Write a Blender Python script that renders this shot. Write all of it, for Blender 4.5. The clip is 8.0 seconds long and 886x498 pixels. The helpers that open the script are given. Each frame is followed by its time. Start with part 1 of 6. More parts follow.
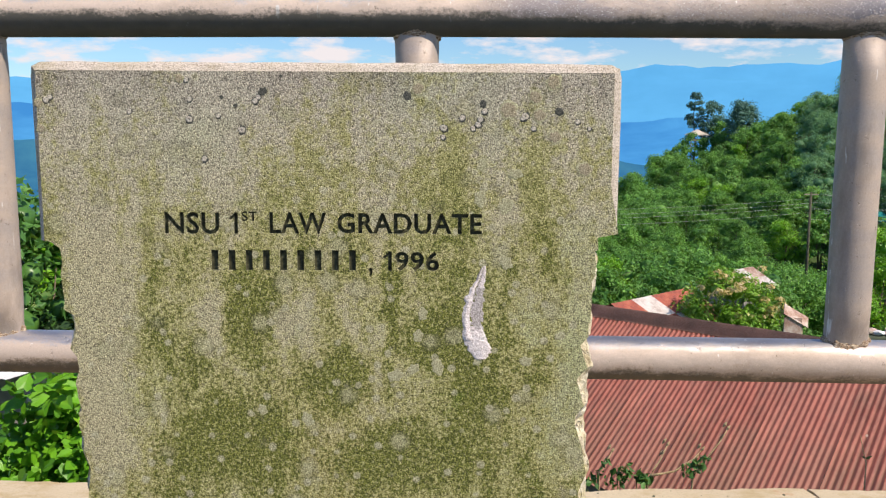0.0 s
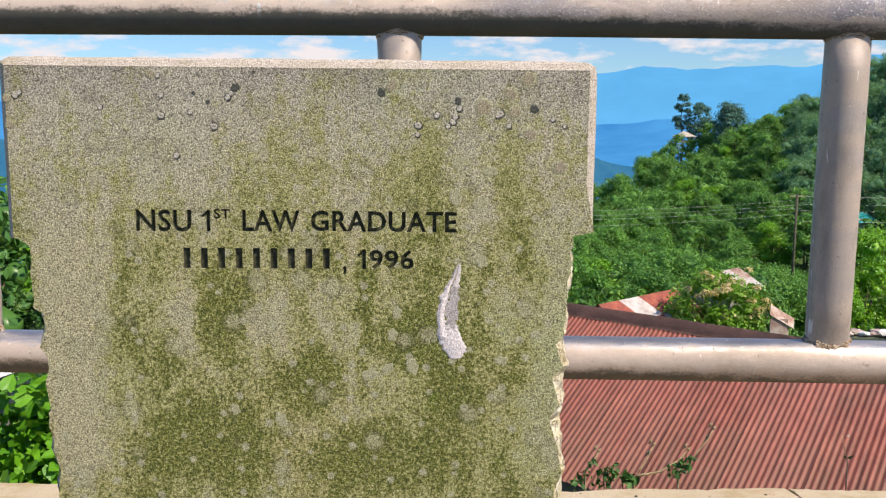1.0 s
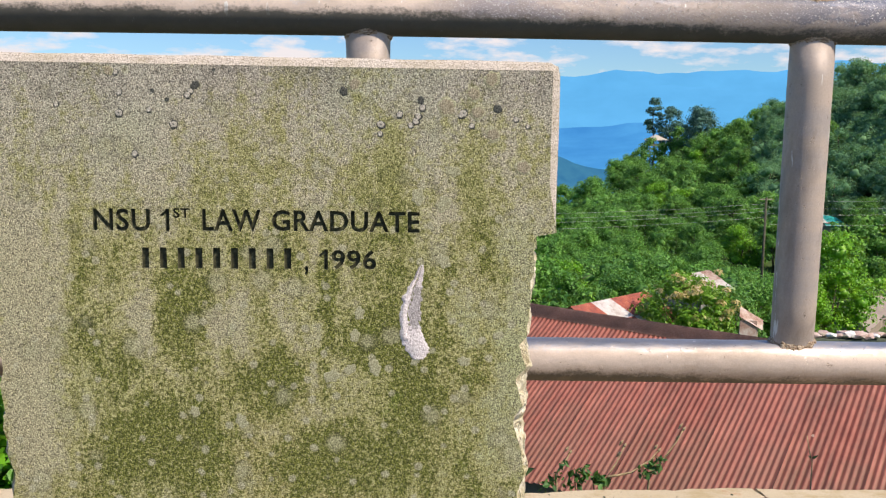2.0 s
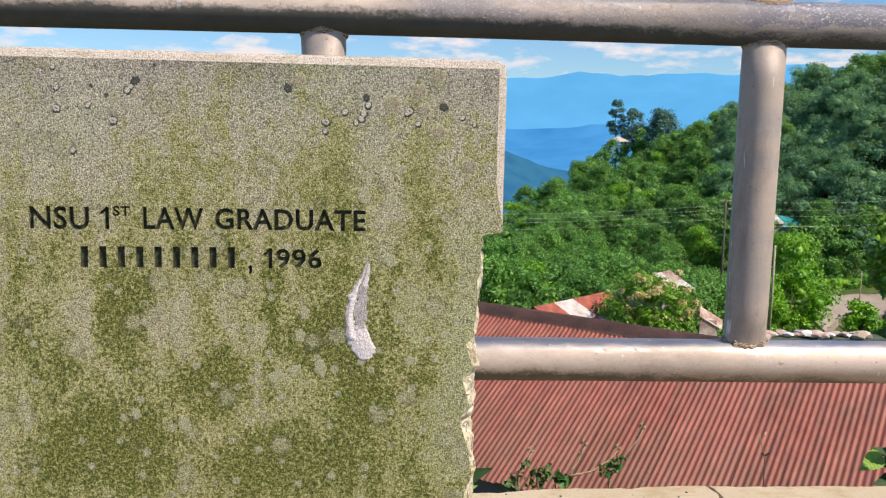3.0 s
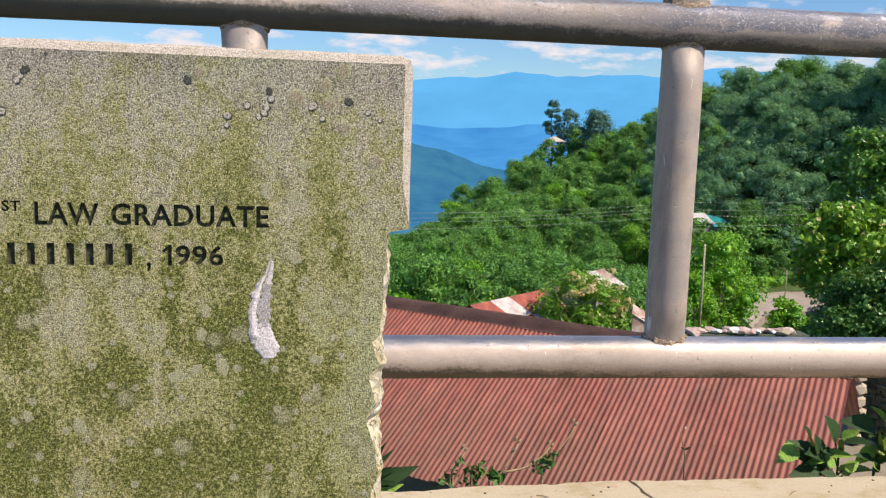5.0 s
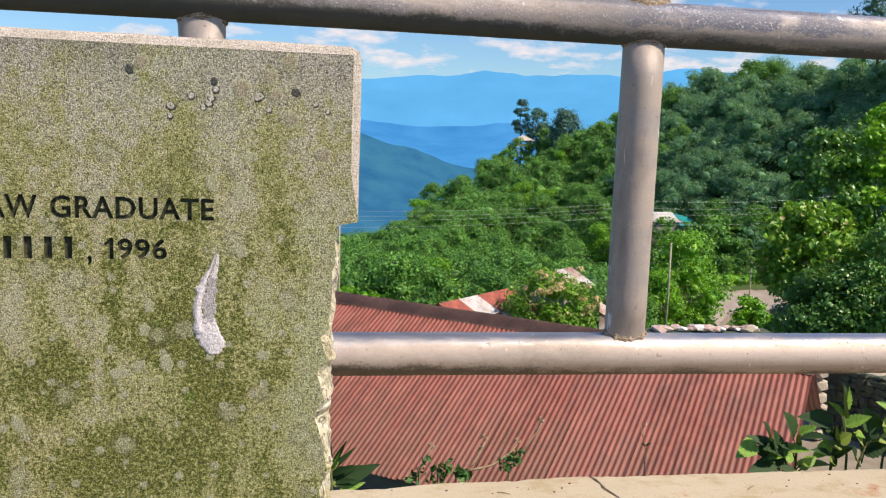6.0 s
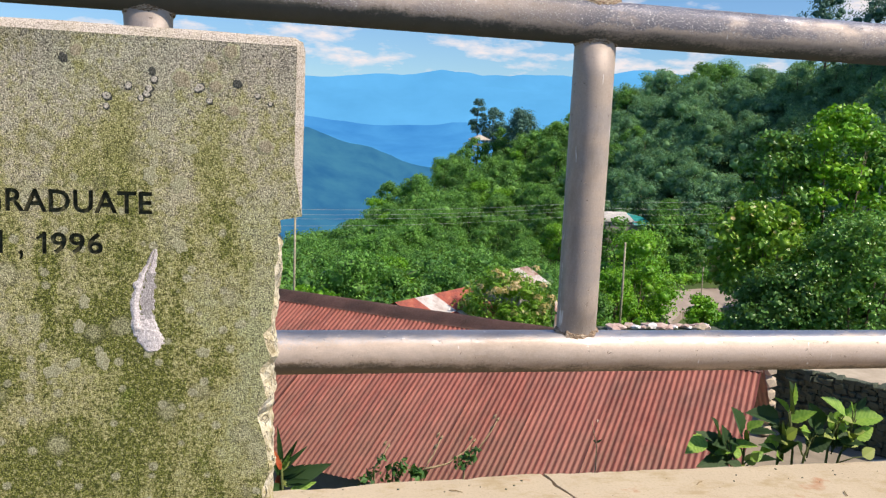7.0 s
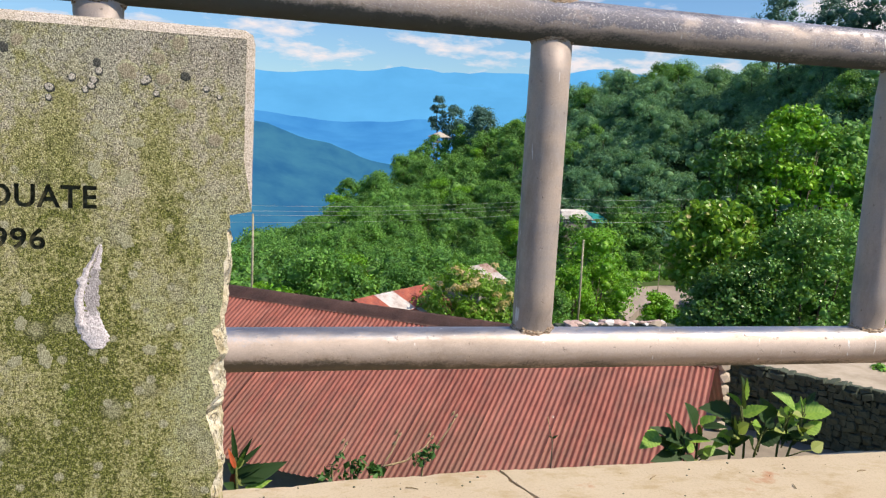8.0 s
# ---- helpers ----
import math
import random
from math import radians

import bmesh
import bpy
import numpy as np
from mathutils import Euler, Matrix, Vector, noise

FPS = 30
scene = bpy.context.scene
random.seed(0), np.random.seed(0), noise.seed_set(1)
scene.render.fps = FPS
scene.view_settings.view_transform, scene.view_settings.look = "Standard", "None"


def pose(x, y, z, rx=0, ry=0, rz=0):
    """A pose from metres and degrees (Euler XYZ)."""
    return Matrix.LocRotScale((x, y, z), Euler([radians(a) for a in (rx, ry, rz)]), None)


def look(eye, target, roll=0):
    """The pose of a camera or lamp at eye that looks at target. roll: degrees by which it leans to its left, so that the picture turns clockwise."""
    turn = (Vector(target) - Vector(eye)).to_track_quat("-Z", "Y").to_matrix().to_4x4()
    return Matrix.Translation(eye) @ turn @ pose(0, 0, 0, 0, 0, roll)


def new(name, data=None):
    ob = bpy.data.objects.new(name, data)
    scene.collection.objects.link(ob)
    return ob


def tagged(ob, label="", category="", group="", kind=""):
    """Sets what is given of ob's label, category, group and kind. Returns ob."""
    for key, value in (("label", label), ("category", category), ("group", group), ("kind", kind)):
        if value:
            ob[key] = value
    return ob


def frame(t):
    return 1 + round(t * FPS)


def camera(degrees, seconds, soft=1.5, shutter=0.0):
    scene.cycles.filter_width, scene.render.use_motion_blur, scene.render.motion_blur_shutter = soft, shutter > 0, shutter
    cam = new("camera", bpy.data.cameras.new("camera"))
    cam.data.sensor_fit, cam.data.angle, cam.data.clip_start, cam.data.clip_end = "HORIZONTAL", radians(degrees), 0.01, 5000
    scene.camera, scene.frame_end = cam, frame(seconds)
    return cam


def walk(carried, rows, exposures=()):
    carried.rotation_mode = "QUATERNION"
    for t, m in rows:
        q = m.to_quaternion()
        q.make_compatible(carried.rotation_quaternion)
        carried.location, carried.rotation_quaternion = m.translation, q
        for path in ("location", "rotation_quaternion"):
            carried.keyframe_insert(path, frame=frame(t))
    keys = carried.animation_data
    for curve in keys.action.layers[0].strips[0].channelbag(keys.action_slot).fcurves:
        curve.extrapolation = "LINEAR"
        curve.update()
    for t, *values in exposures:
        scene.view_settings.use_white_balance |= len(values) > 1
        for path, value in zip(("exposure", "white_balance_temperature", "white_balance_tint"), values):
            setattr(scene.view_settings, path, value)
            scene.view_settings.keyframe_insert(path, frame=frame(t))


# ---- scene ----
cam = camera(54.1, 8.0, soft=1.25)
PATH = [
    (0, (0.191, -0.77, 0.822), (0.125, 1.209, 0.542), 0.3),
    (0.5, (0.196, -0.768, 0.821), (0.139, 1.212, 0.541), 0.4),
    (1, (0.203, -0.764, 0.819), (0.164, 1.216, 0.541), 0.5),
    (1.5, (0.207, -0.762, 0.818), (0.194, 1.219, 0.543), 0.7),
    (3, (0.228, -0.755, 0.815), (0.333, 1.224, 0.545), 1.2),
    (3.5, (0.236, -0.754, 0.816), (0.379, 1.222, 0.545), 1.5),
    (4, (0.241, -0.753, 0.816), (0.421, 1.22, 0.545), 1.6),
    (4.5, (0.247, -0.752, 0.815), (0.463, 1.218, 0.545), 1.7),
    (6, (0.274, -0.745, 0.809), (0.593, 1.211, 0.538), 2.2),
    (6.5, (0.279, -0.741, 0.806), (0.645, 1.207, 0.535), 2.4),
    (7, (0.285, -0.739, 0.805), (0.702, 1.198, 0.536), 2.7),
    (7.5, (0.29, -0.738, 0.804), (0.756, 1.188, 0.534), 2.9),
    (8, (0.292, -0.737, 0.804), (0.8, 1.179, 0.533), 3.2),
]
walk(cam, [(t, look(eye, target, roll)) for t, eye, target, roll in PATH])
# ---- world, sun, exposure ----
SUN_EL = radians(48.5)
SUN_TO = Vector((0.828, -0.56, 0.0)).normalized() * math.cos(SUN_EL) + Vector((0, 0, math.sin(SUN_EL)))
sun = new("sun", bpy.data.lights.new("sun", "SUN"))
sun.data.energy, sun.data.angle, sun.data.color = 5.0, radians(0.53), (1.0, 0.875, 0.705)
sun.matrix_world = look(SUN_TO * 50, (0, 0, 0))
scene.view_settings.exposure = 0.26

world = bpy.data.worlds.new("sky")
scene.world = world
world.use_nodes = True
wt = world.node_tree
wt.nodes.clear()


def wnode(kind, **props):
    n = wt.nodes.new(kind)
    for k, v in props.items():
        n.operation = v
    return n


sky = wnode("ShaderNodeTexSky")
sky.sky_type, sky.sun_disc = "NISHITA", False
sky.sun_elevation, sky.sun_rotation = SUN_EL, math.atan2(SUN_TO.x, SUN_TO.y)
sky.air_density, sky.dust_density, sky.ozone_density = 1.0, 0.1, 3.0
geo = wnode("ShaderNodeTexCoord")
split = wnode("ShaderNodeSeparateXYZ")
rise = wnode("ShaderNodeMath", operation="ADD")
rise.inputs[1].default_value = 0.26
stretch = wnode("ShaderNodeVectorMath", operation="DIVIDE")
spread = wnode("ShaderNodeCombineXYZ")
cloud_noise = wnode("ShaderNodeTexNoise")
cloud_noise.inputs["Scale"].default_value, cloud_noise.inputs["Detail"].default_value = 5.0, 8.0
cloud_noise.inputs["Roughness"].default_value = 0.58
cloud_mask = wnode("ShaderNodeValToRGB")
cloud_mask.color_ramp.elements[0].position, cloud_mask.color_ramp.elements[1].position = 0.47, 0.62
cloud_mix = wnode("ShaderNodeMixRGB")
cloud_mix.inputs[2].default_value = (8.2, 7.6, 7.7, 1)
background = wnode("ShaderNodeBackground")
background.inputs["Strength"].default_value = 0.093
wout = wnode("ShaderNodeOutputWorld")
wt.links.new(geo.outputs["Generated"], split.inputs[0])
wt.links.new(split.outputs[2], rise.inputs[0])
for axis in range(3):
    wt.links.new(rise.outputs[0], spread.inputs[axis])
wt.links.new(geo.outputs["Generated"], stretch.inputs[0])
wt.links.new(spread.outputs[0], stretch.inputs[1])
wt.links.new(stretch.outputs["Vector"], cloud_noise.inputs["Vector"])
# cloud banks close up towards the horizon and thin out overhead
thin_out = wnode("ShaderNodeMath", operation="MULTIPLY_ADD")
thin_out.inputs[1].default_value = -0.22
wt.links.new(split.outputs[2], thin_out.inputs[0])
wt.links.new(cloud_noise.outputs["Fac"], thin_out.inputs[2])
wt.links.new(thin_out.outputs[0], cloud_mask.inputs["Fac"])
wt.links.new(cloud_mask.outputs["Color"], cloud_mix.inputs[0])
clear = wnode("ShaderNodeMixRGB")
clear.blend_type = "MULTIPLY"
clear.inputs[0].default_value, clear.inputs[2].default_value = 1.0, (0.77, 0.97, 1.18, 1)
wt.links.new(sky.outputs["Color"], clear.inputs[1])
wt.links.new(clear.outputs["Color"], cloud_mix.inputs[1])
wt.links.new(cloud_mix.outputs["Color"], background.inputs["Color"])
wt.links.new(background.outputs["Background"], wout.inputs["Surface"])


# ---- materials ----
class Mat:
    """A node material under construction."""

    def __init__(self, name):
        self.m = bpy.data.materials.new(name)
        self.m.use_nodes = True
        self.t = self.m.node_tree
        self.t.nodes.clear()
        self.out = self.t.nodes.new("ShaderNodeOutputMaterial")
        self.b = self.t.nodes.new("ShaderNodeBsdfPrincipled")
        self.link(self.b.outputs[0], self.out.inputs["Surface"])
        self.co = self.t.nodes.new("ShaderNodeTexCoord").outputs["Object"]

    def link(self, a, b):
        self.t.links.new(a, b)

    def put(self, socket, value):
        if isinstance(value, bpy.types.NodeSocket):
            self.link(value, socket)
        elif isinstance(value, (tuple, list)) and len(value) == 3 and socket.type == "RGBA":
            socket.default_value = (*value, 1)
        else:
            socket.default_value = value

    def map(self, scale=(1, 1, 1), loc=(0, 0, 0), rot=(0, 0, 0)):
        n = self.t.nodes.new("ShaderNodeMapping")
        n.inputs["Scale"].default_value, n.inputs["Location"].default_value, n.inputs["Rotation"].default_value = scale, loc, rot
        self.link(self.co, n.inputs["Vector"])
        return n.outputs[0]

    def noise(self, scale, detail=4.0, rough=0.55, vec=None, dist=0.0):
        n = self.t.nodes.new("ShaderNodeTexNoise")
        n.inputs["Scale"].default_value, n.inputs["Detail"].default_value = scale, detail
        n.inputs["Roughness"].default_value, n.inputs["Distortion"].default_value = rough, dist
        self.link(vec or self.co, n.inputs["Vector"])
        return n.outputs["Fac"]

    def voronoi(self, scale, vec=None, out="Distance", rand=1.0):
        n = self.t.nodes.new("ShaderNodeTexVoronoi")
        n.inputs["Scale"].default_value, n.inputs["Randomness"].default_value = scale, rand
        self.link(vec or self.co, n.inputs["Vector"])
        return n.outputs[out]

    def grains(self):
        """Packed mineral grains of mixed size, about 0.3 to 0.65 in value."""
        a = self.math("MULTIPLY", self.sepc(self.voronoi(950.0, self.warp(0.0006), out="Color")), 0.17)
        b = self.math("MULTIPLY", self.noise(820, 3.0, 0.65), 0.50)
        c = self.math("MULTIPLY", self.math("SUBTRACT", 1.20, self.voronoi(950.0, self.warp(0.0006))), 0.21)
        return self.math("ADD", self.math("ADD", a, b), c)

    def warp(self, by):
        n = self.t.nodes.new("ShaderNodeTexNoise")
        n.inputs["Scale"].default_value, n.inputs["Detail"].default_value = 900.0, 2.0
        self.link(self.co, n.inputs["Vector"])
        k = self.t.nodes.new("ShaderNodeVectorMath")
        k.operation = "MULTIPLY_ADD"
        self.link(n.outputs["Color"], k.inputs[0])
        k.inputs[1].default_value = (by, by, by)
        self.link(self.co, k.inputs[2])
        return k.outputs[0]

    def blotches(self, vec, spots):
        """Soft-edged stains (x, z, half width, half height) on an upright face: 1 inside, 0 outside."""
        total = 0.0
        for x, z, w, h in spots:
            n = self.t.nodes.new("ShaderNodeVectorMath")
            n.operation = "MULTIPLY_ADD"
            self.link(vec, n.inputs[0])
            n.inputs[1].default_value, n.inputs[2].default_value = (1 / w, 0, 1 / h), (-x / w, 0, -z / h)
            d = self.t.nodes.new("ShaderNodeVectorMath")
            d.operation = "LENGTH"
            self.link(n.outputs[0], d.inputs[0])
            total = self.math("MAXIMUM", total, self.ramp(d.outputs["Value"], [(0.45, 1.0), (1.0, 0.0)]))
        return total

    def drift(self, scale, by):
        """Coordinates pushed about by a noise."""
        n = self.t.nodes.new("ShaderNodeTexNoise")
        n.inputs["Scale"].default_value, n.inputs["Detail"].default_value, n.inputs["Roughness"].default_value = scale, 6.0, 0.65
        self.link(self.co, n.inputs["Vector"])
        c = self.t.nodes.new("ShaderNodeVectorMath")
        c.operation = "SUBTRACT"
        self.link(n.outputs["Color"], c.inputs[0])
        c.inputs[1].default_value = (0.5, 0.5, 0.5)
        k = self.t.nodes.new("ShaderNodeVectorMath")
        k.operation = "MULTIPLY_ADD"
        self.link(c.outputs[0], k.inputs[0])
        k.inputs[1].default_value = (by, by, by)
        self.link(self.co, k.inputs[2])
        return k.outputs[0]

    def sepc(self, color):
        n = self.t.nodes.new("ShaderNodeSeparateColor")
        self.link(color, n.inputs[0])
        return n.outputs[0]

    def ramp(self, fac, stops):
        n = self.t.nodes.new("ShaderNodeValToRGB")
        while len(n.color_ramp.elements) < len(stops):
            n.color_ramp.elements.new(0.5)
        for e, (p, c) in zip(n.color_ramp.elements, stops):
            e.position = p
            e.color = (*c, 1) if isinstance(c, (tuple, list)) else (c, c, c, 1)
        self.put(n.inputs["Fac"], fac)
        return n.outputs["Color"]

    def mix(self, fac, a, b, mode="MIX"):
        n = self.t.nodes.new("ShaderNodeMixRGB")
        n.blend_type = mode
        self.put(n.inputs[0], fac), self.put(n.inputs[1], a), self.put(n.inputs[2], b)
        return n.outputs[0]

    def math(self, op, a, b=0.0):
        n = self.t.nodes.new("ShaderNodeMath")
        n.operation = op
        self.put(n.inputs[0], a), self.put(n.inputs[1], b)
        return n.outputs[0]

    def sep(self, vec=None):
        n = self.t.nodes.new("ShaderNodeSeparateXYZ")
        self.link(vec or self.co, n.inputs[0])
        return n.outputs

    def bump(self, height, strength=0.3, distance=0.01):
        n = self.t.nodes.new("ShaderNodeBump")
        n.inputs["Strength"].default_value, n.inputs["Distance"].default_value = strength, distance
        self.put(n.inputs["Height"], height)
        self.link(n.outputs[0], self.b.inputs["Normal"])

    def island(self):
        return self.t.nodes.new("ShaderNodeNewGeometry").outputs["Random Per Island"]

    def objrand(self):
        return self.t.nodes.new("ShaderNodeObjectInfo").outputs["Random"]

    def set(self, color=None, rough=None, metal=None, **more):
        for k, v in (("Base Color", color), ("Roughness", rough), ("Metallic", metal), *more.items()):
            if v is not None:
                self.put(self.b.inputs[k], v)
        return self.m


def stone_face():
    """Coarse grey cast stone with moss and lichen."""
    m = Mat("weathered_stone")
    grain = m.grains()
    grain2 = m.noise(210, 5.0, 0.75)
    z = m.sep()[2]
    base = m.ramp(grain, [(0.36, (0.100, 0.087, 0.074)), (0.43, (0.300, 0.273, 0.225)), (0.50, (0.496, 0.453, 0.371)), (0.60, (0.735, 0.679, 0.566))])
    tint = m.noise(4.5, 5, 0.6, m.map((1, 1, 0.8), (9, 4, 2)))
    base = m.mix(m.ramp(tint, [(0.40, 0.25), (0.50, 0.0)]), base, m.mix(1.0, base, (1.04, 0.95, 0.96), "MULTIPLY"))
    base = m.mix(m.ramp(tint, [(0.50, 0.0), (0.64, 0.8)]), base, m.mix(1.0, base, (0.86, 0.97, 0.78), "MULTIPLY"))
    # moss: grows in streaks below the upper band, thicker low down; rain has kept some runs bare
    streak = m.noise(12.0, 6.0, 0.62, m.map((1.0, 1.0, 0.13), (0.3, 0, 0.2)))
    blotch = m.noise(60.0, 8.0, 0.78)
    clump = m.noise(215.0, 5.0, 0.68, m.map((1, 1, 1), (5, 2, 1)))
    patch = m.noise(15.0, 4.0, 0.6, m.map((1, 1, 0.7), (7, 1, 3)))
    low = m.ramp(z, [(0.42, 1.0), (0.70, 0.66), (0.78, 0.40), (0.85, 0.0)])
    wander = m.drift(28.0, 0.05)
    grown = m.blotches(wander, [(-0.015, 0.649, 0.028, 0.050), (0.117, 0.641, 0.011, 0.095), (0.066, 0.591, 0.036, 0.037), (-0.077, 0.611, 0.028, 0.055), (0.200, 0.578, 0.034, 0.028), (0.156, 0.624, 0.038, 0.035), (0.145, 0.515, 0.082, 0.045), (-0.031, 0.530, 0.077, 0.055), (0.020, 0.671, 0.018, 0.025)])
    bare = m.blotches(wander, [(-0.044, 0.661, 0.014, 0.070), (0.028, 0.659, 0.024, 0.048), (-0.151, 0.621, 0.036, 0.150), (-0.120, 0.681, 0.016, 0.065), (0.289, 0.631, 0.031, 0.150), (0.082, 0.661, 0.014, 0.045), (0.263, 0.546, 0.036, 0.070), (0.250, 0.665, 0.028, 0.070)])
    field = m.math("ADD", m.math("MULTIPLY", streak, 1.10), m.math("MULTIPLY", blotch, 1.05))
    field = m.math("ADD", field, m.math("MULTIPLY", m.math("SUBTRACT", patch, 0.367), 0.75))
    field = m.math("ADD", field, m.math("MULTIPLY", m.math("SUBTRACT", low, 0.60), 0.33))
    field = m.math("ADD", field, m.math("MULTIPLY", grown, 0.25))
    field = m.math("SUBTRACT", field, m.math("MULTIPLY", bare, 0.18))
    field = m.math("ADD", field, m.math("MULTIPLY", m.math("SUBTRACT", clump, 0.5), 0.55))
    thin = m.ramp(m.math("SUBTRACT", field, 0.65), [(0.40, 0.0), (0.60, 1.0)])
    thick = m.ramp(m.math("ADD", m.math("SUBTRACT", field, 0.65), m.math("MULTIPLY", m.math("SUBTRACT", grain2, 0.5), 0.5)), [(0.60, 0.0), (0.74, 1.0)])
    thick = m.math("MULTIPLY", thick, m.ramp(z, [(0.73, 1.0), (0.80, 0.3)]))
    moss_a = m.ramp(grain, [(0.34, (0.080, 0.084, 0.016)), (0.44, (0.225, 0.218, 0.056)), (0.54, (0.425, 0.405, 0.130)), (0.63, (0.690, 0.645, 0.310))])
    moss_b = m.ramp(grain, [(0.34, (0.018, 0.024, 0.003)), (0.47, (0.082, 0.103, 0.008)), (0.57, (0.235, 0.248, 0.034)), (0.65, (0.56, 0.54, 0.19))])
    film = m.ramp(z, [(0.40, 0.85), (0.70, 0.75), (0.80, 0.35), (0.86, 0.1)])
    base = m.mix(film, base, m.mix(1.0, base, (0.97, 0.97, 0.66), "MULTIPLY"))
    gold = m.math("MULTIPLY", m.ramp(m.noise(8.0, 5, 0.65, m.map((1, 1, 0.5), (1, 6, 8))), [(0.40, 0.0), (0.60, 0.9)]), m.ramp(z, [(0.55, 1.0), (0.68, 0.3)]))
    moss_a = m.mix(gold, moss_a, m.ramp(grain, [(0.34, (0.085, 0.072, 0.010)), (0.46, (0.26, 0.225, 0.045)), (0.58, (0.56, 0.49, 0.19)), (0.66, (0.76, 0.70, 0.36))]))
    col = m.mix(m.math("MULTIPLY", thin, 0.8), base, moss_a)
    col = m.mix(m.math("MULTIPLY", thick, 0.92), col, moss_b)
    # coarse pale grains stand out of the moss, with deep green between them
    crumb = m.noise(310, 4, 0.75)
    mossy = m.math("MULTIPLY", m.math("MULTIPLY", thin, m.math("SUBTRACT", 1.0, m.math("MULTIPLY", thick, 0.35))), m.ramp(z, [(0.66, 1.0), (0.76, 0.45)]))
    col = m.mix(m.math("MULTIPLY", m.ramp(crumb, [(0.53, 0.0), (0.62, 0.8)]), mossy), col, (0.70, 0.64, 0.34))
    col = m.mix(m.math("MULTIPLY", m.ramp(crumb, [(0.39, 0.85), (0.48, 0.0)]), mossy), col, (0.040, 0.048, 0.004))
    # pale lichen rosettes
    near = m.map((1, 0.01, 1))
    ring = m.voronoi(30.0, near)
    pick = m.ramp(m.voronoi(30.0, near, out="Color"), [(0.55, 0.0), (0.57, 1.0)])
    disc = m.math("MULTIPLY", m.ramp(m.math("ADD", ring, m.math("MULTIPLY", m.math("SUBTRACT", grain2, 0.5), 0.35)), [(0.18, 1.0), (0.30, 0.0)]), pick)
    col = m.mix(m.math("MULTIPLY", disc, 0.7), col, m.ramp(grain, [(0.36, (0.120, 0.112, 0.060)), (0.50, (0.440, 0.415, 0.250)), (0.62, (0.670, 0.630, 0.420))]))
    rim = m.math("MULTIPLY", m.ramp(m.math("ADD", ring, m.math("MULTIPLY", m.math("SUBTRACT", grain2, 0.5), 0.25)), [(0.22, 0.0), (0.27, 1.0), (0.31, 1.0), (0.37, 0.0)]), pick)
    col = m.mix(m.math("MULTIPLY", rim, m.math("MULTIPLY", m.noise(9, 3, 0.6), 0.5)), col, (0.075, 0.07, 0.045))
    small = m.map((1, 0.01, 1), (0.4, 0, 0.7))
    bead = m.voronoi(64.0, small)
    some = m.ramp(m.voronoi(64.0, small, out="Color"), [(0.50, 0.0), (0.52, 1.0)])
    dot = m.math("MULTIPLY", m.ramp(m.math("ADD", bead, m.math("MULTIPLY", m.math("SUBTRACT", grain2, 0.5), 0.30)), [(0.20, 1.0), (0.28, 0.0)]), some)
    col = m.mix(m.math("MULTIPLY", dot, 0.8), col, m.ramp(grain, [(0.36, (0.16, 0.15, 0.085)), (0.50, (0.46, 0.43, 0.29)), (0.62, (0.68, 0.64, 0.47))]))
    # fresh green moss cushions
    cushion = m.math("MULTIPLY", m.ramp(m.noise(21, 6, 0.7, m.map((1, 1, 0.8), (4, 9, 1))), [(0.60, 0.0), (0.68, 1.0)]), m.math("MULTIPLY", low, 0.55))
    col = m.mix(cushion, col, m.ramp(grain, [(0.34, (0.021, 0.041, 0.002)), (0.50, (0.125, 0.193, 0.011)), (0.64, (0.290, 0.385, 0.053))]))
    # grey weathering along the upper edge
    crown = m.math("MULTIPLY", m.ramp(z, [(0.82, 0.0), (0.868, 0.5)]), m.ramp(m.noise(14, 5, 0.65, m.map((1, 1, 1), (2, 0, 3))), [(0.38, 0.1), (0.62, 1.0)]))
    col = m.mix(crown, col, m.ramp(grain, [(0.36, (0.031, 0.026, 0.025)), (0.48, (0.176, 0.152, 0.134)), (0.62, (0.498, 0.435, 0.376))]))
    m.bump(m.math("ADD", m.math("MULTIPLY", grain, 0.8), m.math("MULTIPLY", grain2, 0.6)), 0.8, 0.0022)
    return m.set(col, 0.92)


def broken_stone():
    """Freshly flaked buff core of the stone, cracked and grainy."""
    m = Mat("pale_broken_stone")
    a = m.noise(70, 7, 0.72)
    col = m.ramp(a, [(0.30, (0.26, 0.20, 0.10)), (0.42, (0.60, 0.51, 0.34)), (0.53, (0.76, 0.68, 0.52)), (0.68, (0.86, 0.81, 0.73))])
    col = m.mix(m.math("MULTIPLY", m.ramp(m.grains(), [(0.36, 1.0), (0.50, 0.0)]), 0.15), col, (0.2, 0.17, 0.11))
    yellow = m.math("MULTIPLY", m.ramp(m.noise(48, 5, 0.7, m.map((1, 1, 1), (3, 8, 2))), [(0.46, 0.0), (0.58, 0.8)]), m.ramp(m.sep()[2], [(0.50, 1.0), (0.56, 0.15)]))
    col = m.mix(yellow, col, (0.40, 0.33, 0.08))
    crack = m.ramp(m.math("ABSOLUTE", m.math("SUBTRACT", m.noise(38, 5, 0.6, m.map((1.4, 0.8, 1.0), (3, 1, 5))), 0.5)), [(0.005, 1.0), (0.014, 0.0)])
    col = m.mix(m.math("MULTIPLY", crack, 0.7), col, (0.045, 0.036, 0.022))
    m.bump(m.math("SUBTRACT", m.math("ADD", m.noise(160, 5, 0.7), a), crack), 0.9, 0.004)
    return m.set(col, 0.95)


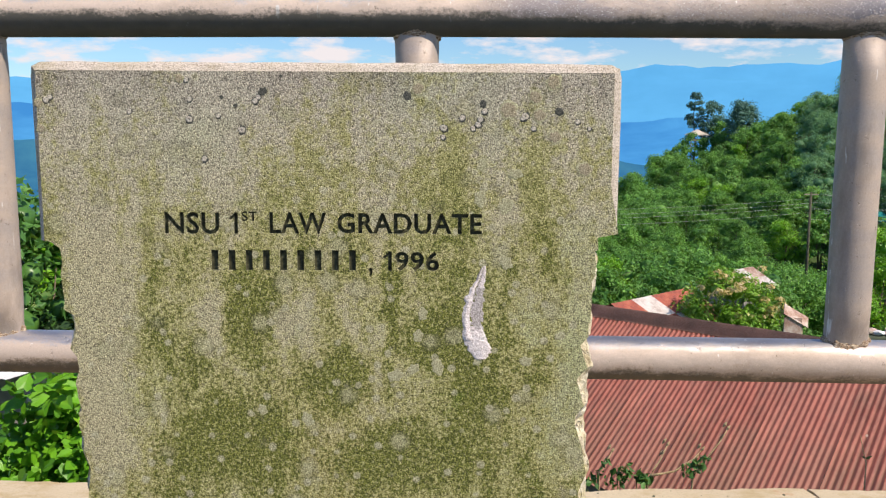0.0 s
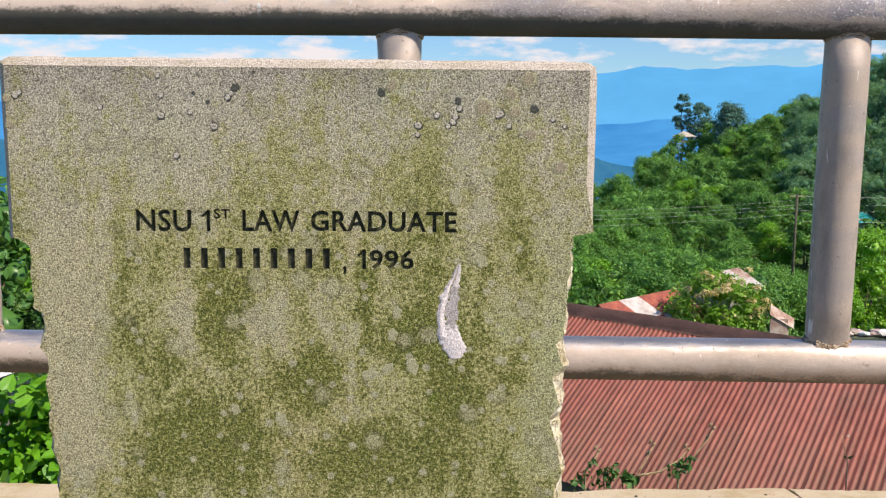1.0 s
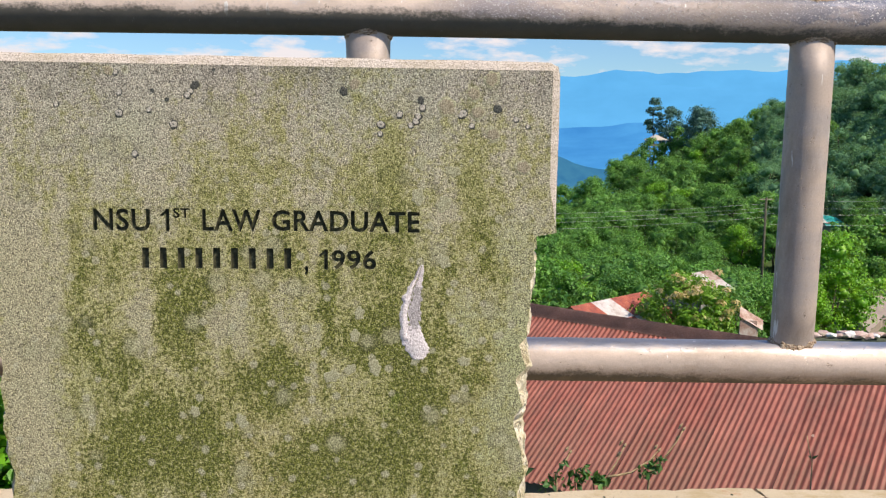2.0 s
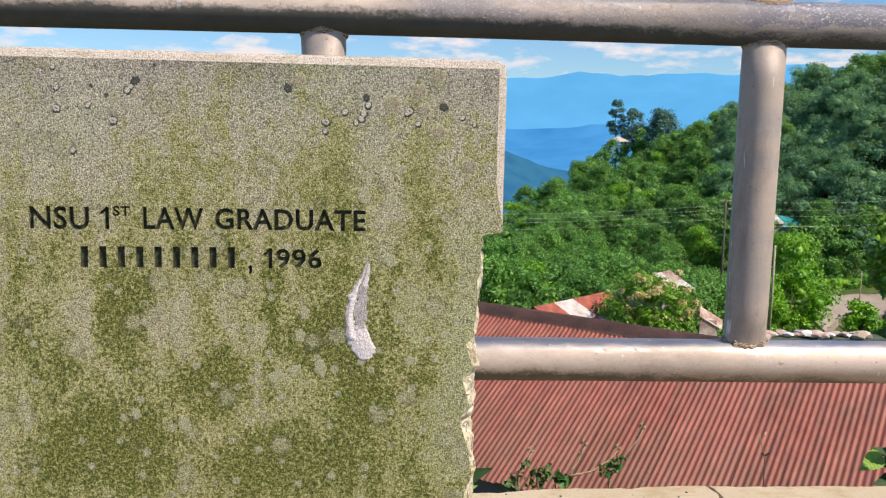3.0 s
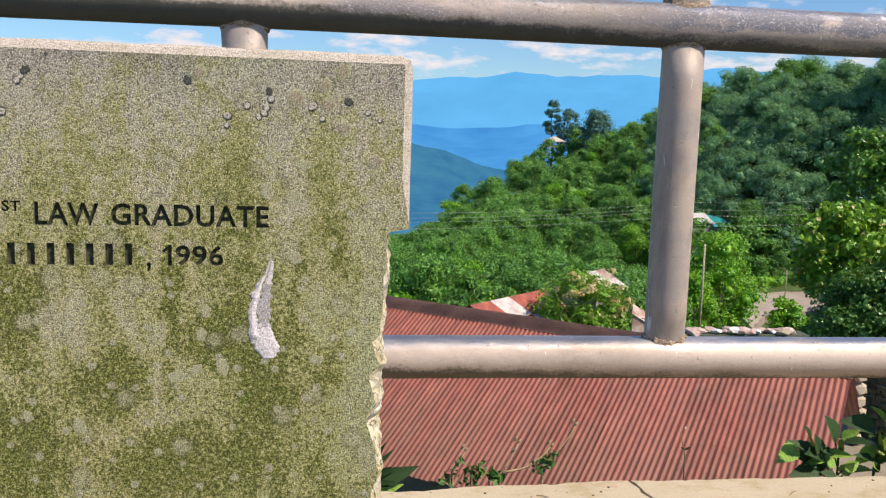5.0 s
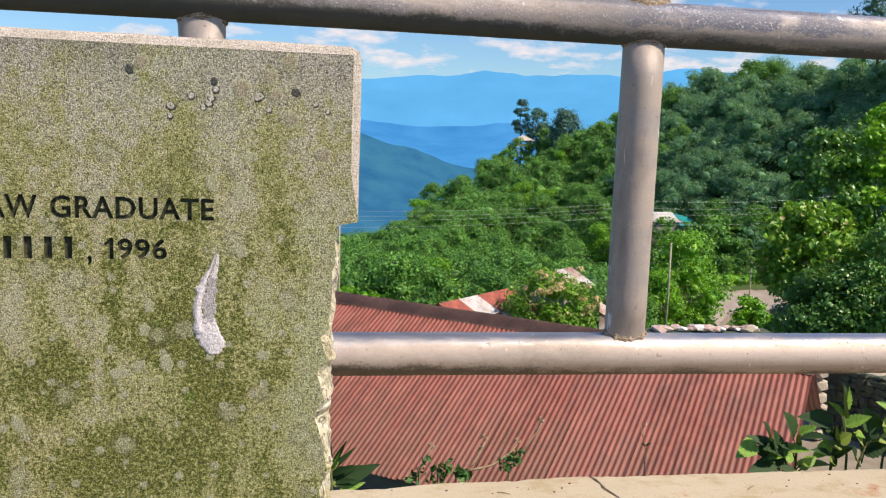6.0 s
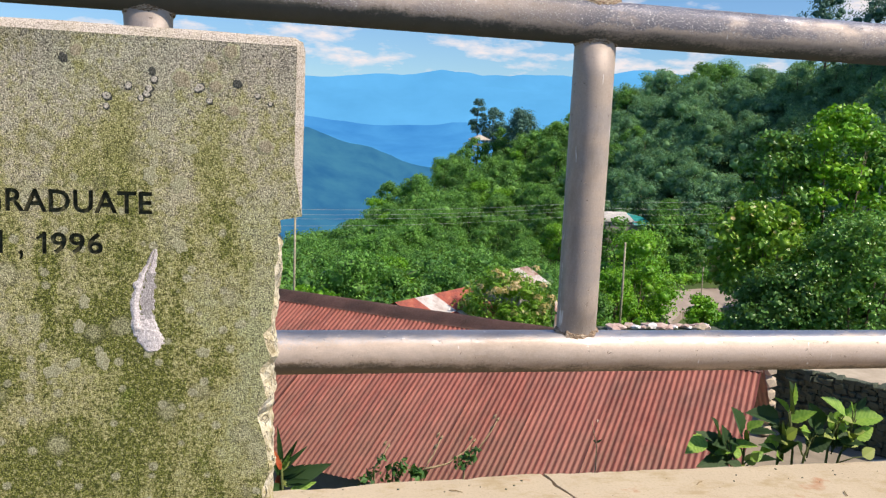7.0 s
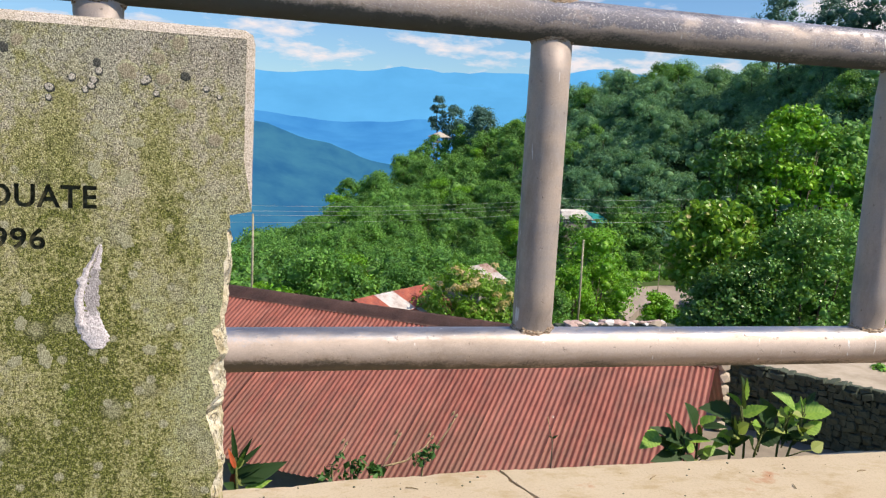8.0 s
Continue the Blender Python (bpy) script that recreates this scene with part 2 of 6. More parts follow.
def letter_paint():
    m = Mat("dark_letter_recess")
    col = m.ramp(m.noise(240, 4, 0.6), [(0.35, (0.028, 0.028, 0.014)), (0.58, (0.075, 0.072, 0.036)), (0.74, (0.20, 0.19, 0.105))])
    return m.set(col, 0.9)


def chalk():
    m = Mat("white_chalky_scar")
    col = m.ramp(m.grains(), [(0.34, (0.46, 0.39, 0.38)), (0.42, (0.74, 0.645, 0.65)), (0.50, (0.83, 0.745, 0.745)), (0.62, (0.90, 0.83, 0.83))])
    m.bump(m.noise(420, 4, 0.7), 0.7, 0.002)
    return m.set(col, 0.95)


def lichen(name, a, b):
    m = Mat(name)
    g = m.grains()
    m.bump(g, 0.7, 0.0018)
    return m.set(m.mix(m.ramp(g, [(0.36, 0.0), (0.62, 1.0)]), a, b), 0.95)


def pipe_metal(name, flaked=None, dust_to=None, shade_grime_to=None, dusting=0.0, pale=1.0, sheen=0.34, skin=1.0, soil=(0.38, 0.26, 0.17), shade_grime=((0.034, 0.032, 0.020), (0.16, 0.115, 0.066))):
    """Silver-painted steel pipe. dust_to: height on the pipe up to which pale dust clings; shade_grime_to: (near end,
    far end, x0, x1), the height up to which painted shade mixed with dirt darkens the underside, changing along the
    pipe; flaked: (x0, x1), the stretch where the paint blisters."""
    m = Mat(name)
    x, y, z = m.sep()
    fine = m.noise(260, 4, 0.7)
    ragged = m.math("ADD", m.math("MULTIPLY", m.math("SUBTRACT", m.noise(26, 7, 0.75, m.map((0.35, 1, 1), (1, 4, 2))), 0.5), 0.06),
                    m.math("MULTIPLY", m.math("SUBTRACT", m.noise(170, 5, 0.75), 0.5), 0.03))
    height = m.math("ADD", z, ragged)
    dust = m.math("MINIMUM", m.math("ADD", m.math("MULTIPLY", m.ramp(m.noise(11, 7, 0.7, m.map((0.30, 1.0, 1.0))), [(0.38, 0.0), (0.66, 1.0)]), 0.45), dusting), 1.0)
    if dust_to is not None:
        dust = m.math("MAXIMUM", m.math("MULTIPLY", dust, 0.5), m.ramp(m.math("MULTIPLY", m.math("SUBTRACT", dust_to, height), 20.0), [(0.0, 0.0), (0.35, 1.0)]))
        under_tint = m.ramp(m.math("MULTIPLY", m.math("SUBTRACT", 0.004, height), 20.0), [(0.0, 0.0), (0.5, 0.6)])
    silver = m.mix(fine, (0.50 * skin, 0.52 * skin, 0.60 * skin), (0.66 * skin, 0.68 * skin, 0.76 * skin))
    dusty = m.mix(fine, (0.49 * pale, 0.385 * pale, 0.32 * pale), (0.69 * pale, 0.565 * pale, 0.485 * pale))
    # lower half tinted darker: shade and dirt put into one colour
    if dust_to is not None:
        dusty = m.mix(under_tint, dusty, soil)
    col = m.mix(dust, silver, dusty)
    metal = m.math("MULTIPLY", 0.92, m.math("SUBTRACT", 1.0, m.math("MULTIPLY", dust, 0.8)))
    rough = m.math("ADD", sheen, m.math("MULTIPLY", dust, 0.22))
    h = m.math("MULTIPLY", fine, 0.2)
    if flaked is not None:
        # blistered paint: dark bare skin peppered with standing white flakes
        chips = m.noise(340, 5, 0.8, m.map((0.6, 1, 1)))
        along = m.ramp(m.math("DIVIDE", m.math("SUBTRACT", x, flaked[0]), flaked[1] - flaked[0]), [(0.0, 0.0), (0.10, 0.75), (0.40, 0.5), (0.55, 1.0), (1.0, 1.0)])
        band = m.ramp(m.math("ADD", 0.5, m.math("MULTIPLY", height, 10.0)), [(0.36, 0.0), (0.46, 1.0), (0.86, 1.0), (0.96, 0.15)])
        worn = m.math("MULTIPLY", m.math("MULTIPLY", along, band), m.ramp(m.noise(7, 6, 0.7, m.map((0.5, 1, 1), (5, 2, 1))), [(0.34, 0.15), (0.50, 1.0)]))
        bare = m.math("MULTIPLY", worn, 0.85)
        flake = m.math("MULTIPLY", m.ramp(chips, [(0.575, 0.0), (0.61, 1.0)]), m.math("MINIMUM", m.math("MULTIPLY", worn, 1.5), 1.0))
        col = m.mix(bare, col, m.mix(fine, (0.05, 0.06, 0.10), (0.15, 0.17, 0.25)))
        col = m.mix(flake, col, (0.86, 0.83, 0.83))
        metal = m.math("MULTIPLY", metal, m.math("SUBTRACT", 1.0, flake))
        rough = m.math("ADD", rough, m.math("MULTIPLY", worn, 0.16))
        h = m.math("ADD", h, m.math("MULTIPLY", flake, 1.4))
    pits = m.ramp(m.noise(75, 6, 0.78), [(0.62, 0.0), (0.67, 1.0)])
    col = m.mix(m.math("MULTIPLY", pits, 0.65), col, (0.12, 0.085, 0.06))
    runs = m.ramp(m.noise(4.5, 7, 0.75, m.map((0.5, 1, 1) if shade_grime_to else (2.2, 2.2, 0.7), (3, 1, 7))), [(0.48, 0.0), (0.68, 0.9)])
    col = m.mix(m.math("MULTIPLY", runs, 0.6), col, (0.20, 0.155, 0.115))
    scratch = m.ramp(m.noise(60, 3, 0.6, m.map((1.0, 1.0, 0.12), (2, 2, 2))), [(0.685, 0.0), (0.70, 1.0)])
    col = m.mix(m.math("MULTIPLY", scratch, 0.75), col, (0.80, 0.78, 0.77))
    # underside shade painted in by height, with ragged dirt along its edge
    if shade_grime_to is not None:
        z0, z1, x0, x1 = shade_grime_to
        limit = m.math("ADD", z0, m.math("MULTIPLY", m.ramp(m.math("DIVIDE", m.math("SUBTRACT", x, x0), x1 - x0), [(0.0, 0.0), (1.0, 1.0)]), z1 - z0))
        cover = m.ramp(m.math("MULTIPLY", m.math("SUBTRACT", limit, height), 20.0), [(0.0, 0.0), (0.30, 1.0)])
        col = m.mix(m.math("MULTIPLY", cover, 0.88), col, m.mix(m.noise(18, 6, 0.7), *shade_grime))
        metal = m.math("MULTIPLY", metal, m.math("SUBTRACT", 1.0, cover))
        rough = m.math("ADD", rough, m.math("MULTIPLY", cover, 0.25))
    m.bump(m.math("SUBTRACT", h, m.math("MULTIPLY", pits, 0.5)), 0.7, 0.0022)
    return m.set(col, rough, metal)


def weld_metal():
    m = Mat("rough_weld_metal")
    m.bump(m.noise(260, 5, 0.75), 0.9, 0.004)
    col = m.ramp(m.noise(230, 6, 0.75, m.map((0.5, 1, 2.2))), [(0.36, (0.04, 0.022, 0.012)), (0.45, (0.22, 0.13, 0.07)), (0.54, (0.48, 0.38, 0.28)), (0.68, (0.68, 0.60, 0.50))])
    return m.set(col, 0.65, 0.15)


def concrete():
    m = Mat("sunlit_concrete")
    big = m.noise(3.2, 6, 0.65)
    fine = m.noise(160, 4, 0.65)
    stain = m.ramp(m.noise(9.0, 6, 0.7, m.map((1, 1.6, 1), (4, 2, 0))), [(0.50, 0.0), (0.66, 0.8)])
    col = m.mix(big, (0.47, 0.375, 0.255), (0.61, 0.515, 0.375))
    col = m.mix(m.math("MULTIPLY", m.ramp(fine, [(0.3, 1.0), (0.5, 0.0)]), 0.35), col, (0.30, 0.24, 0.16))
    col = m.mix(stain, col, (0.40, 0.30, 0.16))
    rust = m.ramp(m.noise(6.5, 5, 0.6, m.map((1, 1, 1), (1.3, 5.1, 2))), [(0.62, 0.0), (0.70, 0.8)])
    col = m.mix(rust, col, (0.42, 0.17, 0.07))
    spots = m.ramp(m.noise(55, 5, 0.7, m.map((1, 1, 1), (6, 2, 4))), [(0.64, 0.0), (0.70, 1.0)])
    col = m.mix(m.math("MULTIPLY", spots, 0.55), col, (0.20, 0.155, 0.10))
    m.bump(m.math("ADD", big, m.math("MULTIPLY", fine, 0.25)), 0.5, 0.006)
    return m.set(col, 0.9)


def roof_red():
    m = Mat("faded_red_corrugated_iron")
    big = m.noise(1.6, 6, 0.68)
    run = m.noise(7.0, 5, 0.65, m.map((1.0, 0.12, 1.0)))
    speck = m.ramp(m.noise(26, 4, 0.75), [(0.62, 0.0), (0.74, 1.0)])
    col = m.mix(m.ramp(big, [(0.35, 0.0), (0.65, 1.0)]), (0.235, 0.055, 0.037), (0.37, 0.120, 0.084))
    col = m.mix(m.ramp(run, [(0.46, 0.0), (0.66, 0.8)]), col, (0.10, 0.032, 0.024))
    col = m.mix(m.ramp(m.noise(4.0, 5, 0.7, m.map((1, .4, 1), (3, 3, 3))), [(0.56, 0.0), (0.75, 0.5)]), col, (0.46, 0.22, 0.17))
    col = m.mix(m.math("MULTIPLY", speck, 0.5), col, (0.07, 0.03, 0.025))
    col = m.mix(m.ramp(m.noise(2.6, 6, 0.7, m.map((1, 0.5, 1), (8, 1, 2))), [(0.50, 0.0), (0.68, 0.7)]), col, (0.13, 0.055, 0.038))
    groove = m.ramp(m.math("MULTIPLY", m.math("ADD", m.sep()[2], 0.0062), 80.0), [(0.15, 1.0), (0.60, 0.0)])
    silt = m.math("MULTIPLY", groove, m.ramp(m.noise(3.0, 6, 0.7, m.map((1, 0.4, 1), (5, 5, 1))), [(0.36, 0.08), (0.64, 0.65)]))
    col = m.mix(silt, col, (0.19, 0.095, 0.052))
    eaves = m.ramp(m.math("ADD", m.math("MULTIPLY", m.sep()[1], 0.30), m.math("MULTIPLY", m.math("SUBTRACT", m.noise(2.2, 7, 0.72, m.map((1, 0.5, 1), (2, 7, 4))), 0.5), 1.6)), [(0.48, 0.0), (0.95, 0.75)])
    col = m.mix(eaves, col, m.mix(m.noise(9, 4, 0.6), (0.10, 0.052, 0.030), (0.20, 0.11, 0.07)))
    m.bump(m.noise(40, 4, 0.6), 0.2, 0.004)
    return m.set(m.mix(m.math("MULTIPLY", m.objrand(), 0.28), col, (0.42, 0.16, 0.125)), 0.6)


def rusty(name, a, b, c, scale=2.0):
    m = Mat(name)
    col = m.ramp(m.noise(scale, 6, 0.7), [(0.38, a), (0.50, b), (0.64, c)])
    m.bump(m.noise(30, 4, 0.6), 0.3, 0.005)
    return m.set(m.mix(0.18, col, m.ramp(m.noise(60, 3, 0.7), [(0.3, 0.05), (0.7, 0.5)])), 0.75)


def plain(name, a, b, scale=12.0, rough=0.85, bump=0.3):
    m = Mat(name)
    m.bump(m.noise(scale * 6, 4, 0.65), bump, 0.01)
    return m.set(m.mix(m.ramp(m.noise(scale, 6, 0.68), [(0.35, 0.0), (0.65, 1.0)]), a, b), rough)


def foliage(name, dark, light, tip, shine=0.45, through_=0.35, bough=0.0):
    """Leaf with some light passing through it; hue varies leaf by leaf."""
    m = Mat(name)
    r = m.island()
    col = m.ramp(r, [(0.0, dark), (0.55, light), (0.93, light), (1.0, tip)])
    col = m.mix(m.math("MULTIPLY", m.objrand(), 0.7), col, m.mix(0.6, col, dark))
    if bough:
        age = m.noise(bough, 5, 0.65)
        col = m.mix(m.ramp(age, [(0.36, 0.85), (0.52, 0.0)]), col, m.mix(0.25, dark, (0.02, 0.05, 0.02)))
        col = m.mix(m.ramp(age, [(0.52, 0.0), (0.68, 0.7)]), col, tip)
    m.set(col, shine)
    tr = m.t.nodes.new("ShaderNodeBsdfTranslucent")
    m.put(tr.inputs["Color"], m.mix(0.5, col, (0.30, 0.42, 0.03)))
    mx = m.t.nodes.new("ShaderNodeMixShader")
    mx.inputs[0].default_value = through_
    m.link(m.b.outputs[0], mx.inputs[1]), m.link(tr.outputs[0], mx.inputs[2])
    m.link(mx.outputs[0], m.out.inputs["Surface"])
    return m.m


def veined_leaf(name, dark, light):
    """A toothed leaf with sunlight put into its colour, lighter between its side veins."""
    m = Mat(name)
    x, y, _ = m.sep()
    ribs = m.math("SINE", m.math("MULTIPLY", m.math("SUBTRACT", x, m.math("MULTIPLY", m.math("ABSOLUTE", y), 0.8)), 520.0))
    f = m.math("ADD", m.math("MULTIPLY", ribs, 0.09), m.noise(60, 4, 0.6))
    col = m.mix(m.ramp(f, [(0.25, 0.0), (0.75, 1.0)]), dark, light)
    m.bump(ribs, 0.2, 0.001)
    m.set(col, 0.45)
    tr = m.t.nodes.new("ShaderNodeBsdfTranslucent")
    m.put(tr.inputs["Color"], m.mix(0.5, col, (0.30, 0.42, 0.03)))
    mx = m.t.nodes.new("ShaderNodeMixShader")
    mx.inputs[0].default_value = 0.4
    m.link(m.b.outputs[0], mx.inputs[1]), m.link(tr.outputs[0], mx.inputs[2])
    m.link(mx.outputs[0], m.out.inputs["Surface"])
    return m.m


def painted_haze(name, a, b, glow, strength, scale):
    """Far hills with blue haze painted in as base colour and emission."""
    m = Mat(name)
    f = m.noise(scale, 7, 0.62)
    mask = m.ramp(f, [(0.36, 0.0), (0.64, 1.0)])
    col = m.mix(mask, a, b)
    haze_glow = m.mix(m.math("MULTIPLY", mask, 0.55), glow, tuple(c * 1.22 for c in glow))
    return m.set(col, 1.0, **{"Emission Color": haze_glow, "Emission Strength": strength, "Specular IOR Level": 0.0})


def worn_lit_edge():
    """Rubbed arris of the same stone, free of moss, with sunlight lightening its colour."""
    m = Mat("worn_lit_stone_edge")
    grain = m.grains()
    col = m.ramp(grain, [(0.34, (0.24, 0.195, 0.155)), (0.44, (0.50, 0.43, 0.37)), (0.60, (0.72, 0.635, 0.57))])
    col = m.mix(m.ramp(m.noise(22, 5, 0.65), [(0.45, 0.0), (0.7, 0.5)]), col, (0.34, 0.28, 0.14))
    m.bump(grain, 0.8, 0.002)
    return m.set(col, 0.92)


EDGE = worn_lit_edge()
STONE, BROKEN, LETTER, CHALK = stone_face(), broken_stone(), letter_paint(), chalk()
LICHEN_PALE = lichen("pale_lichen", (0.34, 0.30, 0.24), (0.80, 0.73, 0.64))
LICHEN_SOFT = lichen("faded_lichen", (0.25, 0.235, 0.13), (0.62, 0.585, 0.39))
SCAR = lichen("grey_bruised_stone", (0.30, 0.26, 0.25), (0.70, 0.63, 0.63))
LICHEN_DARK = lichen("dark_lichen", (0.03, 0.032, 0.03), (0.14, 0.14, 0.12))
LICHEN_TAN = lichen("tan_lichen", (0.20, 0.165, 0.10), (0.58, 0.50, 0.36))
# both rails carry painted underside shade along with dust and dirt
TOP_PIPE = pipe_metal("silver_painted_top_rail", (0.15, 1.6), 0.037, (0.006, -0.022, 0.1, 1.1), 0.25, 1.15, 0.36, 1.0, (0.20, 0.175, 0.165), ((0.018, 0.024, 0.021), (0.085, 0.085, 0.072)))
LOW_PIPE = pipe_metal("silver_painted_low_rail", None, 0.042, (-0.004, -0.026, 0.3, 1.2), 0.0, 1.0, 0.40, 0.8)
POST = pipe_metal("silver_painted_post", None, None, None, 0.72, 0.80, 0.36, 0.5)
WELD, CONCRETE, ROOF = weld_metal(), concrete(), roof_red()
RIDGE = rusty("brown_rusted_flashing", (0.09, 0.035, 0.025), (0.15, 0.06, 0.045), (0.22, 0.10, 0.08))
RUST_SHEET = rusty("rust_red_sheet", (0.22, 0.026, 0.010), (0.40, 0.055, 0.018), (0.50, 0.15, 0.06))
PALE_SHEET = rusty("pale_bare_sheet", (0.45, 0.36, 0.33), (0.66, 0.60, 0.58), (0.75, 0.72, 0.70))
TEAL = plain("teal_roof_paint", (0.015, 0.34, 0.36), (0.03, 0.46, 0.46), 2.0, 0.6)
WHITE_SHEET = plain("whitish_roof_sheet", (0.68, 0.65, 0.63), (0.84, 0.81, 0.79), 2.0, 0.6)
WALL_PLASTER = plain("grey_plastered_wall", (0.22, 0.20, 0.18), (0.33, 0.30, 0.27), 3.0)
SOIL = plain("grassy_earth", (0.035, 0.075, 0.016), (0.085, 0.13, 0.03), 0.4)
PATH_EARTH = plain("pale_dry_earth", (0.36, 0.29, 0.21), (0.52, 0.44, 0.34), 2.5)
ASPHALT = plain("weathered_asphalt", (0.27, 0.22, 0.195), (0.36, 0.30, 0.265), 0.6)
YARD = plain("dusty_yard_concrete", (0.215, 0.178, 0.135), (0.315, 0.265, 0.205), 2.5)
RUBBLE = plain("dark_rubble_stone", (0.054, 0.068, 0.045), (0.090, 0.108, 0.070), 5.0)
WORN_RUST = rusty("worn_rusty_sheet", (0.25, 0.10, 0.06), (0.45, 0.30, 0.24), (0.66, 0.58, 0.53))
UNSEEN_PAVING = plain("dark_unseen_paving", (0.055, 0.055, 0.04), (0.12, 0.112, 0.085), 3.0)
PINK_STONE = plain("pinkish_loose_stone", (0.42, 0.27, 0.23), (0.62, 0.50, 0.46), 6.0)
BARK = plain("grey_brown_bark", (0.07, 0.05, 0.035), (0.16, 0.125, 0.09), 6.0)
DARK_POLE = plain("dark_weathered_pole", (0.045, 0.045, 0.03), (0.11, 0.10, 0.065), 5.0)
POLE = plain("weathered_wooden_pole", (0.26, 0.23, 0.16), (0.45, 0.40, 0.29), 5.0)
WIRE = plain("pale_cable", (0.40, 0.40, 0.40), (0.55, 0.55, 0.55), 5.0, 0.5, 0.0)
DRY = plain("dry_stalk", (0.26, 0.19, 0.10), (0.46, 0.36, 0.21), 20.0)
STEM = plain("green_stem", (0.07, 0.09, 0.025), (0.13, 0.15, 0.04), 20.0)
ORANGE = plain("orange_leaf_skin", (0.45, 0.07, 0.02), (0.62, 0.17, 0.06), 15.0, 0.5)
FOREST = foliage("forest_leaf", (0.045, 0.155, 0.030), (0.185, 0.450, 0.075), (0.34, 0.62, 0.12), 0.55, 0.34, 0.55)
# upper hill leaf, lifted and blued to paint in the haze before it
FOREST_HAZED = foliage("haze_lifted_forest_leaf", (0.095, 0.245, 0.150), (0.215, 0.450, 0.235), (0.36, 0.60, 0.26), 0.6, 0.46, 0.45)
UNDER = foliage("understorey_leaf", (0.035, 0.105, 0.025), (0.075, 0.19, 0.04), (0.13, 0.27, 0.05), 0.65, 0.2)
BRIGHT = foliage("bright_leaf", (0.09, 0.28, 0.014), (0.21, 0.50, 0.022), (0.42, 0.70, 0.05), 0.42, 0.30, 0.8)
GLOSSY = foliage("glossy_leaf", (0.070, 0.190, 0.040), (0.17, 0.37, 0.065), (0.42, 0.58, 0.20), 0.34, 0.26)
# darker copy of the glossy leaf, for crowns that stand in shade
SHADE_LEAF = foliage("shade_darkened_leaf", (0.052, 0.145, 0.032), (0.115, 0.265, 0.055), (0.36, 0.50, 0.17), 0.36, 0.26)
FLOWERY = foliage("yellowing_leaf", (0.10, 0.27, 0.02), (0.26, 0.46, 0.04), (0.70, 0.52, 0.27), 0.45, 0.28)
# skyline leaf tinted blue to stand for haze
HAZE_TINT_LEAF = foliage("haze_tinted_far_leaf", (0.050, 0.14, 0.13), (0.090, 0.21, 0.17), (0.13, 0.27, 0.18), 0.6, 0.2)
# deep green of the croton, and painted shade on the ledge plants' leaves
PLANT_DARK = foliage("deep_green_shade_leaf", (0.012, 0.040, 0.008), (0.022, 0.062, 0.011), (0.045, 0.10, 0.018), 0.7, 0.12)
PLANT_LIGHT = veined_leaf("sunlit_green_leaf", (0.17, 0.36, 0.04), (0.40, 0.60, 0.10))
PLANT_PALE = foliage("pale_green_leaf", (0.34, 0.42, 0.10), (0.42, 0.48, 0.14), (0.5, 0.5, 0.2), 0.6, 0.4)
FAR_BLUE = painted_haze("painted_haze_far_mountain", (0.02, 0.05, 0.08), (0.03, 0.07, 0.10), (0.080, 0.315, 0.60), 1.0, 0.0024)
MID_BLUE = painted_haze("painted_haze_middle_mountain", (0.010, 0.03, 0.05), (0.03, 0.08, 0.08), (0.038, 0.205, 0.52), 1.0, 0.005)
TEAL_HILL = painted_haze("painted_haze_green_hill", (0.006, 0.020, 0.020), (0.022, 0.060, 0.030), (0.022, 0.115, 0.275), 1.0, 0.022)


# ---- building helpers ----
def mesh_of(name, verts, faces, materials, index=None, smooth=False):
    me = bpy.data.meshes.new(name)
    me.from_pydata([tuple(v) for v in verts], [], faces)
    for m in materials if isinstance(materials, (list, tuple)) else [materials]:
        me.materials.append(m)
    if index is not None:
        me.polygons.foreach_set("material_index", index)
    if smooth:
        me.polygons.foreach_set("use_smooth", [True] * len(me.polygons))
    me.update()
    return me


def bm_mesh(name, bm, material, smooth=False):
    bmesh.ops.recalc_face_normals(bm, faces=bm.faces)
    me = bpy.data.meshes.new(name)
    bm.to_mesh(me)
    bm.free()
    me.materials.append(material)
    if smooth:
        me.polygons.foreach_set("use_smooth", [True] * len(me.polygons))
    return me


def part(name, data, parent, label="", at=None):
    """One mesh object under a thing or a part; data is a mesh."""
    ob = new(name, data)
    ob.parent = parent
    if at is not None:
        ob.matrix_basis = at
    if label:
        tagged(ob, label)
    return ob


def empty(name, at=(0, 0, 0), label="", category="", group="", kind=""):
    ob = new(name)
    ob.location = at
    ob.empty_display_size = 0.1
    return tagged(ob, label, category, group, kind)


def box(sx, sy, sz, bevel=0.0, center=(0, 0, 0)):
    bm = bmesh.new()
    bmesh.ops.create_cube(bm, size=1.0)
    for v in bm.verts:
        v.co = Vector((v.co.x * sx + center[0], v.co.y * sy + center[1], v.co.z * sz + center[2]))
    if bevel:
        bmesh.ops.bevel(bm, geom=bm.edges[:], offset=bevel, segments=2, affect="EDGES", profile=0.6)
    return bm


